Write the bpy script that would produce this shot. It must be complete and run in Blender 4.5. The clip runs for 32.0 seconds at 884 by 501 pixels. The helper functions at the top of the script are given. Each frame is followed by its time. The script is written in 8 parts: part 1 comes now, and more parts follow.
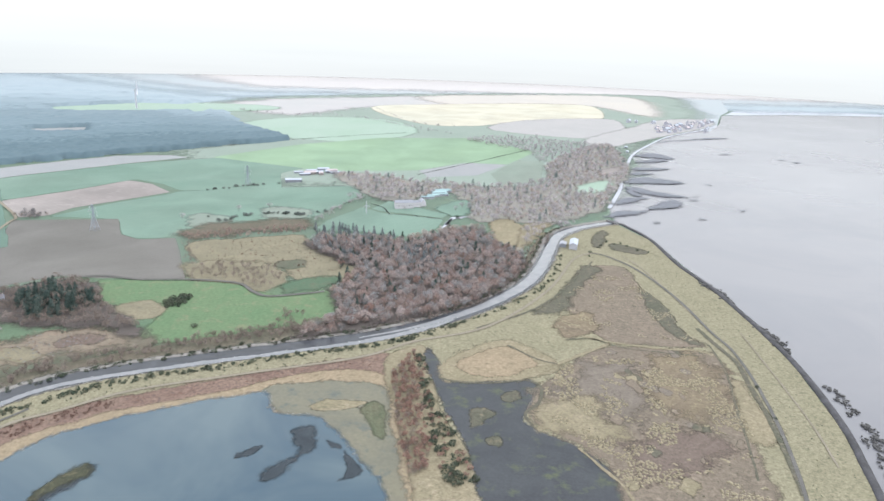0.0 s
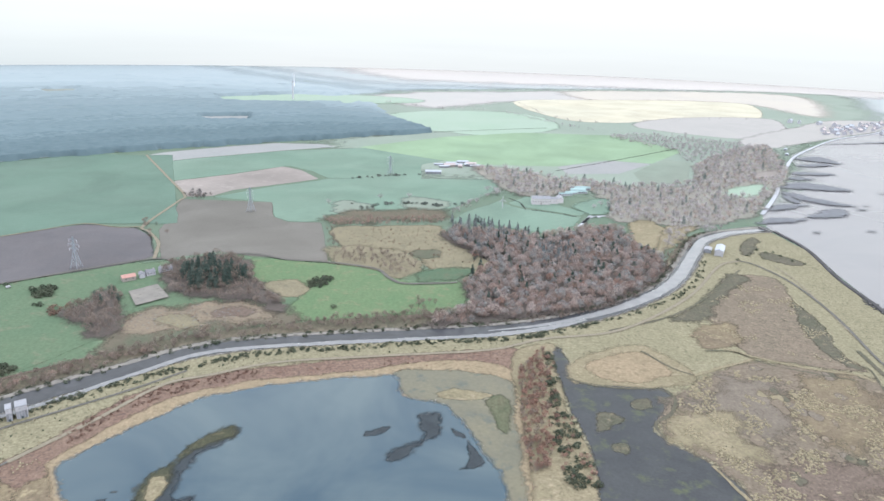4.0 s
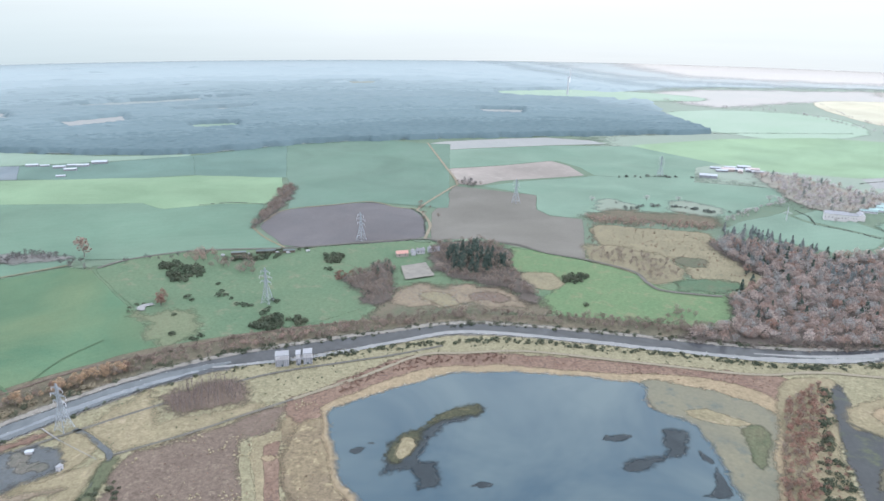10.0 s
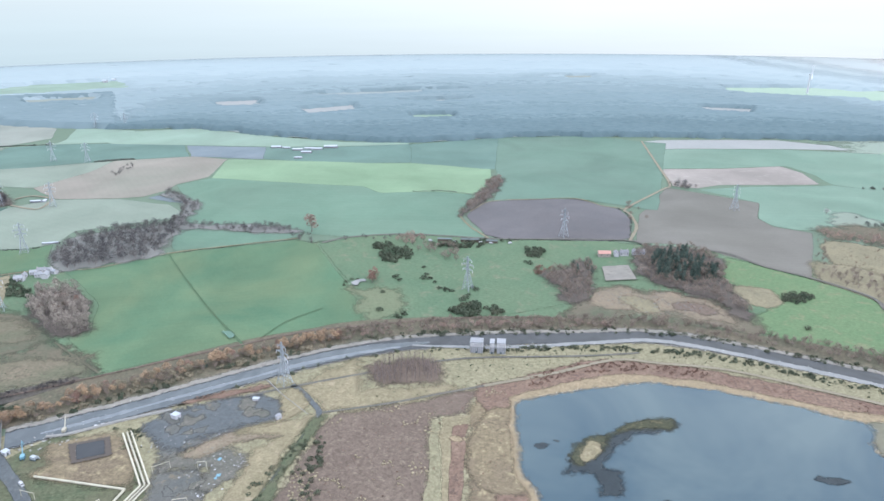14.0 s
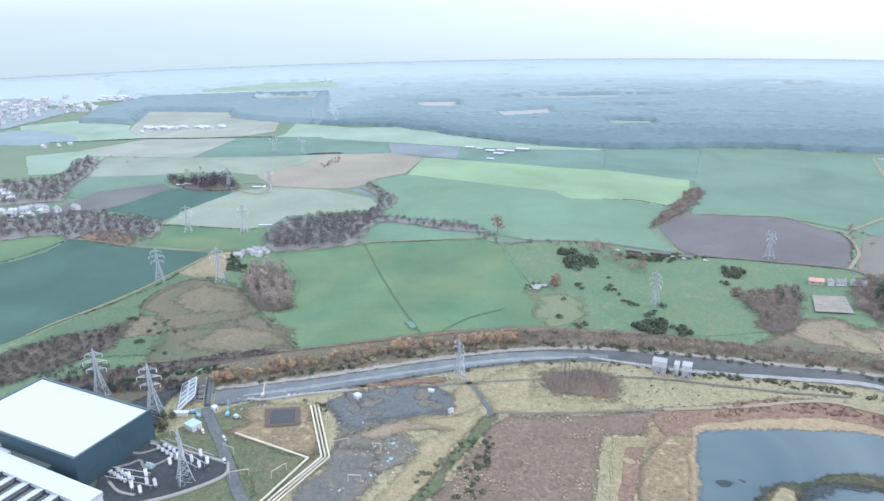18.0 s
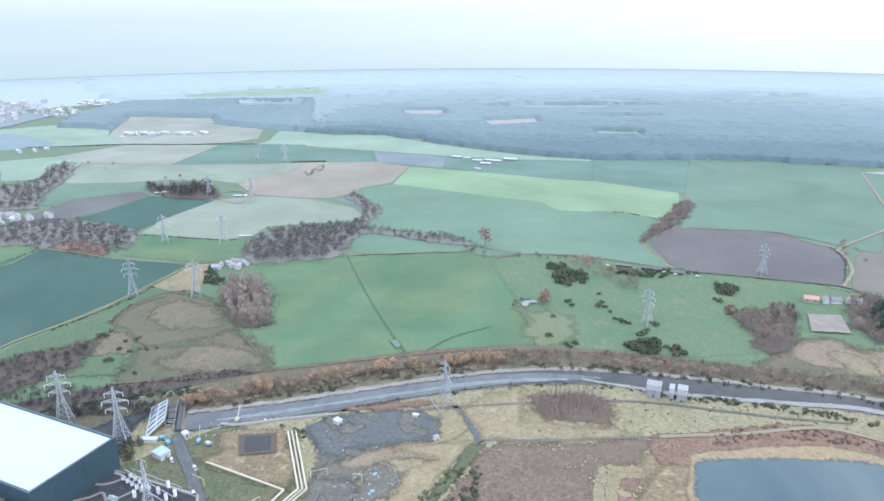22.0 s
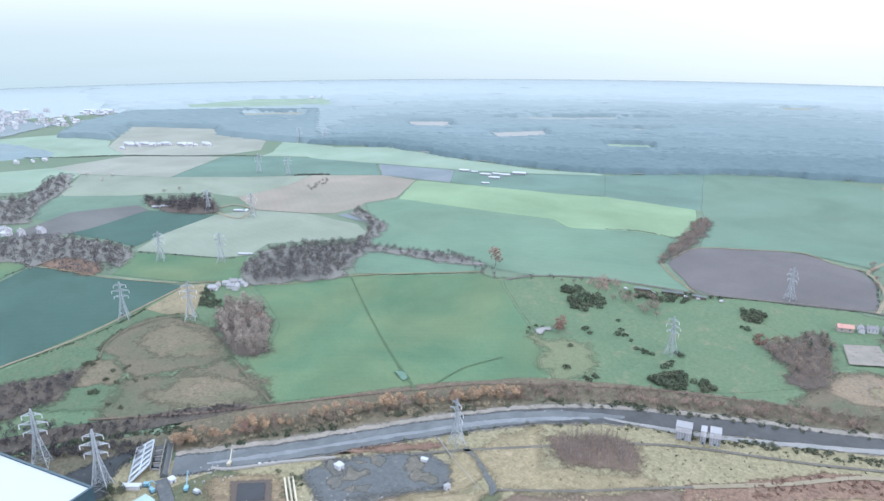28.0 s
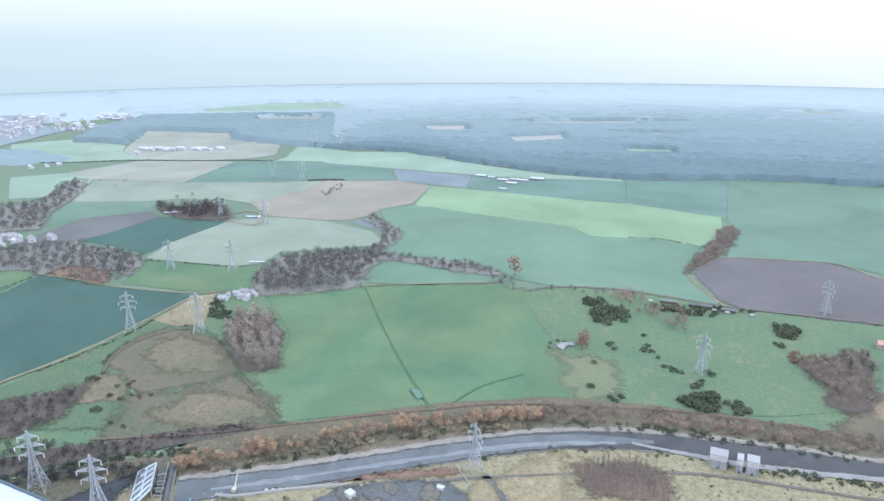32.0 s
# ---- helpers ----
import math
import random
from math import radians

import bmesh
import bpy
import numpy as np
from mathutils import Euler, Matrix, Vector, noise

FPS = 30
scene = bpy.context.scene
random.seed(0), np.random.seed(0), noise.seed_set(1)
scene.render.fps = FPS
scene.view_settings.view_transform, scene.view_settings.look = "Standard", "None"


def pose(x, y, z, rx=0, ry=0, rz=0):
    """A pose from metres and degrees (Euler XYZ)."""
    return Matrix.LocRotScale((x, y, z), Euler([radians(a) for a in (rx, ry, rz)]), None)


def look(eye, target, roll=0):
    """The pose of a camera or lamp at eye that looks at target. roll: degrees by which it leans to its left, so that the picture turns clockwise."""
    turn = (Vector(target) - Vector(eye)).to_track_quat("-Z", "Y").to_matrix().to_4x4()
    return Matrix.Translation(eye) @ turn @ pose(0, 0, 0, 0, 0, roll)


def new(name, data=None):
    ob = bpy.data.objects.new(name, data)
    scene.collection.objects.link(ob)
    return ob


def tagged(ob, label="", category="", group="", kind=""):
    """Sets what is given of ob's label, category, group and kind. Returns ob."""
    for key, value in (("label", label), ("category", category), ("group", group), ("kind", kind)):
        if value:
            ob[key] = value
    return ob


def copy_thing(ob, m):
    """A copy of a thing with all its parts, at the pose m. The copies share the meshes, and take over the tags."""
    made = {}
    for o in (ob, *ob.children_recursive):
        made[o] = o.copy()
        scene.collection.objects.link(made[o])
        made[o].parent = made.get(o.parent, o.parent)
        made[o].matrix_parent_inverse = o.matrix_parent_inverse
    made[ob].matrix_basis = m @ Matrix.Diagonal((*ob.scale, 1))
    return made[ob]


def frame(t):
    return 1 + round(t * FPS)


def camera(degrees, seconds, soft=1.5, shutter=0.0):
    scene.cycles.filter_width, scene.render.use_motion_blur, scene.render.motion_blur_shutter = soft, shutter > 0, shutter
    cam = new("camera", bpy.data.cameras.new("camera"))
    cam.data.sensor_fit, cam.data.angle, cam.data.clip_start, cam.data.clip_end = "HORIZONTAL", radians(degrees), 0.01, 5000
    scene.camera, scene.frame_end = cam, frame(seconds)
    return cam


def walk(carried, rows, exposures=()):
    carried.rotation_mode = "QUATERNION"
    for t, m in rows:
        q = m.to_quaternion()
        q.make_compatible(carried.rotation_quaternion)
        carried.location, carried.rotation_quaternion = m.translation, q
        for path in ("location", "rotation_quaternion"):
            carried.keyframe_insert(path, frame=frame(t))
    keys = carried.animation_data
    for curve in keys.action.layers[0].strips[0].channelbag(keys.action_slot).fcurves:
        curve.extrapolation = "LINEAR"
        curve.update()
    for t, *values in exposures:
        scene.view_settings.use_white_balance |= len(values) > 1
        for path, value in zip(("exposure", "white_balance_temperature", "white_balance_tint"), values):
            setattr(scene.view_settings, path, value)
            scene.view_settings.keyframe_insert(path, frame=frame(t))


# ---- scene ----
cam = camera(66.0, 32.0)
walk(cam, [
    (0, look((25.9, -7.6, 316.1), (61.5, 467.2, 163.7), 2.10)),
    (0.5, look((25.7, -7.3, 316.0), (48.6, 468.1, 162.7), 2.07)),
    (1, look((25.6, -7.5, 316.2), (37.9, 468.0, 162.0), 2.07)),
    (1.5, look((25.7, -8.0, 316.2), (25.6, 467.4, 161.3), 1.97)),
    (2, look((25.8, -7.8, 316.0), (13.4, 467.2, 160.5), 1.90)),
    (2.5, look((25.3, -7.6, 316.1), (1.6, 466.7, 159.7), 1.89)),
    (3, look((25.4, -7.5, 316.0), (-11.2, 465.6, 158.5), 1.78)),
    (3.5, look((25.1, -7.5, 315.8), (-23.2, 464.4, 157.5), 1.79)),
    (5.5, look((24.6, -8.4, 314.9), (-79.7, 453.2, 153.6), 1.50)),
    (6, look((24.7, -7.8, 314.6), (-91.9, 450.8, 153.1), 1.41)),
    (6.5, look((24.3, -8.0, 314.3), (-106.1, 446.8, 152.6), 1.32)),
    (7, look((23.8, -8.1, 314.4), (-120.7, 442.2, 152.1), 1.21)),
    (7.5, look((23.8, -8.1, 314.5), (-136.9, 436.5, 151.7), 1.09)),
    (8, look((24.6, -8.4, 315.3), (-154.8, 428.8, 151.8), 0.93)),
    (8.5, look((24.4, -8.5, 315.8), (-170.7, 421.5, 151.5), 0.82)),
    (9, look((24.4, -8.5, 315.9), (-185.8, 414.3, 151.2), 0.72)),
    (9.5, look((24.2, -8.6, 315.9), (-199.4, 407.0, 150.7), 0.62)),
    (10, look((24.3, -8.8, 315.6), (-212.1, 399.5, 150.2), 0.49)),
    (10.5, look((23.9, -9.0, 315.5), (-225.8, 391.1, 149.5), 0.41)),
    (11, look((23.6, -9.5, 315.5), (-241.2, 380.5, 149.0), 0.27)),
    (11.5, look((23.5, -9.5, 315.6), (-255.8, 370.0, 148.4), 0.11)),
    (12, look((23.4, -10.0, 315.6), (-271.0, 357.7, 147.9), -0.00)),
    (12.5, look((23.7, -10.5, 316.3), (-284.3, 345.5, 147.8), -0.10)),
    (13, look((24.0, -10.7, 317.0), (-298.2, 332.2, 147.9), -0.28)),
    (13.5, look((24.6, -11.0, 317.5), (-310.6, 319.0, 148.2), -0.37)),
    (14, look((24.9, -11.4, 317.9), (-323.7, 304.4, 148.3), -0.51)),
    (14.5, look((25.0, -11.3, 317.9), (-336.5, 289.6, 148.3), -0.65)),
    (15, look((25.6, -11.3, 317.8), (-347.5, 275.2, 148.6), -0.82)),
    (15.5, look((25.4, -11.0, 317.8), (-358.5, 261.1, 148.7), -0.92)),
    (17.5, look((22.6, -10.8, 316.8), (-395.0, 208.3, 150.7), -1.20)),
    (18, look((20.6, -9.8, 316.8), (-403.8, 196.5, 151.5), -1.21)),
    (18.5, look((18.0, -7.3, 316.6), (-409.8, 192.3, 151.7), -1.15)),
    (19, look((14.8, -6.1, 316.4), (-413.6, 192.5, 152.1), -0.99)),
    (19.5, look((12.0, -5.1, 316.0), (-417.3, 192.5, 152.5), -0.88)),
    (20, look((8.8, -4.0, 315.9), (-421.1, 192.6, 153.0), -0.81)),
    (20.5, look((5.3, -2.0, 316.0), (-425.3, 193.3, 153.5), -0.76)),
    (21, look((2.0, -0.0, 316.0), (-428.1, 197.1, 154.3), -0.66)),
    (21.5, look((-1.8, 1.4, 315.6), (-422.4, 218.5, 154.6), -0.42)),
    (22, look((-6.0, 2.7, 315.5), (-427.1, 219.4, 155.1), -0.40)),
    (22.5, look((-9.8, 4.0, 315.5), (-431.8, 219.4, 155.7), -0.33)),
    (23, look((-13.6, 5.7, 315.3), (-433.5, 225.9, 156.5), -0.23)),
    (23.5, look((-17.3, 6.9, 315.3), (-435.6, 230.6, 157.4), -0.17)),
    (24, look((-21.3, 7.2, 315.6), (-439.0, 232.4, 158.1), -0.10)),
    (24.5, look((-25.4, 9.1, 315.6), (-443.9, 233.0, 158.3), -0.07)),
    (25, look((-29.5, 11.0, 315.1), (-449.0, 233.6, 158.7), -0.08)),
    (25.5, look((-32.7, 11.9, 315.0), (-453.1, 233.3, 159.3), -0.07)),
    (27.5, look((-49.0, 17.9, 315.1), (-472.4, 234.5, 160.9), -0.11)),
    (28, look((-52.6, 19.3, 314.5), (-476.9, 234.7, 160.9), -0.15)),
    (28.5, look((-55.0, 21.3, 313.8), (-480.4, 235.0, 160.8), -0.20)),
    (29, look((-58.6, 22.6, 313.5), (-484.6, 235.1, 160.8), -0.21)),
    (29.5, look((-62.8, 24.3, 313.4), (-489.5, 235.6, 160.9), -0.23)),
    (30, look((-66.7, 25.7, 313.3), (-494.1, 235.8, 161.3), -0.26)),
    (30.5, look((-70.4, 27.0, 313.2), (-498.5, 236.2, 161.5), -0.31)),
    (31, look((-74.5, 28.8, 313.1), (-503.2, 236.8, 161.6), -0.32)),
    (31.5, look((-78.2, 30.6, 312.8), (-507.6, 237.3, 161.6), -0.38)),
    (32, look((-82.1, 31.9, 312.7), (-512.0, 237.6, 161.5), -0.37)),
], exposures=[(0, 0.05, 6380, 10.5), (6, 0.04, 6320, 10), (13, 0.09, 6080, 9.5), (19, 0.22, 5900, 9.5), (32, 0.17, 5910, 9.5)])


# ---- sky, sun and light ----
SUN_ELEV, SUN_AZ = 30.0, 70.0      # degrees; azimuth clockwise from +y
world = bpy.data.worlds.new("hazy_sky")
scene.world = world
world.use_nodes = True
wn, wl = world.node_tree.nodes, world.node_tree.links
wn.clear()
w_out, w_bg = wn.new("ShaderNodeOutputWorld"), wn.new("ShaderNodeBackground")
w_sky = wn.new("ShaderNodeTexSky")
w_sky.sky_type, w_sky.sun_disc = "NISHITA", False
w_sky.sun_elevation, w_sky.sun_rotation = radians(SUN_ELEV), radians(SUN_AZ)
w_gain = wn.new("ShaderNodeVectorMath")
w_gain.operation = "SCALE"
w_gain.inputs["Scale"].default_value = 0.08
w_co, w_sep = wn.new("ShaderNodeTexCoord"), wn.new("ShaderNodeSeparateXYZ")
w_ramp = wn.new("ShaderNodeValToRGB")
w_map = wn.new("ShaderNodeMapRange")
w_map.inputs[1].default_value, w_map.inputs[2].default_value = -0.12, 0.30
wl.new(w_co.outputs["Generated"], w_sep.inputs[0])
wl.new(w_sep.outputs["Z"], w_map.inputs[0])
wl.new(w_map.outputs[0], w_ramp.inputs[0])
stops = [(0, (0.480, 0.560, 0.592)), (0.136, (0.528, 0.616, 0.648)), (0.22, (0.544, 0.640, 0.672)), (0.286, (0.608, 0.688, 0.720)), (0.33, (0.672, 0.744, 0.760)), (0.39, (0.736, 0.792, 0.800)), (0.47, (0.776, 0.800, 0.800)), (0.62, (0.845, 0.862, 0.880)), (1, (0.792, 0.836, 0.880))]
ramp = w_ramp.color_ramp
while len(ramp.elements) < len(stops):
    ramp.elements.new(0.5)
for e, (p, c) in zip(ramp.elements, stops):
    e.position, e.color = p, (*c, 1)
w_glow = wn.new("ShaderNodeVectorMath")      # the haze is whiter on the sun's side
w_glow.operation = "DOT_PRODUCT"
w_glow.inputs[1].default_value = (math.sin(radians(SUN_AZ)), math.cos(radians(SUN_AZ)), 0)
wl.new(w_co.outputs["Generated"], w_glow.inputs[0])
w_side = wn.new("ShaderNodeMapRange")
w_side.inputs[1].default_value, w_side.inputs[2].default_value, w_side.inputs[4].default_value = -1.0, -0.3, 0.9
wl.new(w_glow.outputs["Value"], w_side.inputs[0])
w_white = wn.new("ShaderNodeMix")
w_white.data_type = "RGBA"
w_white.inputs[7].default_value = (0.97, 1.0, 1.0, 1)
wl.new(w_side.outputs[0], w_white.inputs[0])
wl.new(w_ramp.outputs[0], w_white.inputs[6])
w_cloud = wn.new("ShaderNodeTexNoise")
w_cloud.inputs["Scale"].default_value, w_cloud.inputs["Detail"].default_value = 3.0, 5.0
w_mapping = wn.new("ShaderNodeMapping")
w_mapping.inputs["Scale"].default_value = (1, 1, 9)
wl.new(w_co.outputs["Generated"], w_mapping.inputs[0])
wl.new(w_mapping.outputs[0], w_cloud.inputs["Vector"])
w_cmap = wn.new("ShaderNodeMapRange")
w_cmap.inputs[3].default_value, w_cmap.inputs[4].default_value = 0.93, 1.05
wl.new(w_cloud.outputs[0], w_cmap.inputs[0])
w_cm = wn.new("ShaderNodeVectorMath")
w_cm.operation = "SCALE"
wl.new(w_white.outputs[2], w_cm.inputs[0])
w_high = wn.new("ShaderNodeMapRange")      # the cloud sheet is brighter overhead than in the haze
w_high.inputs[1].default_value, w_high.inputs[2].default_value, w_high.inputs[3].default_value, w_high.inputs[4].default_value = 0.07, 0.35, 1.0, 2.35
wl.new(w_sep.outputs["Z"], w_high.inputs[0])
w_mul = wn.new("ShaderNodeMath")
w_mul.operation = "MULTIPLY"
wl.new(w_cmap.outputs[0], w_mul.inputs[0])
wl.new(w_high.outputs[0], w_mul.inputs[1])
wl.new(w_mul.outputs[0], w_cm.inputs["Scale"])
w_mix = wn.new("ShaderNodeMix")
w_mix.data_type = "RGBA"
w_mix.inputs[0].default_value = 0.88
wl.new(w_sky.outputs[0], w_gain.inputs[0])
wl.new(w_gain.outputs[0], w_mix.inputs[6])
wl.new(w_cm.outputs[0], w_mix.inputs[7])
wl.new(w_mix.outputs[2], w_bg.inputs[0])
w_bg.inputs[1].default_value = 1.16
wl.new(w_bg.outputs[0], w_out.inputs[0])

sun = new("sun", bpy.data.lights.new("sun", "SUN"))
sun.data.energy, sun.data.angle, sun.data.color = 1.0, radians(12), (1.0, 0.95, 0.88)
sd = Vector((math.sin(radians(SUN_AZ)) * math.cos(radians(SUN_ELEV)), math.cos(radians(SUN_AZ)) * math.cos(radians(SUN_ELEV)), math.sin(radians(SUN_ELEV))))
sun.matrix_world = Matrix.Translation((0, 0, 800)) @ sd.to_track_quat("Z", "Y").to_matrix().to_4x4()


# ---- materials ----
ALBEDO = 0.55      # a surface of this base colour shows as white under the cloud sheet


def lin(r, g, b):
    """A base colour from 0..255 display values of the surface under this sky."""
    # The blue gain puts a little haze into every base colour.
    return tuple(ALBEDO * (v / 255 / 12.92 if v < 10 else ((v / 255 + 0.055) / 1.055) ** 2.4) for v in (r * 0.995, g * 0.99, b * 1.05))


def shade(c, k):
    return tuple(min(0.9, v * k) for v in c)


def node_material(name, rough=0.9, metal=0.0, spec=0.3):
    m = bpy.data.materials.new(name)
    m.use_nodes = True
    n = m.node_tree.nodes
    b = n["Principled BSDF"]
    b.inputs["Roughness"].default_value, b.inputs["Metallic"].default_value = rough, metal
    b.inputs["Specular IOR Level"].default_value = spec
    return m, n, m.node_tree.links, b


def noise_node(n, l, co, scale, detail=4.0, rough=0.6, dist=0.0):
    t = n.new("ShaderNodeTexNoise")
    t.inputs["Scale"].default_value, t.inputs["Detail"].default_value = scale, detail
    t.inputs["Roughness"].default_value, t.inputs["Distortion"].default_value = rough, dist
    l.new(co, t.inputs["Vector"])
    return t


def mix_node(n, l, fac, a, b, lo=0.35, hi=0.65):
    """Colours a and b mixed where fac runs from lo to hi."""
    r = n.new("ShaderNodeMapRange")
    r.inputs[1].default_value, r.inputs[2].default_value = lo, hi
    l.new(fac, r.inputs[0])
    m = n.new("ShaderNodeMix")
    m.data_type = "RGBA"
    l.new(r.outputs[0], m.inputs[0])
    for sock, v in ((m.inputs[6], a), (m.inputs[7], b)):
        if isinstance(v, tuple):
            sock.default_value = (*v, 1)
        else:
            l.new(v, sock)
    return m.outputs[2]


def ragged_alpha(n, l, co, b):
    """Growth thins out in tufts towards the edge of its patch (the fade attribute runs from 0 inside to 1 outside)."""
    at = n.new("ShaderNodeAttribute")
    at.attribute_name = "fade"
    wide, tuft = noise_node(n, l, co, 0.055, 3, 0.6), noise_node(n, l, co, 0.3, 4, 0.7)
    add = n.new("ShaderNodeMath")
    add.operation = "ADD"
    l.new(wide.outputs[0], add.inputs[0])
    l.new(tuft.outputs[0], add.inputs[1])
    both = n.new("ShaderNodeMath")
    both.operation = "MULTIPLY_ADD"
    both.inputs[1].default_value, both.inputs[2].default_value = 0.75, -0.75
    l.new(add.outputs[0], both.inputs[0])
    total = n.new("ShaderNodeMath")
    total.operation = "ADD"
    l.new(at.outputs["Fac"], total.inputs[0])
    l.new(both.outputs[0], total.inputs[1])
    cut = n.new("ShaderNodeMapRange")
    cut.inputs[1].default_value, cut.inputs[2].default_value, cut.inputs[3].default_value, cut.inputs[4].default_value = 0.34, 0.66, 1.0, 0.0
    l.new(total.outputs[0], cut.inputs[0])
    l.new(cut.outputs[0], b.inputs["Alpha"])


def earth(name, c, c2, c3=None, big=0.012, small=0.12, rows=None, fine=0.6, rough=0.95, bump=0.4, lo=0.34, hi=0.68, mottle=0.0):
    """Ground cover: c broken by large patches of c2, small tufts of c3 and, for fields, drill rows (angle in degrees, spacing in metres, strength)."""
    m, n, l, b = node_material(name, rough, 0, 0.15)
    co = n.new("ShaderNodeTexCoord").outputs["Object"]
    col = mix_node(n, l, noise_node(n, l, co, big, 5, 0.62, 0.6).outputs[0], c, c2, lo, hi)
    if c3:
        col = mix_node(n, l, noise_node(n, l, co, small, 4, 0.65).outputs[0], col, c3, 0.55, 0.68)
    fine_n = noise_node(n, l, co, fine, 3, 0.7)
    dk = n.new("ShaderNodeMapRange")
    dk.inputs[3].default_value, dk.inputs[4].default_value = 0.72 - mottle, 1.25 + mottle
    if mottle:      # clumps of a few metres on top of the fine grain
        clump = noise_node(n, l, co, 0.3, 6, 0.75, 0.3)
        mean = n.new("ShaderNodeMath")
        mean.operation = "MULTIPLY_ADD"
        l.new(clump.outputs[0], mean.inputs[0])
        mean.inputs[1].default_value = 1.6
        half = n.new("ShaderNodeMath")
        half.operation = "MULTIPLY_ADD"
        l.new(fine_n.outputs[0], half.inputs[0])
        half.inputs[1].default_value, half.inputs[2].default_value = 0.7, -0.65
        l.new(half.outputs[0], mean.inputs[2])
        l.new(mean.outputs[0], dk.inputs[0])
    else:
        l.new(fine_n.outputs[0], dk.inputs[0])
    sc = n.new("ShaderNodeVectorMath")
    sc.operation = "SCALE"
    l.new(col, sc.inputs[0])
    l.new(dk.outputs[0], sc.inputs["Scale"])
    col = sc.outputs[0]
    if rows:      # broad uneven growth, then the drill rows
        growth = n.new("ShaderNodeMapRange")
        growth.inputs[1].default_value, growth.inputs[2].default_value, growth.inputs[3].default_value, growth.inputs[4].default_value = 0.3, 0.7, 0.86, 1.12
        l.new(noise_node(n, l, co, 0.007, 4, 0.55, 0.5).outputs[0], growth.inputs[0])
        s1 = n.new("ShaderNodeVectorMath")
        s1.operation = "SCALE"
        l.new(col, s1.inputs[0])
        l.new(growth.outputs[0], s1.inputs["Scale"])
        col = s1.outputs[0]
        mp = n.new("ShaderNodeMapping")
        mp.inputs["Rotation"].default_value = (0, 0, radians(rows[0]))
        l.new(co, mp.inputs[0])
        wv = n.new("ShaderNodeTexWave")
        wv.inputs["Scale"].default_value = 0.314 / rows[1]
        wv.inputs["Distortion"].default_value, wv.inputs["Detail Scale"].default_value = 0.6, 0.4
        l.new(mp.outputs[0], wv.inputs["Vector"])
        rm = n.new("ShaderNodeMapRange")
        rm.inputs[3].default_value, rm.inputs[4].default_value = 1 - rows[2] * 0.4, 1 + rows[2] * 0.4
        l.new(wv.outputs["Fac"], rm.inputs[0])
        s2 = n.new("ShaderNodeVectorMath")
        s2.operation = "SCALE"
        l.new(col, s2.inputs[0])
        l.new(rm.outputs[0], s2.inputs["Scale"])
        col = s2.outputs[0]
    l.new(col, b.inputs["Base Color"])
    bp = n.new("ShaderNodeBump")
    bp.inputs["Strength"].default_value, bp.inputs["Distance"].default_value = bump, 0.5
    l.new(fine_n.outputs[0], bp.inputs["Height"])
    l.new(bp.outputs[0], b.inputs["Normal"])
    ragged_alpha(n, l, co, b)
    return m


def water_mat(name, c, c2, rough=0.12, ripple=0.15, scale=0.02, spec=0.5):
    m, n, l, b = node_material(name, rough, 0, spec)
    b.inputs["IOR"].default_value = 1.33
    co = n.new("ShaderNodeTexCoord").outputs["Object"]
    l.new(mix_node(n, l, noise_node(n, l, co, scale, 4, 0.6, 0.8).outputs[0], c, c2, 0.35, 0.65), b.inputs["Base Color"])
    rr = n.new("ShaderNodeMapRange")
    rr.inputs[3].default_value, rr.inputs[4].default_value = rough * 0.6, rough * 1.8
    l.new(noise_node(n, l, co, scale * 0.6, 3, 0.6).outputs[0], rr.inputs[0])
    l.new(rr.outputs[0], b.inputs["Roughness"])
    bp = n.new("ShaderNodeBump")
    bp.inputs["Strength"].default_value, bp.inputs["Distance"].default_value = ripple, 0.2
    l.new(noise_node(n, l, co, 0.5, 3, 0.6).outputs[0], bp.inputs["Height"])
    l.new(bp.outputs[0], b.inputs["Normal"])
    ragged_alpha(n, l, co, b)
    return m


def surface(name, c, rough=0.7, metal=0.0, vary=0.18, scale=0.4, spec=0.4, dirt=None):
    """Plain built surface with weathering at two scales and a little tone change from piece to piece."""
    m, n, l, b = node_material(name, rough, metal, spec)
    co = n.new("ShaderNodeTexCoord").outputs["Object"]
    d = dirt or shade(c, 0.6)
    col = mix_node(n, l, noise_node(n, l, co, scale, 5, 0.65).outputs[0], c, d, 0.52, 0.8)
    info = n.new("ShaderNodeObjectInfo")
    r = n.new("ShaderNodeMapRange")
    r.inputs[3].default_value, r.inputs[4].default_value = 1 - vary, 1 + vary
    l.new(info.outputs["Random"], r.inputs[0])
    s = n.new("ShaderNodeVectorMath")
    s.operation = "SCALE"
    l.new(col, s.inputs[0])
    l.new(r.outputs[0], s.inputs["Scale"])
    l.new(s.outputs[0], b.inputs["Base Color"])
    bp = n.new("ShaderNodeBump")
    bp.inputs["Strength"].default_value, bp.inputs["Distance"].default_value = 0.2, 0.05
    l.new(noise_node(n, l, co, scale * 8, 3, 0.6).outputs[0], bp.inputs["Height"])
    l.new(bp.outputs[0], b.inputs["Normal"])
    return m


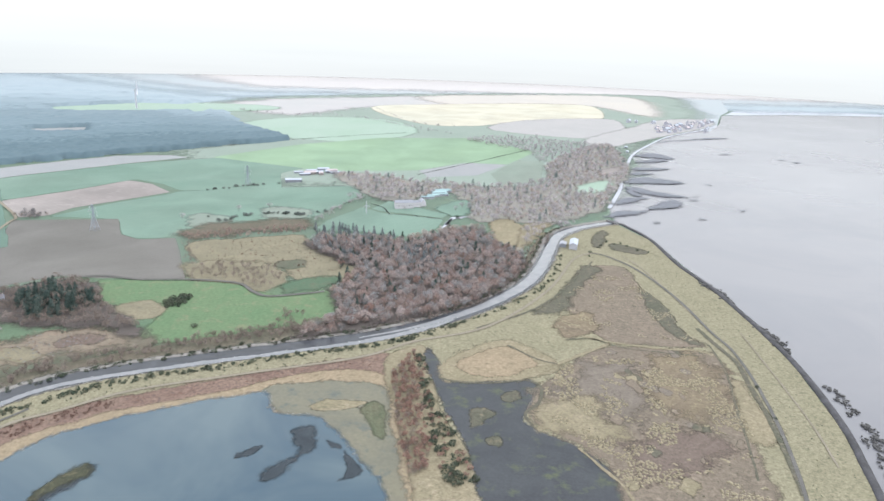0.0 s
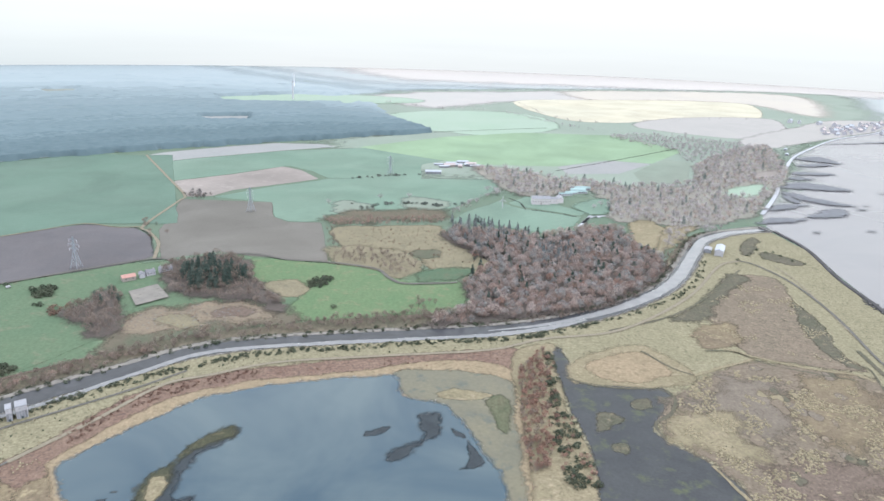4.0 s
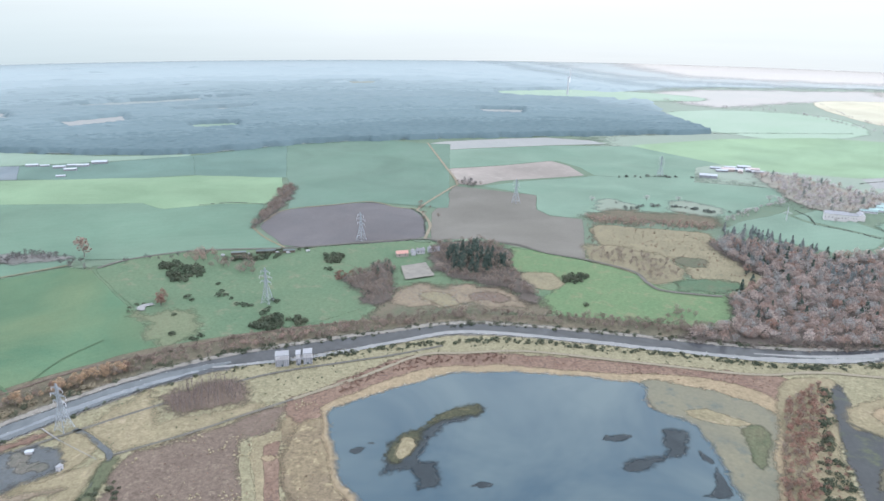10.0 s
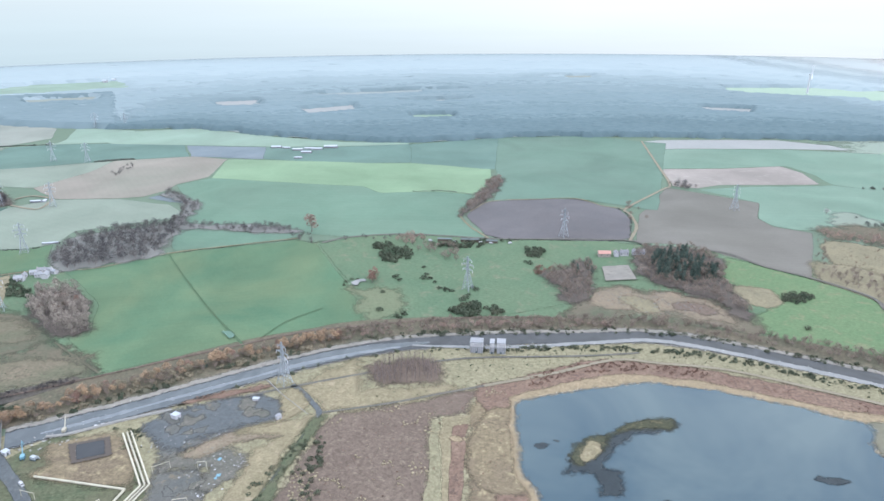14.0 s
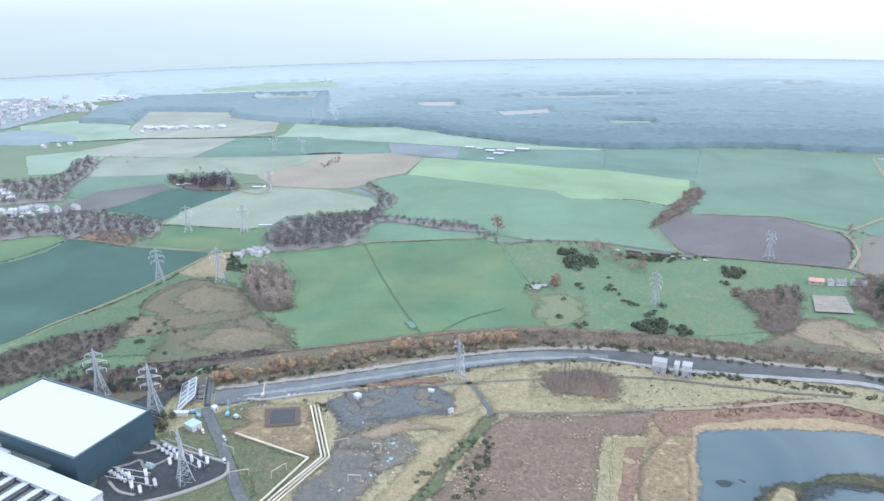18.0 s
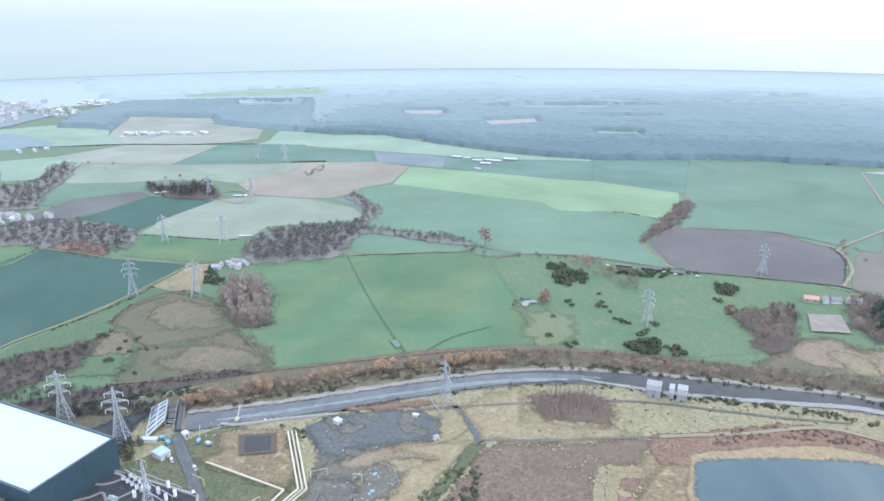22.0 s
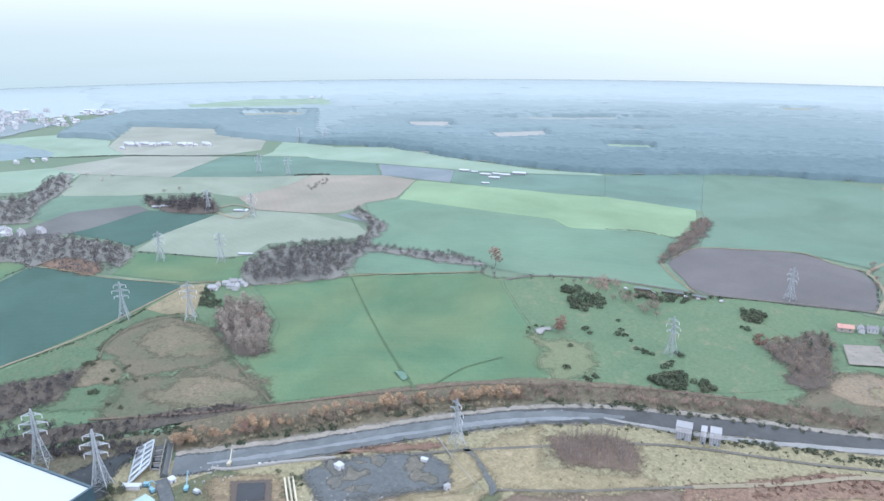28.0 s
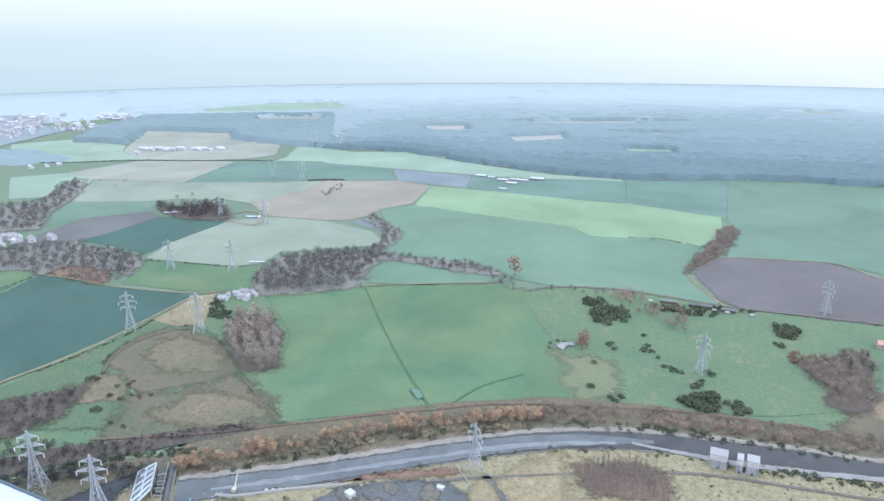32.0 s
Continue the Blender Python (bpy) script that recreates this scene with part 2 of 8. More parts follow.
def foliage(name, c, c2, amount=0.35, thin=0.3):
    """Twigs or leaves: tree by tree (the tint attribute) between c and c2, and clump by clump."""
    m, n, l, b = node_material(name, 0.9, 0, 0.1)
    at = n.new("ShaderNodeAttribute")
    at.attribute_name = "tint"
    col = mix_node(n, l, at.outputs["Fac"], c, c2, 0.0, 1.0)
    geo = n.new("ShaderNodeNewGeometry")
    r = n.new("ShaderNodeMapRange")
    r.inputs[3].default_value, r.inputs[4].default_value = 1 - amount, 1 + amount
    l.new(geo.outputs["Random Per Island"], r.inputs[0])
    s = n.new("ShaderNodeVectorMath")
    s.operation = "SCALE"
    l.new(col, s.inputs[0])
    l.new(r.outputs[0], s.inputs["Scale"])
    l.new(s.outputs[0], b.inputs["Base Color"])
    through_leaf, both = n.new("ShaderNodeBsdfTranslucent"), n.new("ShaderNodeMixShader")
    l.new(s.outputs[0], through_leaf.inputs[0])
    both.inputs[0].default_value = thin
    l.new(b.outputs[0], both.inputs[1])
    l.new(through_leaf.outputs[0], both.inputs[2])
    l.new(both.outputs[0], n["Material Output"].inputs[0])
    return m


M = {}
# Far field colours are paler than near ones: haze is put into them.
M["pasture"] = earth("pasture", lin(116, 138, 116), lin(126, 144, 122), lin(122, 138, 114), 0.004, 0.05)
M["sat_green"] = earth("winter_wheat_green", lin(94, 130, 101), lin(121, 142, 107), None, 0.006, 0.02, (30, 9, 0.03))
M["park"] = earth("rough_park_grass", lin(107, 133, 104), lin(115, 137, 107), lin(131, 139, 113), 0.012, 0.05, lo=0.36, hi=0.64, mottle=0.03, fine=0.25, bump=0.15)
M["grass_green"] = earth("lush_grass", lin(117, 148, 125), lin(127, 154, 131), None, 0.006, 0.05, (47, 16, 0.03))
M["meadow_green"] = earth("rough_green_grass", lin(98, 124, 98), lin(108, 126, 98), lin(118, 124, 100), 0.02, 0.06, mottle=0.1)
M["straw_grass"] = earth("thin_straw_grass", lin(124, 137, 107), lin(133, 140, 111), None, 0.02, 0.06, mottle=0.08)
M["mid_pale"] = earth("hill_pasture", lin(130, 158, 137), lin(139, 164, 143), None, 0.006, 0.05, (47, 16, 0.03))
M["far_pale"] = earth("hazed_far_farmland", lin(156, 172, 154), lin(166, 180, 162), None, 0.004, 0.02)
M["far_hazy_grass"] = earth("hazed_far_grass", lin(174, 198, 172), lin(182, 202, 180), None, 0.004, 0.03)
M["far_brown"] = earth("hazed_far_soil", lin(190, 190, 180), lin(198, 196, 186), None, 0.01, 0.04)
M["light_green"] = earth("young_barley", lin(146, 173, 138), lin(138, 167, 132), None, 0.006, 0.05, (47, 14, 0.04))
M["mid_green"] = earth("grazed_grass", lin(114, 142, 123), lin(121, 146, 128), None, 0.006, 0.05, (47, 16, 0.03))
M["teal_green"] = earth("blue_green_wheat", lin(112, 140, 127), lin(119, 146, 132), None, 0.006, 0.05, (60, 12, 0.03))
M["deep_green"] = earth("dark_winter_wheat", lin(76, 106, 97), lin(86, 114, 104), None, 0.006, 0.05, (20, 12, 0.04))
M["far_green"] = earth("pale_grass", lin(148, 173, 151), lin(156, 177, 158), None, 0.004, 0.03, (20, 18, 0.02))
M["olive"] = earth("thin_grass_stubble", lin(146, 160, 142), lin(156, 168, 150), None, 0.008, 0.05, (70, 14, 0.03))
M["beige"] = earth("straw_stubble", lin(164, 158, 144), lin(154, 154, 138), None, 0.008, 0.05, (100, 12, 0.03))
M["pale_beige"] = earth("hazed_stubble", lin(157, 165, 151), lin(166, 171, 158), None, 0.004, 0.03, (15, 20, 0.02))
M["yellow"] = earth("hazed_yellow_stubble", lin(226, 221, 192), lin(218, 216, 190), None, 0.003, 0.03, (15, 20, 0.02))
M["plough"] = earth("dark_ploughed_soil", lin(117, 116, 116), lin(124, 121, 120), None, 0.02, 0.1, (52, 8, 0.05))
M["plough_far"] = earth("hazed_ploughed_soil", lin(132, 146, 150), lin(140, 152, 154), None, 0.02, 0.1, (52, 10, 0.04))
M["brown_field"] = earth("grey_brown_stubble", lin(130, 128, 118), lin(138, 136, 126), None, 0.01, 0.1, (40, 9, 0.04))
M["pink_soil"] = earth("pale_pink_soil", lin(174, 167, 156), lin(164, 158, 148), lin(184, 177, 166), 0.012, 0.05, (130, 10, 0.05))
M["pink_grass"] = earth("pinkish_set_aside", lin(170, 174, 168), lin(178, 180, 174), None, 0.01)
M["purple_brown"] = earth("purple_brown_soil", lin(112, 116, 114), lin(122, 124, 121), None, 0.01, 0.1, (30, 10, 0.03))
M["scrub"] = earth("tussock_scrub", lin(124, 118, 100), lin(106, 114, 93), lin(114, 110, 93), 0.014, 0.1, None, 0.5, lo=0.38, hi=0.62, mottle=0.14)
M["tan_scrub"] = earth("tan_tussock_grass", lin(138, 129, 109), lin(120, 121, 99), lin(110, 105, 89), 0.02, 0.12, None, 0.5, lo=0.36, hi=0.64, mottle=0.25)
M["rough_straw"] = earth("dead_rough_grass", lin(160, 152, 124), lin(144, 139, 113), lin(130, 128, 107), 0.03, 0.1, mottle=0.12)
M["waste"] = earth("trampled_earth", lin(160, 146, 124), lin(146, 136, 116), lin(130, 126, 106), 0.05, 0.16, mottle=0.25)
M["verge"] = earth("brown_verge", lin(124, 116, 98), lin(108, 108, 90), lin(136, 126, 108), 0.03, 0.12, mottle=0.2)
M["works"] = earth("works_grass", lin(104, 114, 88), lin(118, 118, 94), lin(92, 104, 80), 0.03, 0.1, mottle=0.2)
M["meadow"] = earth("rough_meadow", lin(114, 142, 103), lin(124, 146, 107), lin(139, 146, 112), 0.02, 0.06, mottle=0.04, fine=0.25, bump=0.15)
M["heath"] = earth("brown_heath", lin(124, 111, 99), lin(134, 121, 107), lin(146, 134, 117), 0.03, 0.22, None, 0.7, mottle=0.3)
M["red_scrub"] = earth("red_brown_bank", lin(134, 112, 98), lin(150, 130, 112), lin(118, 102, 92), 0.04, 0.2, None, 0.6, mottle=0.3)
M["pen_heath"] = earth("mottled_heath", lin(134, 122, 102), lin(152, 140, 112), lin(178, 166, 132), 0.02, 0.11, None, 0.5, mottle=0.3)
M["marsh"] = earth("dark_marsh", lin(92, 91, 85), lin(108, 100, 91), lin(130, 123, 104), 0.02, 0.12, mottle=0.25)
M["sand_grass"] = earth("sandy_grass", lin(166, 156, 126), lin(150, 143, 114), lin(176, 165, 136), 0.025, 0.1, mottle=0.2)
M["sand"] = earth("bare_sand", lin(176, 160, 130), lin(164, 150, 121), lin(146, 135, 108), 0.05, 0.14, mottle=0.12)
M["olive_grass"] = earth("olive_embankment_grass", lin(154, 150, 120), lin(163, 158, 128), lin(140, 138, 110), 0.03, 0.14, mottle=0.22)
M["mud"] = earth("shallow_mud", lin(124, 124, 106), lin(140, 136, 112), lin(106, 114, 104), 0.02, 0.05, None, 0.3, 0.5, 0.1)
M["mudflat"] = earth("far_mudflat", lin(214, 219, 218), lin(206, 212, 212), None, 0.004, 0.02, None, 0.1, 0.7, 0.1)
M["island"] = earth("island_turf", lin(92, 94, 74), lin(76, 80, 66), lin(118, 112, 86), 0.06, 0.15, mottle=0.25)
M["island_dark"] = earth("wet_islet_mud", lin(50, 60, 66), lin(66, 76, 80), None, 0.06, 0.2, None, 0.6, 0.5)
M["bank"] = earth("stony_bank", lin(168, 164, 152), lin(150, 148, 138), lin(128, 128, 116), 0.06, 0.25, None, 1.0)
M["track"] = earth("gravel_track", lin(126, 124, 116), lin(112, 112, 104), lin(140, 138, 126), 0.05, 0.3, None, 1.0)
M["sand_track"] = earth("sandy_track", lin(166, 158, 136), lin(152, 146, 124), None, 0.05, 0.3)
M["asphalt"] = earth("worn_asphalt", lin(112, 118, 118), lin(103, 109, 110), lin(124, 126, 122), 0.05, 0.2, None, 1.2, mottle=0.1)
M["yard"] = earth("derelict_yard", lin(110, 113, 109), lin(122, 122, 114), lin(138, 131, 112), 0.03, 0.1, None, 0.8, mottle=0.14)
M["rubble"] = earth("crushed_rubble", lin(126, 124, 114), lin(110, 112, 102), lin(150, 146, 132), 0.05, 0.35, None, 1.2, mottle=0.2)
M["dark_gravel"] = earth("dark_gravel", lin(66, 72, 76), lin(80, 86, 88), lin(94, 98, 98), 0.08, 0.2, None, 1.0)
M["ditch"] = earth("ditch_weeds", lin(90, 120, 90), lin(104, 124, 94), lin(82, 108, 82), 0.05, 0.3)
M["lagoon"] = water_mat("lagoon_water", lin(62, 90, 104), lin(96, 116, 120), 0.08, 0.05, 0.006)
M["canal"] = water_mat("canal_water", lin(58, 62, 66), lin(76, 80, 84), 0.12, 0.06, 0.04, 0.25)
# Water with the sky's reflection painted into its base colour.
M["sky_painted_water"] = water_mat("water_with_painted_sky", lin(152, 154, 151), lin(134, 138, 136), 0.14, 0.06, 0.08, 0.35)
M["sapling"] = foliage("grey_sapling_twigs", lin(138, 125, 117), lin(168, 152, 142), 0.2)
M["sea"] = water_mat("silty_estuary_water", lin(140, 140, 139), lin(130, 131, 132), 0.2, 0.08, 0.004)
M["dark_pool"] = earth("dark_shallow_mud", lin(72, 76, 78), lin(84, 88, 88), lin(96, 104, 80), 0.03, 0.05, None, 0.4, 0.55, 0.1)
M["puddle"] = earth("puddle_mud", lin(106, 140, 122), lin(98, 134, 112), None, 0.05, 0.2, None, 0.3, 0.5)
M["weed"] = earth("seaweed_rock", lin(84, 84, 82), lin(108, 108, 108), None, 0.08, 0.2)
M["weed_far"] = earth("wet_mussel_bank", lin(128, 132, 134), lin(148, 152, 152), None, 0.06, 0.2)
M["dark_heath"] = earth("dark_wet_heath", lin(104, 106, 88), lin(116, 112, 96), lin(136, 128, 106), 0.03, 0.14, mottle=0.25)
M["grey_heath"] = earth("grey_lichen_heath", lin(144, 135, 120), lin(136, 128, 112), lin(154, 145, 128), 0.04, 0.14, mottle=0.25)
M["brown_heath"] = earth("dry_brown_heath", lin(134, 125, 107), lin(146, 134, 115), lin(160, 148, 126), 0.03, 0.12, mottle=0.25)
# Haze is put into the twig and floor colours of distant woods.
M["mid_tree"] = foliage("hazed_bare_twigs", lin(108, 109, 109), lin(136, 132, 127), 0.07)
M["far_litter"] = earth("hazed_leaf_litter", lin(140, 143, 136), lin(150, 150, 142), None, 0.04, 0.2)
M["far_brush"] = earth("hazed_wood_floor", lin(172, 168, 154), lin(160, 162, 146), lin(180, 174, 160), 0.02, 0.1)
M["railbed"] = earth("dark_ballast", lin(120, 106, 96), lin(132, 118, 106), lin(142, 130, 118), 0.06, 0.3, None, 1.0, mottle=0.2)
M["brick_rim"] = surface("brick_rim", lin(104, 96, 88), 0.9)
# Horizon land in three tones, haze painted into each base colour.
M["far_haze_east"] = earth("sunward_hazed_land", lin(226, 222, 210), lin(220, 217, 206), None, 0.0015, 0.004, fine=0.1, bump=0.02)
M["far_haze_west"] = earth("west_hazed_land", lin(188, 202, 199), lin(186, 200, 198), None, 0.0015, 0.004, fine=0.1, bump=0.02)
M["far_haze_mid"] = earth("mid_hazed_land", lin(198, 206, 200), lin(195, 204, 199), None, 0.0015, 0.004, fine=0.1, bump=0.02)
M["dark_thicket"] = foliage("dark_thicket_twigs", lin(78, 80, 85), lin(102, 98, 98), 0.12)
# Two far stubbles, haze painted into their colour.
M["far_stubble"] = earth("hazed_pink_stubble", lin(212, 208, 198), lin(202, 204, 194), None, 0.004, 0.01)
M["far_grain"] = earth("hazed_cream_stubble", lin(222, 216, 198), lin(214, 211, 196), None, 0.004, 0.01)
M["pale_stone"] = surface("pale_stone", lin(246, 243, 236), 0.85)
# Reflected sky is put into the colour of both canal-head waters.
M["canal_head"] = water_mat("sky_toned_canal_water", lin(92, 100, 104), lin(112, 120, 122), 0.14, 0.08, 0.05, 0.3)
M["canal_gleam"] = water_mat("painted_gleam_water", lin(140, 147, 150), lin(122, 130, 134), 0.14, 0.06, 0.08, 0.35)
M["copper_bush"] = foliage("copper_saplings", lin(196, 158, 138), lin(160, 132, 118), 0.2)
# Far pasture, paled by haze in the base colour.
M["sun_green"] = earth("hazed_green_pasture", lin(160, 188, 150), lin(154, 182, 148), None, 0.004, 0.03, (20, 18, 0.02))
# Town ground with haze mixed into its base colour.
M["far_town"] = earth("hazed_town_ground", lin(142, 158, 160), lin(152, 166, 166), None, 0.01)
M["rock"] = surface("weedy_rock", lin(78, 78, 76), 0.8)
M["bark"] = surface("bark", lin(150, 142, 136), 0.95)
M["bare_tree"] = foliage("bare_twigs", lin(148, 136, 122), lin(180, 166, 150), 0.07)
# Main wood's twigs: bright haze towards the sun is painted into their colour.
M["hazed_wood_tree"] = foliage("sunward_hazed_twigs", lin(192, 178, 165), lin(228, 212, 197), 0.07)
# Far twigs and needles: paled by haze painted into the colour.
M["far_tree"] = foliage("hazed_far_twigs", lin(208, 205, 198), lin(230, 225, 216), 0.07)
M["far_olive_tree"] = foliage("hazed_olive_twigs", lin(204, 190, 174), lin(222, 206, 190), 0.07)
M["far_pine"] = foliage("hazed_pine_needles", lin(138, 156, 148), lin(152, 166, 156), 0.1)
M["lichen_tree"] = foliage("lichened_twigs", lin(174, 178, 171), lin(202, 203, 195), 0.07)
M["rust_tree"] = foliage("rusty_beech_twigs", lin(204, 178, 160), lin(182, 160, 146), 0.1)
# Farthest trees, with the most haze in their colour.
M["far_pale_tree"] = foliage("hazed_distant_twigs", lin(218, 218, 213), lin(230, 228, 223), 0.05)
M["autumn_tree"] = foliage("autumn_leaves", lin(220, 190, 152), lin(192, 168, 140), 0.2)
M["olive_crown"] = foliage("grey_olive_leaves", lin(184, 174, 146), lin(156, 150, 128), 0.18)
M["red_tree"] = foliage("copper_leaves", lin(190, 156, 138), lin(164, 140, 126), 0.14)
M["pale_tree"] = foliage("pale_poplar_twigs", lin(204, 195, 178), lin(166, 158, 145), 0.07)
M["pine"] = foliage("pine_needles", lin(88, 108, 98), lin(112, 126, 114), 0.14)
M["grey_pine"] = foliage("grey_spruce_needles", lin(142, 152, 149), lin(164, 171, 166), 0.12)
M["bush"] = foliage("gorse_bush", lin(90, 104, 86), lin(122, 128, 106), 0.18)
M["red_bush"] = foliage("red_brown_bush", lin(168, 138, 120), lin(148, 126, 112), 0.2)
# Far hedges, lightened in the base colour to stand for haze.
M["far_bush"] = foliage("hazed_hedge_twigs", lin(130, 142, 132), lin(148, 154, 142), 0.12)
M["straw_tuft"] = foliage("straw_tussocks", lin(196, 186, 152), lin(172, 162, 130), 0.15)
# Haze painted into the base colour: each belt is paler than the one before.
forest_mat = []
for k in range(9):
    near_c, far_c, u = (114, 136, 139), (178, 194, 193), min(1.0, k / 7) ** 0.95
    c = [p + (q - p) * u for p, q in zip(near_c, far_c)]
    forest_mat.append(foliage("hazed_conifer_forest", lin(*[v - 7 + 5 * u for v in c]), lin(*[v + 7 - 5 * u for v in c]), 0.06 * (1 - 0.8 * u), 0.0))
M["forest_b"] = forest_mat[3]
M["litter"] = earth("leaf_litter", lin(118, 111, 102), lin(106, 100, 93), lin(130, 121, 111), 0.04, 0.2)
# Moor on the horizon, its colour paled to stand for haze.
M["far_land"] = earth("hazed_moor", lin(180, 196, 195), lin(184, 198, 197), lin(177, 193, 193), 0.0015, 0.004, fine=0.1, bump=0.02)
# Forest floor, with the belts' haze put into its colour.
M["far_floor"] = earth("hazed_forest_floor", lin(158, 168, 164), lin(164, 174, 168), None, 0.004)
M["steel"] = surface("galvanised_steel", lin(190, 200, 202), 0.5, 0.0)
M["white_wall"] = surface("white_render", lin(224, 226, 226), 0.8, 0, 0.08)
M["white_roof"] = surface("white_membrane_roof", lin(208, 217, 221), 0.6, 0, 0.02, 0.05, 0.3, lin(205, 214, 219))
M["dark_clad"] = surface("blue_grey_cladding", lin(74, 100, 110), 0.5, 0.1, 0.0, 0.08)
M["grey_roof"] = surface("grey_sheet_roof", lin(170, 174, 176), 0.6)
M["slate"] = surface("slate_roof", lin(150, 152, 156), 0.7)
M["felt_roof"] = surface("grey_green_felt_roof", lin(112, 124, 122), 0.85)
M["red_roof"] = surface("red_tile_roof", lin(204, 160, 146), 0.8)
# Red tiles of far roofs, whitened by haze put into the colour.
M["pale_red_roof"] = surface("hazed_pantile_roof", lin(236, 222, 214), 0.8)
M["stone"] = surface("stone_wall", lin(196, 188, 176), 0.85)
M["glass"] = surface("dark_window_glass", lin(50, 58, 66), 0.15, 0, 0.1, 0.4, 0.6)
M["concrete"] = surface("concrete", lin(160, 160, 154), 0.85)
M["pipe"] = surface("pale_lagged_pipe", lin(214, 210, 186), 0.6)
M["porcelain"] = surface("white_porcelain", lin(244, 246, 246), 0.35)
M["grey_paint"] = surface("pale_grey_paint", lin(196, 210, 214), 0.5)
M["blue_paint"] = surface("pale_blue_paint", lin(140, 190, 206), 0.5)
M["green_roof"] = surface("pale_green_sheet", lin(176, 206, 200), 0.6)
M["fence"] = surface("weathered_timber", lin(120, 110, 96), 0.9)


# ---- mesh helpers ----
def part(name, bm, material, parent=None, label=""):
    """Links a bmesh as one mesh object, a part of parent."""
    me = bpy.data.meshes.new(name)
    bm.normal_update()
    bm.to_mesh(me)
    bm.free()
    me.materials.append(material)
    ob = new(name, me)
    if parent:
        ob.parent = parent
    return tagged(ob, label) if label else ob


def fast_mesh(name, verts, tris, mats, idx=None, tint=None, fade=None):
    """A mesh from arrays of points and triangles."""
    me = bpy.data.meshes.new(name)
    nv, nt = len(verts), len(tris)
    me.vertices.add(nv)
    me.vertices.foreach_set("co", np.asarray(verts, np.float32).ravel())
    me.loops.add(nt * 3)
    me.loops.foreach_set("vertex_index", np.asarray(tris, np.int32).ravel())
    me.polygons.add(nt)
    me.polygons.foreach_set("loop_start", np.arange(0, nt * 3, 3, dtype=np.int32))
    if idx is not None:
        me.polygons.foreach_set("material_index", np.asarray(idx, np.int32))
    for m in mats:
        me.materials.append(m)
    if tint is not None:
        a = me.attributes.new("tint", "FLOAT", "POINT")
        a.data.foreach_set("value", np.asarray(tint, np.float32))
    if fade is not None:
        a = me.attributes.new("fade", "FLOAT", "POINT")
        a.data.foreach_set("value", np.asarray(fade, np.float32))
    me.update(calc_edges=True)
    return me


def curve_points(pts, steps=6, closed=False):
    """A smooth line (Catmull-Rom) through points of the plan."""
    p = [Vector(q) for q in pts]
    n, out = len(p), []
    for i in range(n if closed else n - 1):
        a, b = p[i], p[(i + 1) % n]
        z = p[i - 1] if (i > 0 or closed) else a * 2 - b
        c = p[(i + 2) % n] if (i + 2 < n or closed) else b * 2 - a
        for s in range(steps):
            t = s / steps
            out.append(0.5 * ((2 * a) + (b - z) * t + (2 * z - 5 * a + 4 * b - c) * t * t + (3 * a - z - 3 * b + c) * t ** 3))
    if not closed:
        out.append(p[-1])
    return out


def rough_edge(pts, step=14.0, amount=1.5):
    """The outline cut into short lengths that wander at three scales."""
    out = []
    for i, a in enumerate(pts):
        a, b = Vector(a), Vector(pts[(i + 1) % len(pts)])
        n = max(1, min(60, int((b - a).length / step)))
        for k in range(n):
            q = a.lerp(b, k / n)
            w = noise.noise_vector(Vector((q.x * 0.03, q.y * 0.03, 3.1))) * amount * 1.6
            w += noise.noise_vector(Vector((q.x * 0.11, q.y * 0.11, 5.7))) * amount * 1.1
            w += noise.noise_vector(Vector((q.x * 0.31, q.y * 0.31, 8.3))) * amount * 0.6
            out.append(Vector((q.x + w.x, q.y + w.y)))
    return out


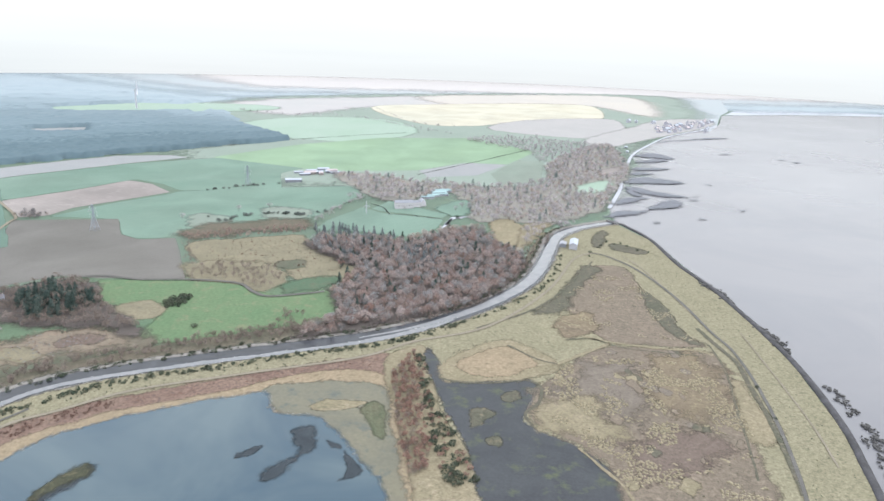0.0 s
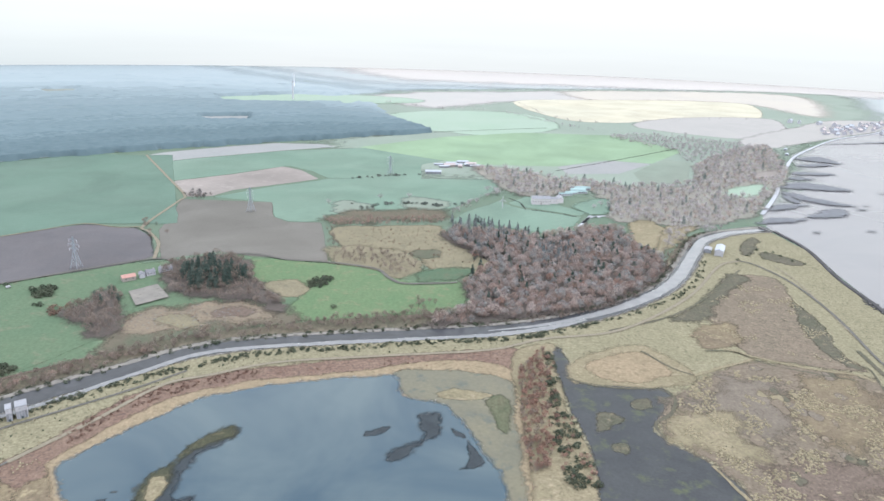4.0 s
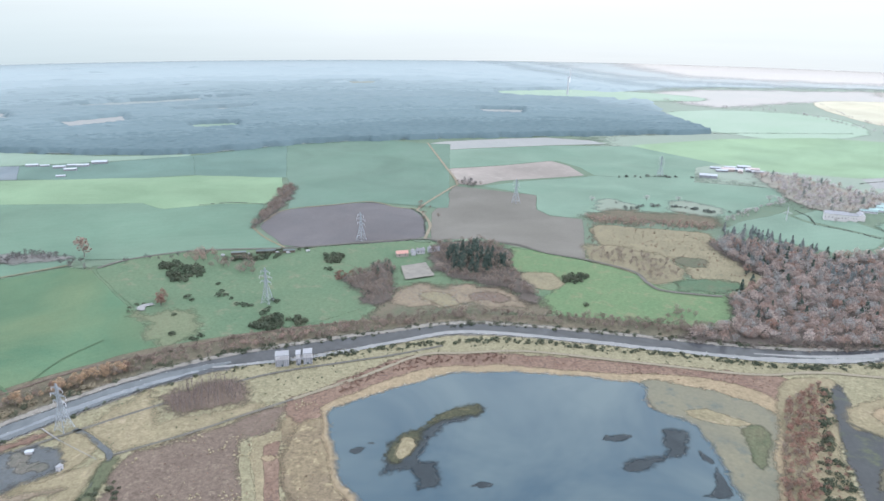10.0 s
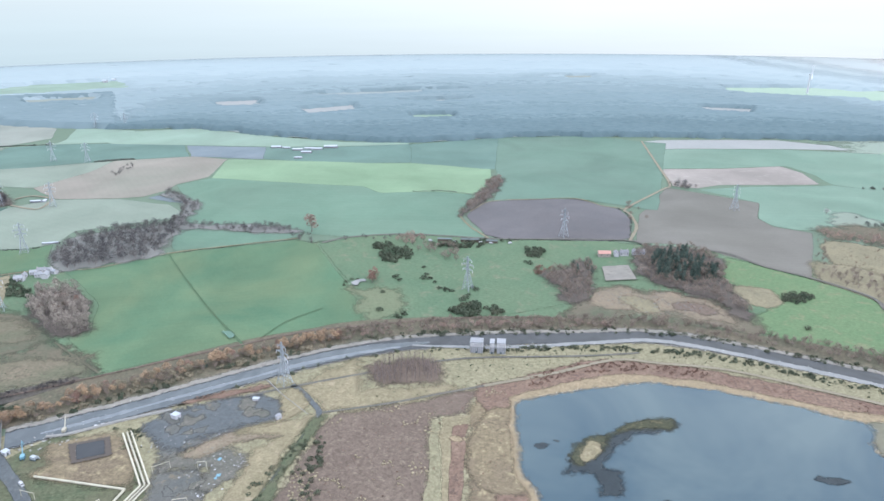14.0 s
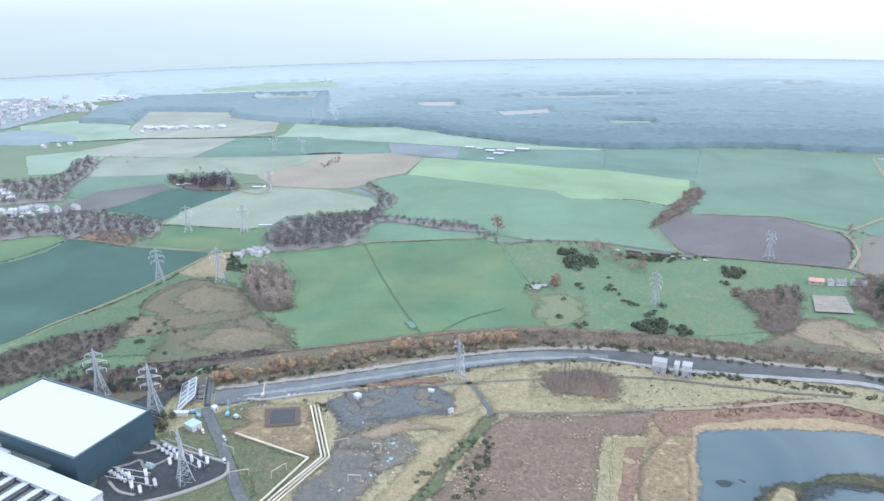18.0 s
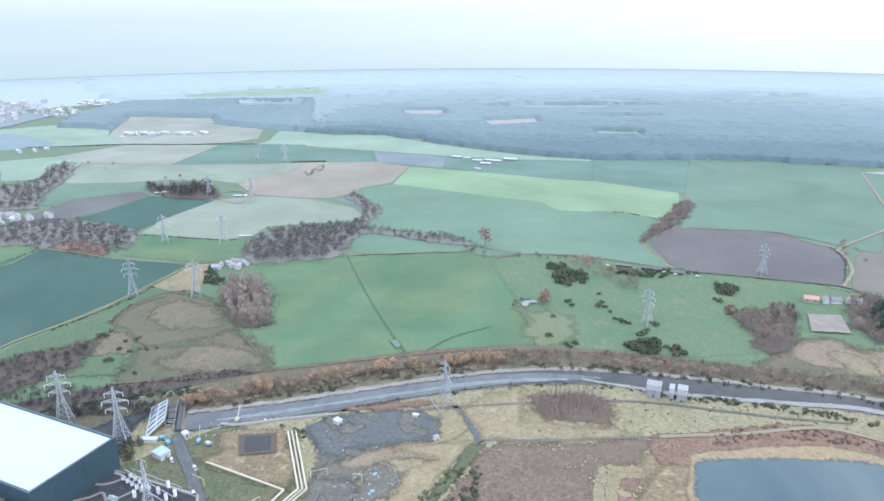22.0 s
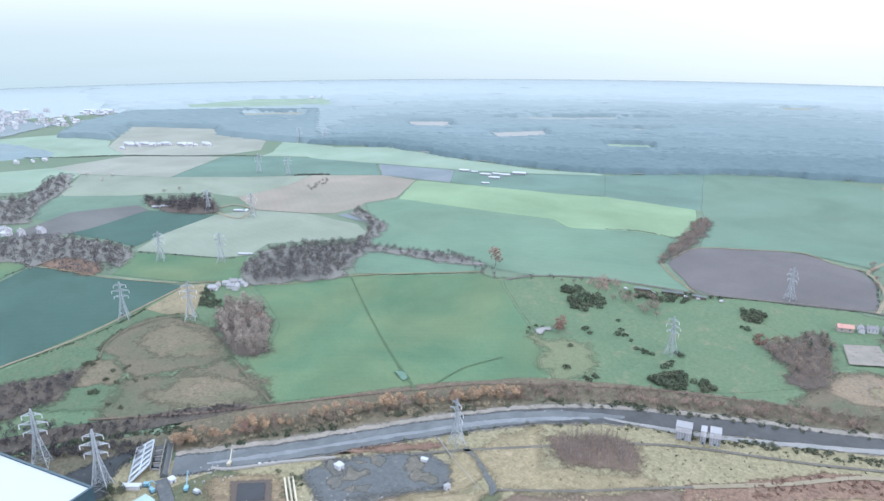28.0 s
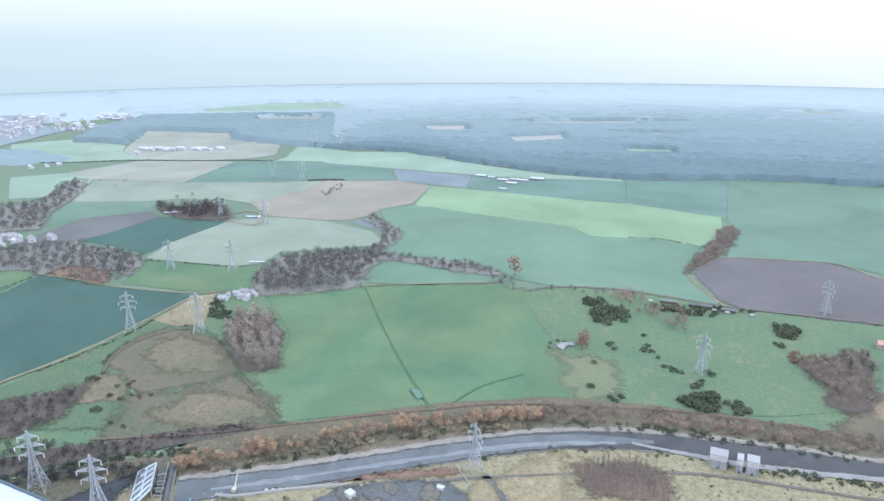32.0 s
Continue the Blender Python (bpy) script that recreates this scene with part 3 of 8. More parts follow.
def sheet(name, pts, z, material, label="", category="", soft=False, edge=1.5, kind="structure", parent=None, steps=5):
    """A patch of ground with the given outline and its top at z; it thins out over its edge, wider where it is soft."""
    near = min(math.hypot(p[0], p[1]) for p in pts) < 760
    line = rough_edge(curve_points(pts, steps, True), 8.0, edge * 1.2) if soft else rough_edge(pts, 12 if near else 30, edge)
    a = np.array([(q.x, q.y) for q in line])
    (x0, y0), (x1, y1) = a.min(0), a.max(0)
    w = max(1.2, 1.8 + edge * 3.6) if soft else max(1.0, edge * 0.8)
    slim = min(x1 - x0, y1 - y0)
    w = min(w, (0.2 if soft else 0.12) * slim + 0.2)
    c = min(45.0, max(1.2, math.sqrt((x1 - x0) * (y1 - y0)) / 50, slim / 60))
    gx, gy = np.meshgrid(np.arange(x0 - w - c, x1 + w + 2 * c, c), np.arange(y0 - w - c, y1 + w + 2 * c, c))
    p = np.stack([gx.ravel(), gy.ravel()], 1)
    best = np.full(len(p), 1e18)
    for u, v in zip(a, np.roll(a, -1, 0)):
        d = v - u
        t = np.clip(((p - u) @ d) / max(1e-9, d @ d), 0, 1)
        best = np.minimum(best, ((p - u - t[:, None] * d) ** 2).sum(1))
    dist = np.sqrt(best) * np.where(inside([tuple(q) for q in a], p[:, 0], p[:, 1]), 1, -1)
    ny, nx = gx.shape
    q = (np.arange(ny - 1)[:, None] * nx + np.arange(nx - 1)[None]).ravel()
    quad = np.stack([q, q + 1, q + nx + 1, q + nx], 1)
    quad = quad[(dist[quad] > -0.7 * w).any(1) | (np.abs(dist[quad]) < c).any(1)]
    tri = np.concatenate([quad[:, [0, 1, 2]], quad[:, [0, 2, 3]]])
    used, inv = np.unique(tri, return_inverse=True)
    me = fast_mesh(name, np.column_stack([p[used], np.full(len(used), z)]), inv.reshape(-1, 3), [material], None, None, (0.5 - dist / (2 * w))[used])
    ob = new(name, me)
    if parent:
        ob.parent = parent
    return tagged(ob, label, category, "", kind)


def ribbon(name, pts, width, z, material, label="", category="", kind="structure", steps=6, crown=0.0, shift=0.0, ragged=0.10):
    """A strip along a smooth line; width is one number or one for each point; crown raises its middle; shift moves it to the left of its line."""
    z += 0.3
    line = curve_points(pts, steps)
    wide = [width] * len(pts) if not isinstance(width, (list, tuple)) else width
    hard = crown > 0.9 or "kerb" in name or "wall" in name
    profile = ((-0.5, -0.6, 0), (-0.5, z, 0), (-0.25, z + crown * 0.8, 0), (0, z + crown, 0), (0.25, z + crown * 0.8, 0), (0.5, z, 0), (0.5, -0.6, 0)) if hard else \
        ((-0.7, z, 1.1), (-0.34, z, 0), (0, z + crown, -0.2), (0.34, z, 0), (0.7, z, 1.1))
    V, F, n = [], [], len(profile)
    for i, q in enumerate(line):
        d = (line[min(i + 1, len(line) - 1)] - line[max(i - 1, 0)]).normalized()
        nrm = Vector((-d.y, d.x))
        u = i / steps
        k = min(int(u), len(wide) - 2)
        w = wide[k] + (wide[k + 1] - wide[k]) * (u - k)
        edge = [1 + ragged * (noise.noise(Vector((q.x * 0.06, q.y * 0.06, k2))) + 0.7 * noise.noise(Vector((q.x * 0.19, q.y * 0.19, k2 + 9))) + 0.6 * noise.noise(Vector((q.x * 0.5, q.y * 0.5, k2 + 5)))) for k2 in (7, 31)]
        c = q + nrm * shift
        for s, h, f in profile:
            e = c + nrm * (w * s * edge[0 if s < 0 else 1])
            V.append((e.x, e.y, h))
            F.append(f)
    T = []
    for i in range(len(line) - 1):
        for k in range(n - 1):
            o = i * n + k
            T += [(o, o + 1, o + n + 1), (o, o + n + 1, o + n)]
    T = [t[::-1] for t in T]
    return tagged(new(name, fast_mesh(name, V, T, [material], None, None, F)), label, category, "", kind)


def inside(pts, x, y):
    """Which of the points x, y lie within the outline."""
    hit = np.zeros(len(x), bool)
    for (x0, y0), (x1, y1) in zip(pts, pts[1:] + pts[:1]):
        if y0 != y1:
            cross = ((y0 > y) != (y1 > y)) & (x < (x1 - x0) * (y - y0) / (y1 - y0) + x0)
            hit ^= cross
    return hit


rng = np.random.default_rng(5)


def scatter(pts, gap, keep=1.0, holes=()):
    """Points on a shaken grid within an outline of the plan."""
    a = np.array(pts, float)
    (x0, y0), (x1, y1) = a.min(0), a.max(0)
    gx, gy = np.meshgrid(np.arange(x0, x1, gap), np.arange(y0, y1, gap))
    x = gx.ravel() + rng.uniform(-0.48, 0.48, gx.size) * gap
    y = gy.ravel() + rng.uniform(-0.48, 0.48, gx.size) * gap
    ok = inside([tuple(p) for p in pts], x, y) & (rng.random(len(x)) < keep)
    for h in holes:
        ok &= ~inside([tuple(p) for p in h], x, y)
    return np.stack([x[ok], y[ok]], 1)


def along(pts, width, gap, keep=1.0):
    """Points strewn along a smooth line."""
    out = []
    line = curve_points(pts, 10)
    for a, b in zip(line, line[1:]):
        d = b - a
        n = rng.poisson(d.length * width / gap ** 2 * keep)
        nv = Vector((-d.y, d.x)).normalized()
        for _ in range(n):
            q = a + d * rng.random() + nv * (rng.random() - 0.5) * width
            out.append((q.x, q.y))
    return np.array(out).reshape(-1, 2)


# ---- tree shapes: points, triangles and which are twigs, for a tree one metre high ----
def spike(base, tip, r):
    """A thin three-sided limb."""
    b, t = np.array(base, float), np.array(tip, float)
    d = (t - b) / np.linalg.norm(t - b)
    u = np.cross(d, (0.3, 0.5, 0.8))
    u /= np.linalg.norm(u)
    w = np.cross(d, u)
    ring = [b + r * (math.cos(a) * u + math.sin(a) * w) for a in (0, 2.094, 4.189)]
    ring2 = [t + r * 0.35 * (math.cos(a) * u + math.sin(a) * w) for a in (0, 2.094, 4.189)]
    return ring + ring2, [(0, 1, 4), (0, 4, 3), (1, 2, 5), (1, 5, 4), (2, 0, 3), (2, 3, 5)]


def tree_shape(kind, seed, clumps):
    """A tree one metre high: limbs, and a crown of small tufts on a few billowing lobes."""
    g = np.random.default_rng(seed)
    V, T, I = [], [], []
    bare = kind in ("bare", "bare_poplar")
    kind = {"bare": "round", "bare_poplar": "poplar"}.get(kind, kind)

    def put(v, t, i):
        o = len(V)
        V.extend(v)
        T.extend([tuple(o + k for k in q) for q in t])
        I.extend([i] * len(t))

    def tuft(c, out, s, slim=1.0):
        """A small triangle facing along out."""
        out = out / max(0.05, np.linalg.norm(out))
        u = np.cross(out, (0.37, 0.61, 0.1))
        u /= np.linalg.norm(u)
        w = np.cross(out, u)
        turn = g.uniform(0, 6.283)
        u, w = math.cos(turn) * u + math.sin(turn) * w, (math.cos(turn) * w - math.sin(turn) * u) * slim
        put([c + s * g.uniform(0.8, 1.4) * (math.cos(k * 2.0944) * u + math.sin(k * 2.0944) * w) for k in range(3)], [(0, 1, 2)], 1)

    if kind == "conifer":
        put(*spike((0, 0, -0.02), (0, 0, 0.95), 0.02), 0)
        for _ in range(clumps):
            z = 0.14 + 0.86 * g.random() ** 1.5
            a, r = g.uniform(0, 6.283), 0.26 * (1.02 - z) ** 0.75 * (1 if z > 0.15 else 0.3) * math.sqrt(g.uniform(0.3, 1.0))
            c = np.array((r * math.cos(a), r * math.sin(a), z))
            tuft(c, np.array((math.cos(a), math.sin(a), 0.9)) + g.normal(0, 0.3, 3), g.uniform(0.06, 0.12) * (80 / clumps) ** 0.45)
        return np.array(V, np.float32), np.array(T, np.int32), np.array(I, np.int32)
    if kind == "sapling":
        put(*spike((0, 0, -0.02), (g.normal(0, 0.03), g.normal(0, 0.03), 0.98), 0.02), 0)
        for k in range(6):
            a, z = g.uniform(0, 6.28), g.uniform(0.35, 0.85)
            put(*spike((0, 0, z), (0.10 * math.cos(a), 0.10 * math.sin(a), z + 0.16), 0.006), 0)
        for _ in range(clumps):
            a, z = g.uniform(0, 6.28), g.uniform(0.35, 1.0)
            tuft(np.array((0.11 * math.cos(a), 0.11 * math.sin(a), z)), g.normal(0, 1, 3), 0.06, 0.45)
        return np.array(V, np.float32), np.array(T, np.int32), np.array(I, np.int32)
    if kind == "bush":
        put(*spike((0, 0, -0.05), (0.05, 0.02, 0.5), 0.05), 0)
        lobes = [((0, 0, 0.42), 0.46)] + [((0.42 * math.cos(a), 0.42 * math.sin(a), g.uniform(0.2, 0.42)), g.uniform(0.26, 0.42)) for a in g.uniform(0, 6.28, 5)]
        size = 0.15
    elif kind == "poplar":
        put(*spike((0, 0, -0.02), (g.normal(0, 0.02), g.normal(0, 0.02), 0.6), 0.024), 0)
        lobes = [((g.normal(0, 0.07), g.normal(0, 0.07), z), r * g.uniform(0.85, 1.15)) for z, r in ((0.3, 0.15), (0.45, 0.19), (0.58, 0.2), (0.7, 0.18), (0.82, 0.14), (0.9, 0.1))]
        size = 0.07
    else:
        put(*spike((0, 0, -0.02), (g.normal(0, 0.02), g.normal(0, 0.02), 0.5), 0.028), 0)
        lobes = [((g.normal(0, 0.05), g.normal(0, 0.05), 0.72), 0.25)]
        for k in range(6):
            a = k * 1.05 + g.uniform(-0.4, 0.4)
            r, z, w = g.uniform(0.18, 0.28), g.uniform(0.42, 0.68), g.uniform(0.15, 0.23)
            put(*spike((0, 0, g.uniform(0.2, 0.4)), (r * math.cos(a), r * math.sin(a), z), 0.014), 0)
            lobes.append(((r * math.cos(a), r * math.sin(a), z), w))
        size = 0.075
    size *= (90 / clumps) ** 0.4 * (0.82 if bare else 1.0)
    odds = np.array([r * r for _, r in lobes])
    odds /= odds.sum()
    made = 0
    while made < clumps:
        k = g.choice(len(lobes), p=odds)
        c, r = np.array(lobes[k][0]), lobes[k][1]
        d = g.normal(0, 1, 3) + (0, 0, 0.35)
        d /= np.linalg.norm(d)
        p = c + d * r * g.uniform(0.72, 1.06)
        if p[2] < 0.03 or any(np.linalg.norm(p - np.array(q)) < 0.7 * w for j, (q, w) in enumerate(lobes) if j != k):
            made += 0.02
            continue
        made += 1
        tuft(p, d + g.normal(0, 0.22, 3), size * g.uniform(0.7, 1.2), 0.75 if bare else 0.9)
    return np.array(V, np.float32), np.array(T, np.int32), np.array(I, np.int32)


SHAPES = {}


def shapes(kind, clumps):
    if (kind, clumps) not in SHAPES:
        SHAPES[kind, clumps] = [tree_shape(kind, 11 + 7 * k, clumps) for k in range(4)]
    return SHAPES[kind, clumps]


def wood(name, where, kind, height, crown, label, category="wood", clumps=60, spread=0.25, stuff="stuff", group=""):
    """A stand of trees too many to count, one mesh."""
    if not len(where):
        return None
    if crown in (M["bare_tree"], M["hazed_wood_tree"], M["mid_tree"], M["far_tree"], M["far_pale_tree"], M["lichen_tree"], M["rust_tree"], M["far_olive_tree"], M["pale_tree"], M["dark_thicket"]):
        kind, clumps = {"round": "bare", "poplar": "bare_poplar"}.get(kind, kind), int(clumps * 1.5)
    forms = shapes(kind, clumps)
    V, T, I, W = [], [], [], []
    at = 0
    pick = rng.integers(0, 4, len(where))
    for k in range(4):
        v, t, i = forms[k]
        p = where[pick == k]
        n = len(p)
        if not n:
            continue
        h = height * rng.uniform(1 - spread, 1 + spread, n)
        wide = h * rng.uniform(0.85, 1.2, n)
        a = rng.uniform(0, 6.283, n)
        c, s = np.cos(a), np.sin(a)
        x = (v[None, :, 0] * c[:, None] - v[None, :, 1] * s[:, None]) * wide[:, None] + p[:, 0, None]
        y = (v[None, :, 0] * s[:, None] + v[None, :, 1] * c[:, None]) * wide[:, None] + p[:, 1, None]
        z = v[None, :, 2] * h[:, None] + 0.2
        V.append(np.stack([x, y, z], -1).reshape(-1, 3))
        T.append((t[None] + (np.arange(n) * len(v))[:, None, None]).reshape(-1, 3) + at)
        I.append(np.tile(i, n))
        W.append(np.repeat(rng.random(n), len(v)))
        at += n * len(v)
    me = fast_mesh(name, np.concatenate(V), np.concatenate(T), [M["bark"], crown], np.concatenate(I), np.concatenate(W))
    return tagged(new(name, me), label, category, group, stuff)


def bar(bm, a, b, r, sides=4):
    """A straight bar between two points."""
    a, b = Vector(a), Vector(b)
    d = (b - a).normalized()
    u = d.cross(Vector((0.31, 0.52, 0.79))).normalized()
    w = d.cross(u)
    ends = []
    for p in (a, b):
        ends.append([bm.verts.new(p + r * (math.cos(6.2832 * k / sides + 0.785) * u + math.sin(6.2832 * k / sides + 0.785) * w)) for k in range(sides)])
    for k in range(sides):
        j = (k + 1) % sides
        bm.faces.new((ends[0][k], ends[0][j], ends[1][j], ends[1][k]))
    bm.faces.new(ends[0][::-1])
    bm.faces.new(ends[1])


def block(bm, x0, x1, y0, y1, z0, z1):
    vs = [bm.verts.new((x, y, z)) for z in (z0, z1) for x, y in ((x0, y0), (x1, y0), (x1, y1), (x0, y1))]
    for q in ((3, 2, 1, 0), (4, 5, 6, 7), (0, 1, 5, 4), (1, 2, 6, 5), (2, 3, 7, 6), (3, 0, 4, 7)):
        bm.faces.new([vs[k] for k in q])


def debris(name, pts, gap, keep, size, material, label, p=None):
    p = scatter(pts, gap, keep) if p is None else p
    n = len(p)
    s = size * rng.uniform(0.3, 1.3, (n, 3)) * (1, 1, 0.5)
    base = np.array([(-1, -1, 0), (1, -1, 0), (1, 1, 0), (-1, 1, 0), (-0.8, -0.9, 1), (0.9, -0.7, 1), (0.8, 0.9, 1), (-0.9, 0.8, 1)]) * 0.5
    a = rng.uniform(0, 6.28, n)
    b = base[None] * s[:, None]
    x = b[..., 0] * np.cos(a)[:, None] - b[..., 1] * np.sin(a)[:, None] + p[:, :1]
    y = b[..., 0] * np.sin(a)[:, None] + b[..., 1] * np.cos(a)[:, None] + p[:, 1:]
    V = np.stack([x, y, b[..., 2] + 0.9], -1).reshape(-1, 3)
    t = np.array([(4, 5, 6), (4, 6, 7), (0, 1, 5), (0, 5, 4), (1, 2, 6), (1, 6, 5), (2, 3, 7), (2, 7, 6), (3, 0, 4), (3, 4, 7)])
    T = (t[None] + (np.arange(n) * 8)[:, None, None]).reshape(-1, 3)
    return tagged(new(name, fast_mesh(name, V, T, [M[material]])), label, "rubble", "", "stuff")


def empty(name, label, category, group="", m=None):
    e = new(name)
    e.empty_display_size = 1
    if m is not None:
        e.matrix_basis = m
    return tagged(e, label, category, group)


# ---- ground, water and fields ----
bm = bmesh.new()
bmesh.ops.create_grid(bm, x_segments=40, y_segments=40, size=9000)
ground = tagged(part("ground", bm, M["pasture"]), "green winter pasture reaching to the horizon", "ground", "", "structure")

# the distance beyond the moors: glowing ring of painted haze, thinning into the sky
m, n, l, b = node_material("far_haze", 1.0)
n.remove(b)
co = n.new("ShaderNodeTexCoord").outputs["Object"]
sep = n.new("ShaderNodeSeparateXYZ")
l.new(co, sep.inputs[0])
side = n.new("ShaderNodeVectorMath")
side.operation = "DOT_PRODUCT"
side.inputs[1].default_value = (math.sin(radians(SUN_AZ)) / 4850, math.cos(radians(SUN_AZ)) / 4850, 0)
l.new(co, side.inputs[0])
# Whiter towards the sun: that brightness is painted into the emission.
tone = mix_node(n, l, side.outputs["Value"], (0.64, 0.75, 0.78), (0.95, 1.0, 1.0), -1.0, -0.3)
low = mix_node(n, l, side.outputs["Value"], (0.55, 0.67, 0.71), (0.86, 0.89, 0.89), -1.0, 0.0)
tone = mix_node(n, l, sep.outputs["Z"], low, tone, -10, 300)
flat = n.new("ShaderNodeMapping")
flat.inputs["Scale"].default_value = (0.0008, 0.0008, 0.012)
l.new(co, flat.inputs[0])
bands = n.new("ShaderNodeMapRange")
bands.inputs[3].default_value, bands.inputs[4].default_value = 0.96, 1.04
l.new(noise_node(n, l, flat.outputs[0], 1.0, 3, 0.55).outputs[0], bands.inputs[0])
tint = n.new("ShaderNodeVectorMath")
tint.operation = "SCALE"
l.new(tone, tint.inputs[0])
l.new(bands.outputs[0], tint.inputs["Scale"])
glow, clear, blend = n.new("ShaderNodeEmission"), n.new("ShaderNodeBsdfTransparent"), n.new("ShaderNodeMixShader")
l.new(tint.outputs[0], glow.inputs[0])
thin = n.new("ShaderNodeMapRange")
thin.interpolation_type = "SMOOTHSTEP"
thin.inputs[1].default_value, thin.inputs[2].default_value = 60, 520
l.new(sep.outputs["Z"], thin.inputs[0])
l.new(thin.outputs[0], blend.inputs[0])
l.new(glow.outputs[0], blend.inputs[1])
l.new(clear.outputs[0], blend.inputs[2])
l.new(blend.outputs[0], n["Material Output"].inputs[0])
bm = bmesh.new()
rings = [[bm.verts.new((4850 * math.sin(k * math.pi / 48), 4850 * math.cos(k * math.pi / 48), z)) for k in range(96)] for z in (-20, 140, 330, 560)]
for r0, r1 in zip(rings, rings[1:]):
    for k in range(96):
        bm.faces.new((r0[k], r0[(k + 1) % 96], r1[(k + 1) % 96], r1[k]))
backdrop = tagged(part("backdrop", bm, m), "glowing ring of painted haze on the horizon", "backdrop", "", "structure")
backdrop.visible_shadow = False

LIFT = [0.2]


def field(name, pts, material, label, soft=False, edge=1.5, up=0.0, category="field"):
    LIFT[0] += 0.006
    return sheet(name, pts, LIFT[0] + up, M[material], label, category, soft, edge)


field("estuary_water", [(428, 1158), (455, 1051), (452, 922), (460, 829), (458, 759), (455, 684), (449, 613), (437, 543), (421, 477), (404, 429), (390, 390), (350, 290), (280, 150), (180, -100), (150, -900),
      (8900, -900), (8900, 3300), (3800, 3240), (2400, 3195), (1890, 3150), (1506, 3038), (1322, 2670), (1171, 2510), (992, 2333), (834, 2120), (704, 1924), (673, 1761), (561, 1533), (525, 1440), (453, 1295), (430, 1194)],
      "sea", "pale silty grey estuary water under a hazy sky", category="water")
field("mudflat", [(1520, 3050), (1890, 3165), (2400, 3210), (3800, 3260), (8900, 3320), (8900, 8900), (3000, 8900), (2100, 3900), (1700, 3300)], "mudflat", "pale grey tidal mudflat on the far shore")

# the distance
field("moor", [(-9000, -2500), (-9000, 9000), (9000, 9000), (3000, 3300), (1700, 3400), (950, 2950), (880, 3300), (60, 3330), (-120, 2880), (-420, 2620), (-1100, 2900), (-2600, 760), (-3150, 100), (-3050, -500), (-2900, -2500)], "far_land", "moor and farmland paled by painted haze on the horizon", category="ground")

# Painted haze in three steps towards the sun, edges slanted to suit the view.
field("moor", [(-1100, 3480), (-300, 3300), (3000, 3400), (9000, 4500), (9000, 9000), (-9000, 9000), (-7000, 7700), (-4600, 6000), (-2600, 4700)], "far_haze_west", "far western land paled by painted haze", True, 50, category="ground")
field("moor", [(-900, 3620), (-300, 3600), (3000, 3750), (9000, 4800), (9000, 9000), (-6500, 9000), (-5200, 7700), (-3000, 5600), (-1900, 4500)], "far_haze_mid", "far land paled further by painted haze", True, 50, category="ground")
field("moor", [(-700, 3860), (-300, 3900), (3000, 4050), (9000, 5100), (9000, 9000), (-4300, 9000), (-3600, 7900), (-1700, 5600), (-1250, 4500)], "far_haze_east", "far sunward land whitened by painted haze", True, 50, category="ground")
field("rough_ground", [(-1000, -250), (-940, 60), (-880, 300), (-760, 500), (-560, 720), (-440, 810), (-330, 860), (-60, 830), (60, 740), (-180, 640), (-420, 480), (-540, 240), (-600, 60), (-640, -250)], "park", "rough grass between fields, lanes and railway", True, 4, category="ground")
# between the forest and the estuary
field("moor", [(1180, 2450), (1300, 2640), (1490, 3020), (1640, 3250), (1900, 3900), (1300, 3750), (1150, 2900)], "far_haze_mid", "land behind a shore village paled by painted haze", category="ground")
field("field", [(-823, 2253), (-900, 2700), (-770, 2956), (-516, 3312), (139, 3684), (1133, 4027), (1640, 3960), (1480, 3330), (1380, 2960), (848, 2243), (501, 1414), (309, 1363), (-40, 1342), (-294, 1472), (-521, 1735)], "far_pale", "farmland above the estuary paled by painted haze", True, 30)
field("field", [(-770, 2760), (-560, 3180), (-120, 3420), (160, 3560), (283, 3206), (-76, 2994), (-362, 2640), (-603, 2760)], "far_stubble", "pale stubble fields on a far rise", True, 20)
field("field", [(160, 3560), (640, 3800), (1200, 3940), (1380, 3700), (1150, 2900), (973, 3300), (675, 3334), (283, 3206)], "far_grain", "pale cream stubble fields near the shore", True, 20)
field("field", [(-76, 2994), (283, 3206), (675, 3334), (973, 3300), (853, 2733), (519, 2612), (307, 2447), (106, 2490)], "yellow", "yellow stubble fields with light and haze in their colour", True, 3)
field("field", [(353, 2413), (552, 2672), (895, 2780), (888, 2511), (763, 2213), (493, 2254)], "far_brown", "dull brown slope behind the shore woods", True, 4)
field("field", [(-516, 2231), (-362, 2549), (-19, 2573), (99, 2243), (-141, 2012)], "far_hazy_grass", "pale green fields beyond the forest", True, 4)
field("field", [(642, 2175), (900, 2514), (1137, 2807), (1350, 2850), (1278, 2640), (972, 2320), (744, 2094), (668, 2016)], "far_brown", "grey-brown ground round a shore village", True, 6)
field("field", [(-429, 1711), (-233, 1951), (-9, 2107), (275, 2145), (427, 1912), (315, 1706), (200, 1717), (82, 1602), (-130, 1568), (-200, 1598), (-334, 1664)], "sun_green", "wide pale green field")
field("field", [(-911, 1335), (-880, 1430), (-850, 1505), (-732, 1632), (-652, 1703), (-532, 1725), (-483, 1701), (-591, 1612), (-751, 1457), (-814, 1376)], "pink_grass", "pinkish-grey set-aside strip at the forest edge")
field("field", [(-811, 1371), (-749, 1451), (-588, 1605), (-413, 1706), (-186, 1594), (-230, 1533), (-204, 1372), (-396, 1340), (-441, 1392), (-516, 1439), (-598, 1327), (-686, 1233)], "mid_pale", "green pasture below the forest")
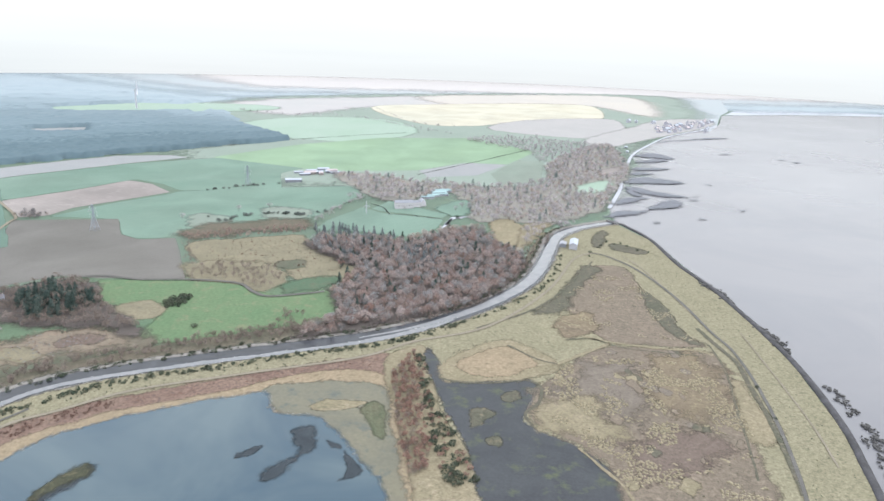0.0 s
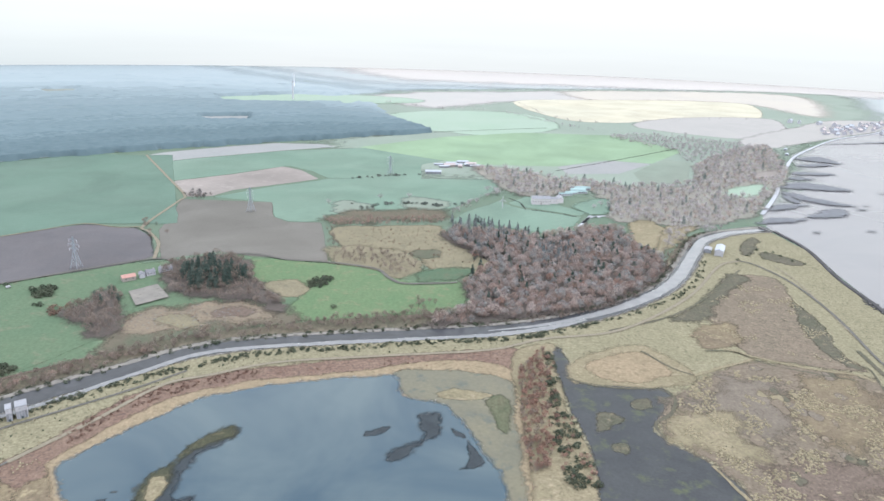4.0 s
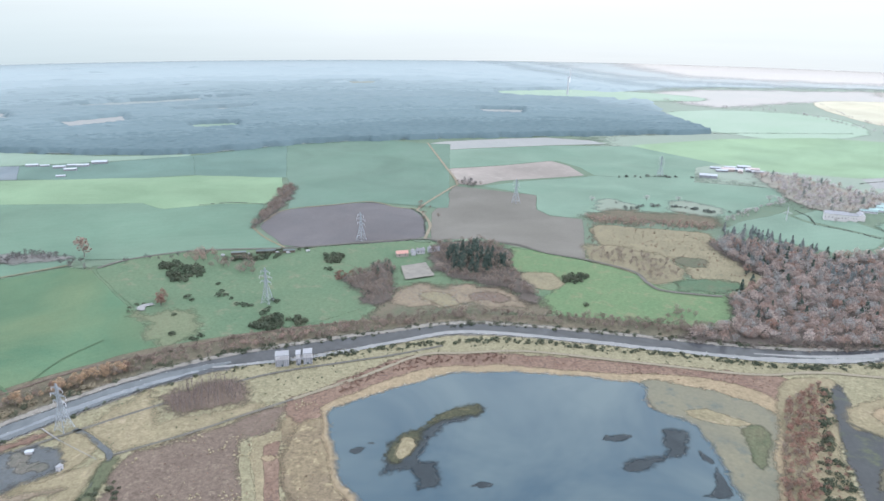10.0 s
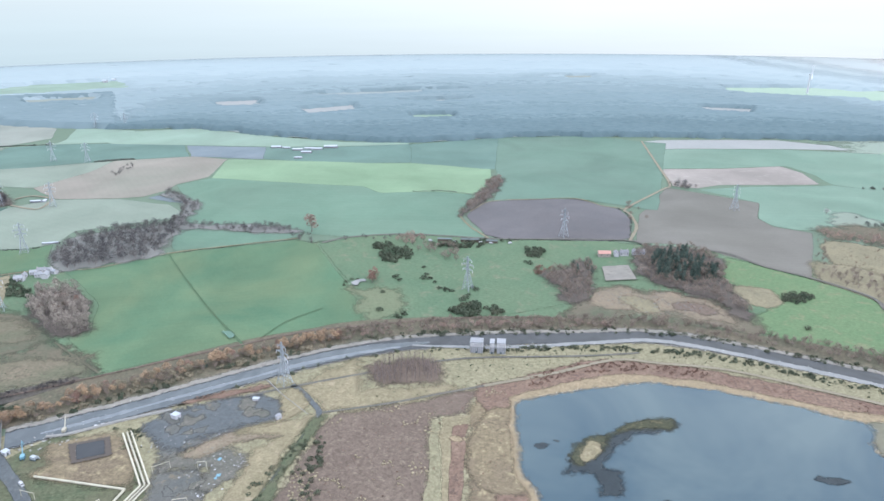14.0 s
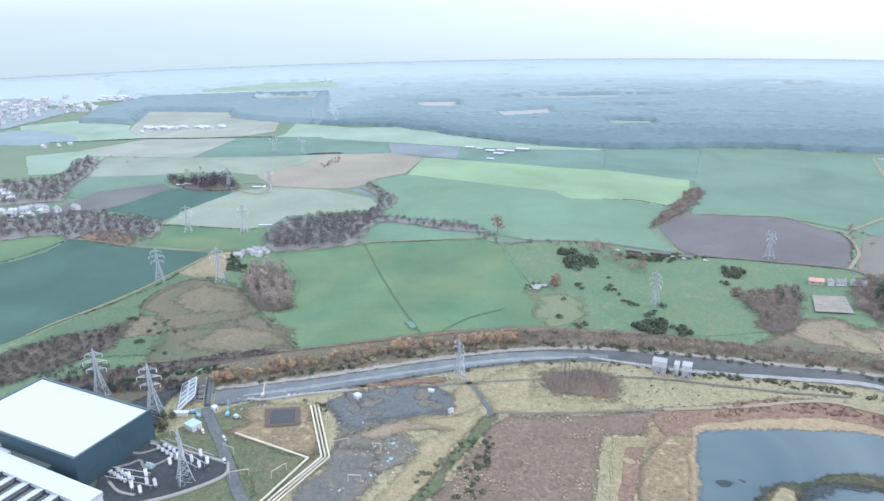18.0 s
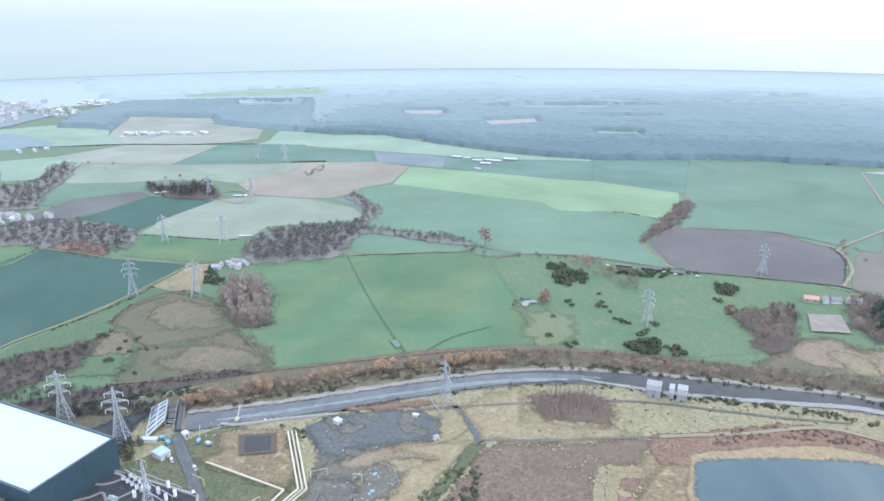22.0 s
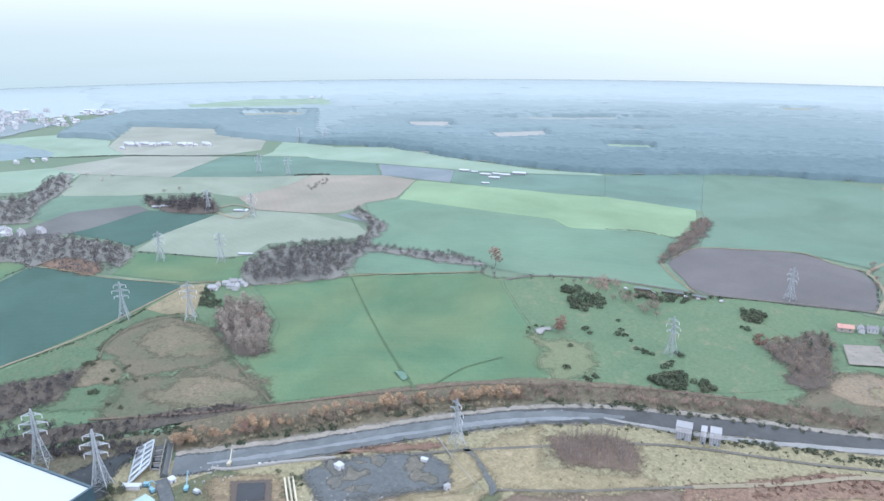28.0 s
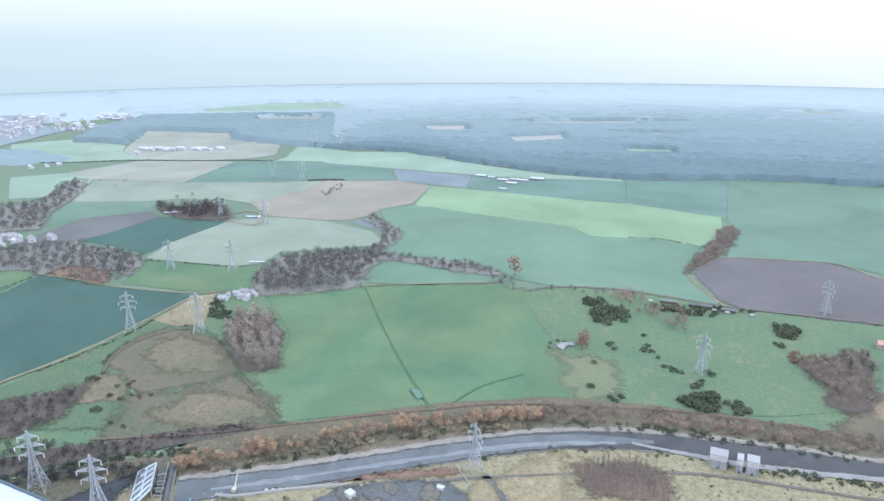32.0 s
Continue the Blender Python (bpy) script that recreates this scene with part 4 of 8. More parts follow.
field("field", [(-683, 1229), (-596, 1322), (-523, 1426), (-470, 1393), (-411, 1327), (-442, 1293), (-538, 1191), (-554, 1141), (-594, 1125)], "pink_soil", "pale pinkish field of bare soil")
field("field", [(-551, 1134), (-490, 1223), (-407, 1313), (-395, 1335), (-195, 1389), (-55, 1414), (-39, 1332), (-66, 1263), (-111, 1165), (-165, 1129), (-235, 1099), (-332, 1020), (-365, 1016), (-394, 1035), (-434, 1124)], "mid_pale", "wide green pasture with old hedge lines")
field("field", [(-211, 1201), (-183, 1227), (-129, 1203), (-135, 1146), (-187, 1144)], "olive", "paler grass between old hedges", True, 6)
field("field", [(-324, 1152), (-289, 1167), (-245, 1127), (-293, 1084), (-304, 1082)], "olive", "paler grass between old hedges", True, 6)
field("field", [(-304, 1082), (-235, 1122), (-131, 1150), (-119, 1087), (-204, 1057), (-284, 1012)], "verge", "brown scrub above the straw field", True, 8)
field("field", [(-596, 1106), (-434, 1124), (-396, 1035), (-363, 1010), (-310, 1022), (-259, 885), (-240, 839), (-354, 840), (-402, 848), (-464, 800), (-535, 923), (-568, 1030)], "brown_field", "dark grey-brown stubble field")
field("field", [(-105, 1079), (-88, 1137), (-34, 1236), (-18, 1217), (4, 1194), (115, 1160), (99, 1100), (57, 1046), (-26, 1070), (-82, 1074)], "mid_pale", "green field below a mansion")
field("field", [(-15, 1225), (18, 1287), (40, 1267), (124, 1192), (113, 1167), (3, 1207)], "mid_pale", "lawn in front of a mansion")
field("field", [(254, 1575), (354, 1768), (418, 1754), (359, 1496), (263, 1453)], "olive", "pale olive field among woods")
field("field", [(82, 1595), (214, 1712), (313, 1698), (219, 1556), (105, 1520)], "pink_grass", "brownish field among woods")
field("field", [(-282, 997), (-218, 1022), (-124, 1047), (-106, 1003), (-65, 950), (-31, 902), (-21, 865), (-57, 823), (-87, 829), (-113, 858), (-140, 902), (-216, 906), (-251, 918)], "rough_straw", "field of dead straw-coloured rough grass", True, 2)
field("field", [(-253, 910), (-145, 907), (-114, 836), (-141, 803), (-239, 843)], "rough_straw", "rough grass below the straw field", True, 5)
field("field", [(-342, 814), (-339, 835), (-242, 834), (-174, 823), (-139, 795), (-103, 788), (-55, 803), (-42, 748), (-46, 711), (-91, 671), (-223, 648), (-241, 668), (-241, 702), (-240, 726), (-277, 749), (-309, 754)], "meadow", "bright green rough meadow with bare patches", True, 1.2)
field("field", [(-298, 738), (-271, 766), (-238, 743), (-240, 716), (-264, 713)], "rough_straw", "bare brown patch in the meadow", True, 2)
field("field", [(-369, 522), (-398, 584), (-395, 634), (-367, 656), (-342, 677), (-280, 690), (-242, 668), (-221, 644), (-262, 615), (-304, 566), (-341, 523)], "scrub", "rough brown pasture between wood and railway", True, 5)
field("field", [(-392, 592), (-398, 622), (-380, 642), (-352, 655), (-338, 676), (-283, 684), (-252, 663), (-268, 640), (-300, 632), (-312, 606), (-340, 600), (-362, 584)], "waste", "waste ground of straw grass and earth", True, 5)
field("field", [(-372, 620), (-356, 640), (-334, 642), (-318, 622), (-331, 609), (-350, 612)], "rough_straw", "dead grass on the waste ground", True, 8)
field("field", [(-318, 652), (-296, 668), (-272, 664), (-280, 648), (-302, 642)], "heath", "brown brambles on the waste ground", True, 5)
debris("rubble", [(-388, 594), (-394, 622), (-340, 668), (-262, 664), (-310, 612), (-352, 592)], 5, 0.4, 1.6, "concrete", "scattered spoil on the waste ground")
field("field", [(-133, 913), (-101, 922), (-98, 894), (-126, 886)], "scrub", "olive rushes in the straw field", True, 3)
field("field", [(-119, 821), (-84, 851), (-50, 855), (-52, 824), (-103, 796)], "meadow_green", "green rushes below the straw field", True, 3)
STRAW = [(-270, 990), (-130, 1030), (-70, 940), (-40, 880), (-70, 840), (-130, 895), (-215, 915)]
# west of the canal
field("field", [(-2134, -219), (-2531, -255), (-2550, -166), (-2561, -56), (-2339, 60), (-2226, 49), (-2050, 84), (-2084, -89)], "far_green", "pale pasture on the edge of a far town")
field("field", [(-2163, -222), (-2380, -242), (-2345, -176), (-2197, -100), (-2100, -103)], "purple_brown", "dull brown field beside a far road")
field("field", [(-2226, 49), (-2675, 135), (-2475, 387), (-2119, 477), (-1963, 425), (-1930, 313), (-1970, 218), (-2050, 84)], "pale_beige", "pale straw field round a hamlet")
field("field", [(-1911, 443), (-2074, 516), (-1995, 596), (-1923, 624), (-1793, 519), (-1864, 402)], "far_green", "green paddock below a far forest")
field("field", [(-1687, 159), (-1900, 315), (-1864, 402), (-1777, 514), (-1639, 640), (-1484, 588), (-1563, 451), (-1616, 296)], "teal_green", "blue-green cereal field below a far road")
field("field", [(-1934, -85), (-2031, 83), (-1961, 217), (-1903, 308), (-1687, 159), (-1818, -23)], "pale_beige", "pale stubble beside a far road")
field("field", [(-1679, -178), (-1933, -201), (-1934, -85), (-1818, -23), (-1705, -56), (-1664, -117)], "far_green", "pale thin grass field")
field("field", [(-1591, -64), (-1671, -50), (-1811, -23), (-1687, 159), (-1616, 296), (-1557, 449), (-1480, 376), (-1414, 257), (-1468, 217), (-1524, 131), (-1528, 68)], "olive", "olive-coloured thin stubble field")
field("field", [(-1418, -104), (-1527, -91), (-1591, -64), (-1528, 68), (-1500, 92), (-1427, 91), (-1432, 72), (-1435, -42), (-1386, -74)], "mid_green", "green pasture beside a clump of trees")
field("field", [(-1414, 257), (-1480, 376), (-1557, 449), (-1480, 597), (-1397, 637), (-1269, 537), (-1254, 464), (-1225, 436), (-1205, 386), (-1223, 349), (-1299, 265)], "beige", "beige stubble field")
field("field", [(-1252, -139), (-1336, -115), (-1383, -76), (-1435, -42), (-1437, 72), (-1386, 88), (-1299, -7), (-1281, -44), (-1241, -94)], "purple_brown", "dark purple-brown field of bare soil")
field("field", [(-1281, -44), (-1299, -7), (-1386, 88), (-1293, 189), (-1201, 91), (-1154, 50), (-1211, 16)], "deep_green", "dark blue-green field of winter cereal")
field("field", [(-1133, 49), (-1201, 91), (-1293, 189), (-1295, 264), (-1219, 348), (-1119, 397), (-1044, 397), (-1040, 369), (-1076, 234), (-1032, 199), (-1037, 160)], "olive", "thin olive-coloured stubble field below pylons")
field("field", [(-1031, 14), (-1122, 52), (-1034, 159), (-1028, 194), (-975, 173), (-931, 162), (-958, 96)], "sat_green", "green pasture below two pylons")
field("field", [(-1191, 386), (-1193, 408), (-1125, 432), (-1115, 420), (-1139, 405)], "plough_far", "small dark ploughed plot")
field("field", [(-1875, 512), (-1914, 620), (-1839, 762), (-1572, 852), (-1374, 942), (-1259, 1048), (-1244, 1035), (-1348, 892), (-1464, 771), (-1621, 640), (-1769, 512)], "far_green", "pale green pasture along the forest edge")
field("field", [(-1614, 637), (-1458, 767), (-1340, 695), (-1483, 592)], "plough_far", "dark strip of ploughed soil")
field("field", [(-1458, 767), (-1342, 888), (-1242, 1039), (-1083, 906), (-1145, 839), (-1292, 727), (-1340, 695)], "teal_green", "green grass field behind a farm")
field("field", [(-1242, 1039), (-1152, 1252), (-912, 986), (-1079, 903)], "teal_green", "wide green field below the forest")
field("field", [(-1152, 1252), (-1020, 1438), (-883, 1455), (-817, 1481), (-523, 958), (-571, 951), (-661, 926), (-750, 812), (-845, 928), (-912, 986)], "mid_green", "wide green grass field below the forest")
field("field", [(-1397, 637), (-1292, 727), (-1145, 839), (-1078, 905), (-923, 983), (-839, 901), (-806, 817), (-870, 783), (-930, 703), (-989, 712), (-1084, 644), (-1254, 534)], "light_green", "bright pale green field of young barley")
field("field", [(-1254, 534), (-1084, 644), (-989, 712), (-930, 703), (-870, 783), (-806, 817), (-732, 709), (-683, 684), (-621, 665), (-673, 625), (-724, 585), (-765, 523), (-807, 491), (-844, 482), (-883, 448), (-963, 385), (-1012, 377), (-1090, 437), (-1163, 440), (-1246, 461)], "grass_green", "wide green grass field with a copse")
field("field", [(-908, 314), (-965, 345), (-973, 366), (-879, 428), (-827, 483), (-814, 466), (-854, 365), (-884, 311)], "grass_green", "narrow green grass field below a belt of trees")
field("field", [(-907, 176), (-875, 300), (-805, 459), (-769, 468), (-691, 440), (-622, 417), (-515, 369), (-517, 353), (-538, 311), (-554, 256), (-553, 244), (-589, 161), (-597, 128), (-694, 123), (-686, 143), (-763, 174), (-835, 178)], "sat_green", "bright green winter wheat field beside the canal")
field("field", [(-767, 472), (-690, 443), (-620, 420), (-514, 371), (-486, 413), (-453, 456), (-425, 496), (-402, 555), (-390, 601), (-487, 651), (-587, 680), (-618, 662), (-670, 622), (-721, 582), (-762, 521)], "park", "rough grass beside the wheat")
field("field", [(-608, 412), (-590, 424), (-572, 447), (-528, 427), (-510, 399), (-514, 371), (-560, 391)], "straw_grass", "patch of dead pale grass", True, 7)
field("field", [(-880, 43), (-936, 93), (-937, 122), (-897, 112), (-837, 91), (-851, 64)], "rough_straw", "pale stubble plot below a pylon")
field("field", [(-709, -207), (-786, -97), (-806, -65), (-858, 5), (-944, 94), (-1018, 10), (-1087, -51), (-1119, -87), (-1064, -122), (-993, -278)], "deep_green", "dark blue-green field of winter wheat")
field("field", [(-1013, -283), (-1072, -123), (-1126, -91), (-1168, -118), (-1194, -134), (-1238, -339)], "sat_green", "small green paddock behind a hedge")
field("field", [(-675, -192), (-771, -96), (-817, -34), (-872, 45), (-849, 64), (-836, 90), (-826, 24), (-801, -2), (-764, -9), (-748, -23), (-749, -52), (-743, -80)], "meadow_green", "strip of green grass beside a farm track")
field("field", [(-748, -23), (-764, -9), (-787, -5), (-810, 6), (-838, 57), (-829, 93), (-765, 104), (-702, 113), (-595, 128), (-586, 120), (-630, 42), (-669, -45), (-694, -63), (-715, -42)], "meadow_green", "rough green grass in the scrubland", True, 2.5)
field("field", [(-787, -7), (-820, 12), (-843, 38), (-842, 68), (-807, 90), (-778, 103), (-720, 109), (-704, 112), (-700, 91), (-704, 54), (-704, 26), (-728, 14), (-757, 6)], "scrub", "brown tussocky scrubland inside a curved ditch", True, 2.5)
field("field", [(-815, 40), (-822, 66), (-790, 88), (-745, 98), (-722, 84), (-730, 50), (-770, 34)], "tan_scrub", "tan dead grass in the scrubland", True, 7)
field("field", [(-703, 15), (-695, 64), (-697, 111), (-595, 122), (-600, 78), (-611, 35), (-644, -9), (-677, 4)], "scrub", "brown tussocky scrubland above the railway", True, 5)
field("field", [(-672, 40), (-676, 98), (-612, 114), (-622, 62), (-646, 34)], "tan_scrub", "tan dead grass in the scrubland", True, 7)
field("field", [(-762, -19), (-754, -2), (-724, 14), (-701, 7), (-702, -21), (-722, -34)], "tan_scrub", "tan rough patch with gorse", True, 4)
field("field", [(-1132, -81), (-1152, -53), (-1118, -9), (-1063, 1), (-1042, -17), (-1094, -58)], "red_scrub", "red-brown bracken below a wood", True, 4)
field("field", [(-722, 716), (-761, 791), (-716, 872), (-657, 924), (-575, 923), (-530, 890), (-479, 811), (-490, 780), (-604, 676), (-632, 671)], "plough", "dark purple-brown ploughed field around a pylon")

field("verge", [(-575, 20), (-604, 60), (-592, 130), (-570, 250), (-534, 350), (-482, 424), (-412, 502), (-310, 595), (-190, 655), (-72, 700), (30, 735), (100, 790), (160, 850), (215, 930), (260, 1040), (300, 1110), (420, 1165), (330, 1090), (260, 970), (160, 790), (40, 690), (-128, 630), (-298, 555), (-445, 385), (-505, 240), (-540, 60)], "verge", "brown rough verge between railway and canal", category="ground")
field("railway_bank", [(-642, -110), (-640, -43), (-632, 0), (-620, 60), (-606, 108), (-594, 108), (-598, 56), (-604, 4), (-612, -43), (-612, -110)], "marsh", "dark bramble bank above the railway", category="ground")

# between the canal and the estuary
field("embankment", [(-545, 40), (-515, 134), (-495, 237), (-463, 342), (-405, 428), (-342, 500), (-236, 587), (-124, 626), (-10, 664), (109, 733), (170, 792), (222, 870), (268, 988), (296, 1059), (376, 1132), (420, 1150), (449, 1051), (445, 922), (453, 759), (443, 613), (415, 477), (384, 390), (330, 280), (250, 100), (150, -100), (-100, -400), (-500, -400), (-600, -100)], "olive_grass", "olive-brown rough grass on reclaimed ground", category="ground")
field("apron", [(-520, 70), (-500, -20), (-560, -160), (-480, -200), (-380, -120), (-370, 30), (-400, 95), (-470, 110)], "works", "rough green grass round the works", category="ground")
field("railway_bank", [(-606, -110), (-606, -44), (-598, 4), (-585, 52), (-574, 60), (-566, 20), (-560, -6), (-552, -28), (-560, -70), (-580, -110)], "dark_heath", "dark overgrown ground beside the railway", category="ground")
field("switchyard_ground", [(-520, -14), (-550, -2), (-572, 12), (-566, -30), (-546, -60), (-530, -44)], "dark_gravel", "dark wet gravel between the pylons", True, 1.5, category="ground")
field("heath", [(-392, 243), (-373, 285), (-356, 326), (-339, 358), (-327, 339), (-331, 310), (-332, 300), (-268, 235), (-225, 190), (-290, 120), (-336, 160), (-362, 196)], "heath", "purple-brown heath beside the lagoon", True, 2.5, category="ground")
field("heath", [(-327, 339), (-322, 368), (-300, 361), (-261, 326), (-232, 299), (-205, 285), (-150, 230), (-205, 210), (-247, 254), (-305, 315)], "pen_heath", "mottled olive heath beside the lagoon", True, 2.5, category="ground")
field("heath", [(-332, 300), (-328, 305), (-260, 242), (-215, 197), (-223, 190), (-268, 235)], "olive_grass", "strip of yellow-green grass through the heath", category="ground")
field("heath", [(-330, 308), (-317, 328), (-305, 315), (-315, 308), (-294, 285), (-256, 246), (-210, 202), (-214, 198), (-259, 243)], "sand_grass", "straw strip through the heath", category="ground")
field("heath", [(-316, 307), (-308, 318), (-277, 283), (-249, 252), (-200, 204), (-207, 199), (-256, 246), (-294, 285)], "red_scrub", "red-brown drain through the heath", category="ground")
field("heath", [(-306, 294), (-305, 300), (-297, 302), (-297, 294)], "sand", "small spot of bare sand", True, 1, category="ground")
field("lagoon_bank", [(-190, 230), (-262, 312), (-342, 359), (-333, 389), (-317, 442), (-305, 472), (-283, 497), (-242, 525), (-192, 549), (-138, 572), (-57, 602), (-8, 619), (23, 625), (32, 594), (60, 470), (66, 380), (40, 300), (-60, 240)], "red_scrub", "red-brown scrub bank round a lagoon", True, 1.5, category="ground")
field("lagoon_bank", [(-256, 269), (-300, 315), (-311, 346), (-305, 359), (-295, 361), (-261, 331), (-221, 290), ], "pen_heath", "mottled olive rough grass on the lagoon bank", True, 1.5, category="ground")
field("shore", [(-185, 232), (-214, 284), (-236, 294), (-262, 318), (-305, 362), (-309, 382), (-297, 415), (-286, 442), (-272, 469), (-240, 498), (-189, 526), (-130, 548), (-55, 585), (-7, 592), (22, 578), (31, 548), (31, 502), (38, 453), (42, 412), (44, 365), (30, 300), (-60, 205)], "sand", "beige sandy shore of the lagoon", True, 1.2, category="shore")
field("mud", [(-92, 551), (-53, 569), (0, 567), (21, 550), (25, 502), (32, 453), (36, 412), (39, 365), (11, 364), (8, 411), (-23, 475), (-65, 507)], "mud", "shallow olive mud at the lagoon corner", True, 1.5, category="ground")
field("mud", [(-47, 525), (-29, 534), (2, 533), (-3, 523), (-32, 516)], "sand_grass", "pale sand spit in the mud", True, 1.5, category="ground")
field("mud", [(-2, 517), (13, 533), (20, 511), (21, 476), (11, 484)], "works", "green weed in the mud", True, 2, category="ground")
field("lagoon", [(-301, 366), (-295, 388), (-273, 433), (-243, 476), (-202, 507), (-154, 528), (-94, 549), (-84, 541), (-72, 512), (-38, 507), (-17, 481), (8, 435), (23, 402), (28, 300), (-60, 215), (-180, 240), (-209, 290), (-232, 299), (-256, 321)], "lagoon", "steel-blue still lagoon", True, category="water")
field("islet", [(-195, 439), (-194, 424), (-207, 406), (-212, 397), (-213, 381), (-213, 374), (-202, 353), (-192, 353), (-188, 357), (-179, 336), (-184, 322), (-192, 334), (-205, 338), (-216, 326), (-224, 340), (-229, 360), (-223, 385), (-212, 415), (-200, 434)], "island_dark", "dark wet fringe of a curved islet", True, 1.8, category="islet")
field("islet", [(-204, 440), (-195, 437), (-196, 426), (-214, 408), (-221, 386), (-216, 363), (-213, 344), (-219, 339), (-228, 347), (-233, 364), (-226, 388), (-218, 419)], "island", "curved turf islet in the lagoon", True, 1.6, category="islet")
field("islet", [(-229, 366), (-223, 371), (-215, 363), (-213, 347), (-222, 348)], "sand_grass", "sandy patch on the islet", True, 1.2, category="islet")
for pts in ([(-54, 485), (-39, 492), (-34, 473), (-37, 458), (-48, 443), (-54, 426), (-63, 419), (-68, 426), (-60, 440), (-46, 458), (-50, 469)], [(-94, 455), (-85, 460), (-75, 466), (-78, 458), (-84, 452), (-92, 449)], [(-26, 471), (-16, 465), (-13, 460), (-20, 461)],
            [(-12, 457), (-1, 439), (2, 428), (-12, 417), (-7, 428)], [(-254, 335), (-252, 343), (-246, 345), (-246, 336)], [(-158, 346), (-152, 354), (-144, 356), (-150, 348)], [(-247, 352), (-244, 355), (-242, 352)], [(-236, 358), (-234, 360), (-232, 357)]):
    field("islet", pts, "island_dark", "low dark wet islet in the lagoon", True, category="islet")

field("heath", [(18, 606), (56, 649), (67, 608), (68, 522), (84, 471), (97, 401), (102, 351), (38, 349), (42, 412), (32, 502)], "sand_grass", "dry sandy grass on the causeway", True, 1.5, category="ground")
field("pool", [(63, 644), (73, 608), (81, 581), (118, 570), (154, 573), (166, 556), (160, 528), (142, 509), (143, 492), (170, 467), (187, 444), (200, 409), (199, 363), (102, 361), (87, 455), (77, 502), (67, 550), (59, 608)], "dark_pool", "dark shallow pool with weed", True, 1, category="water")
field("weed_bed", [(97, 514), (110, 522), (118, 510), (106, 495), (96, 487)], "dark_heath", "green weed bed in the dark pool", True, 3, category="ground")
field("weed_bed", [(128, 544), (142, 550), (142, 537), (129, 532)], "dark_heath", "green weed bed in the dark pool", True, 2, category="ground")
field("weed_bed", [(104, 473), (116, 476), (117, 464), (105, 462)], "dark_heath", "green weed bed in the dark pool", True, 2, category="ground")
field("heath", [(70, 576), (77, 609), (102, 635), (141, 659), (164, 650), (194, 605), (168, 576), (139, 566), (96, 566)], "sand_grass", "rough sandy grass round the hollow", True, 2, category="ground")
field("sand_bank", [(90, 597), (101, 617), (133, 640), (150, 642), (171, 607), (156, 587), (135, 577), (108, 579)], "sand", "bare sandy hollow", True, 1.2, category="ground")
field("heath", [(166, 558), (200, 596), (252, 641), (295, 643), (352, 633), (371, 618), (357, 555), (335, 497), (318, 427), (289, 355), (195, 353), (197, 413), (187, 447), (148, 496), (145, 511)], "brown_heath", "brown mottled heath", True, 2, category="ground")
field("heath", [(169, 554), (209, 589), (251, 615), (277, 589), (250, 528), (233, 491), (217, 517), (188, 545)], "grey_heath", "grey-pink lichen heath", True, 12, category="ground")
field("heath", [(150, 512), (170, 534), (205, 530), (222, 503), (216, 469), (194, 463), (171, 474)], "sand_grass", "beige dry grass beside the pool", True, 9, category="ground")
field("heath", [(287, 620), (347, 623), (362, 597), (335, 510), (311, 492), (280, 512), (263, 550)], "pen_heath", "olive-yellow tussocky heath", True, 12, category="ground")
field("heath", [(225, 468), (270, 486), (293, 462), (280, 426), (239, 418), (217, 431)], "heath", "reddish bare heath", True, 12, category="ground")
field("heath", [(355, 563), (367, 566), (364, 530), (354, 469), (326, 464), (334, 501)], "sand_grass", "beige dry grass inside the track", True, 2, category="ground")
field("heath", [(297, 900), (357, 905), (355, 817), (357, 743), (356, 686), (365, 658), (361, 642), (297, 649), (258, 662), (242, 724), (240, 764)], "brown_heath", "dry brown heath", True, 1.5, category="ground")
field("heath", [(192, 736), (241, 801), (304, 911), (324, 893), (283, 839), (241, 757), (204, 730)], "dark_heath", "dark green wet heath", True, 3, category="ground")
field("heath", [(357, 825), (363, 737), (358, 680), (364, 647), (352, 649), (338, 691), (341, 753)], "dark_heath", "dark wet edge of the heath", True, 2, category="ground")
field("heath", [(213, 707), (244, 739), (266, 734), (261, 694), (223, 670)], "pen_heath", "pale tussocks on the dark heath", True, 4, category="ground")
field("heath", [(341, 1016), (364, 1074), (384, 1102), (388, 1082), (354, 1005)], "dark_heath", "dark reeds on the sandy point", True, 2, category="ground")
field("heath", [(371, 1018), (389, 1020), (423, 983), (400, 970), (371, 990)], "dark_heath", "dark scrub on the sandy point", True, 2, category="ground")
# blotches of other growth, strewn over the heath
for k in range(70):
    x, y = 250 + rng.normal(0, 60), 560 + rng.normal(0, 130)
    if not inside([(205, 612), (274, 650), (355, 630), (353, 554), (335, 486), (303, 392), (265, 330), (215, 345), (190, 455), (152, 510), (170, 554)], np.array([x]), np.array([y]))[0]:
        continue
    r = rng.uniform(2, 8)
    ring = [(x + r * rng.uniform(0.5, 1.3) * math.cos(a), y + r * 1.4 * rng.uniform(0.5, 1.3) * math.sin(a)) for a in np.arange(0, 6.2, 0.9)]
    field("heath", ring, ("brown_heath", "dark_heath", "grey_heath", "sand_grass")[k % 4], ("patch of brown heather", "patch of dark moss", "patch of grey lichen", "patch of pale dry grass")[k % 4], True, 2.0, category="ground")
field("bank", [(-446, 248), (-458, 270), (-456, 310), (-443, 311), (-411, 287), (-377, 332), (-359, 348), (-350, 342), (-398, 246), (-417, 243)], "sand_grass", "dry straw-coloured grass", True, 3, category="ground")
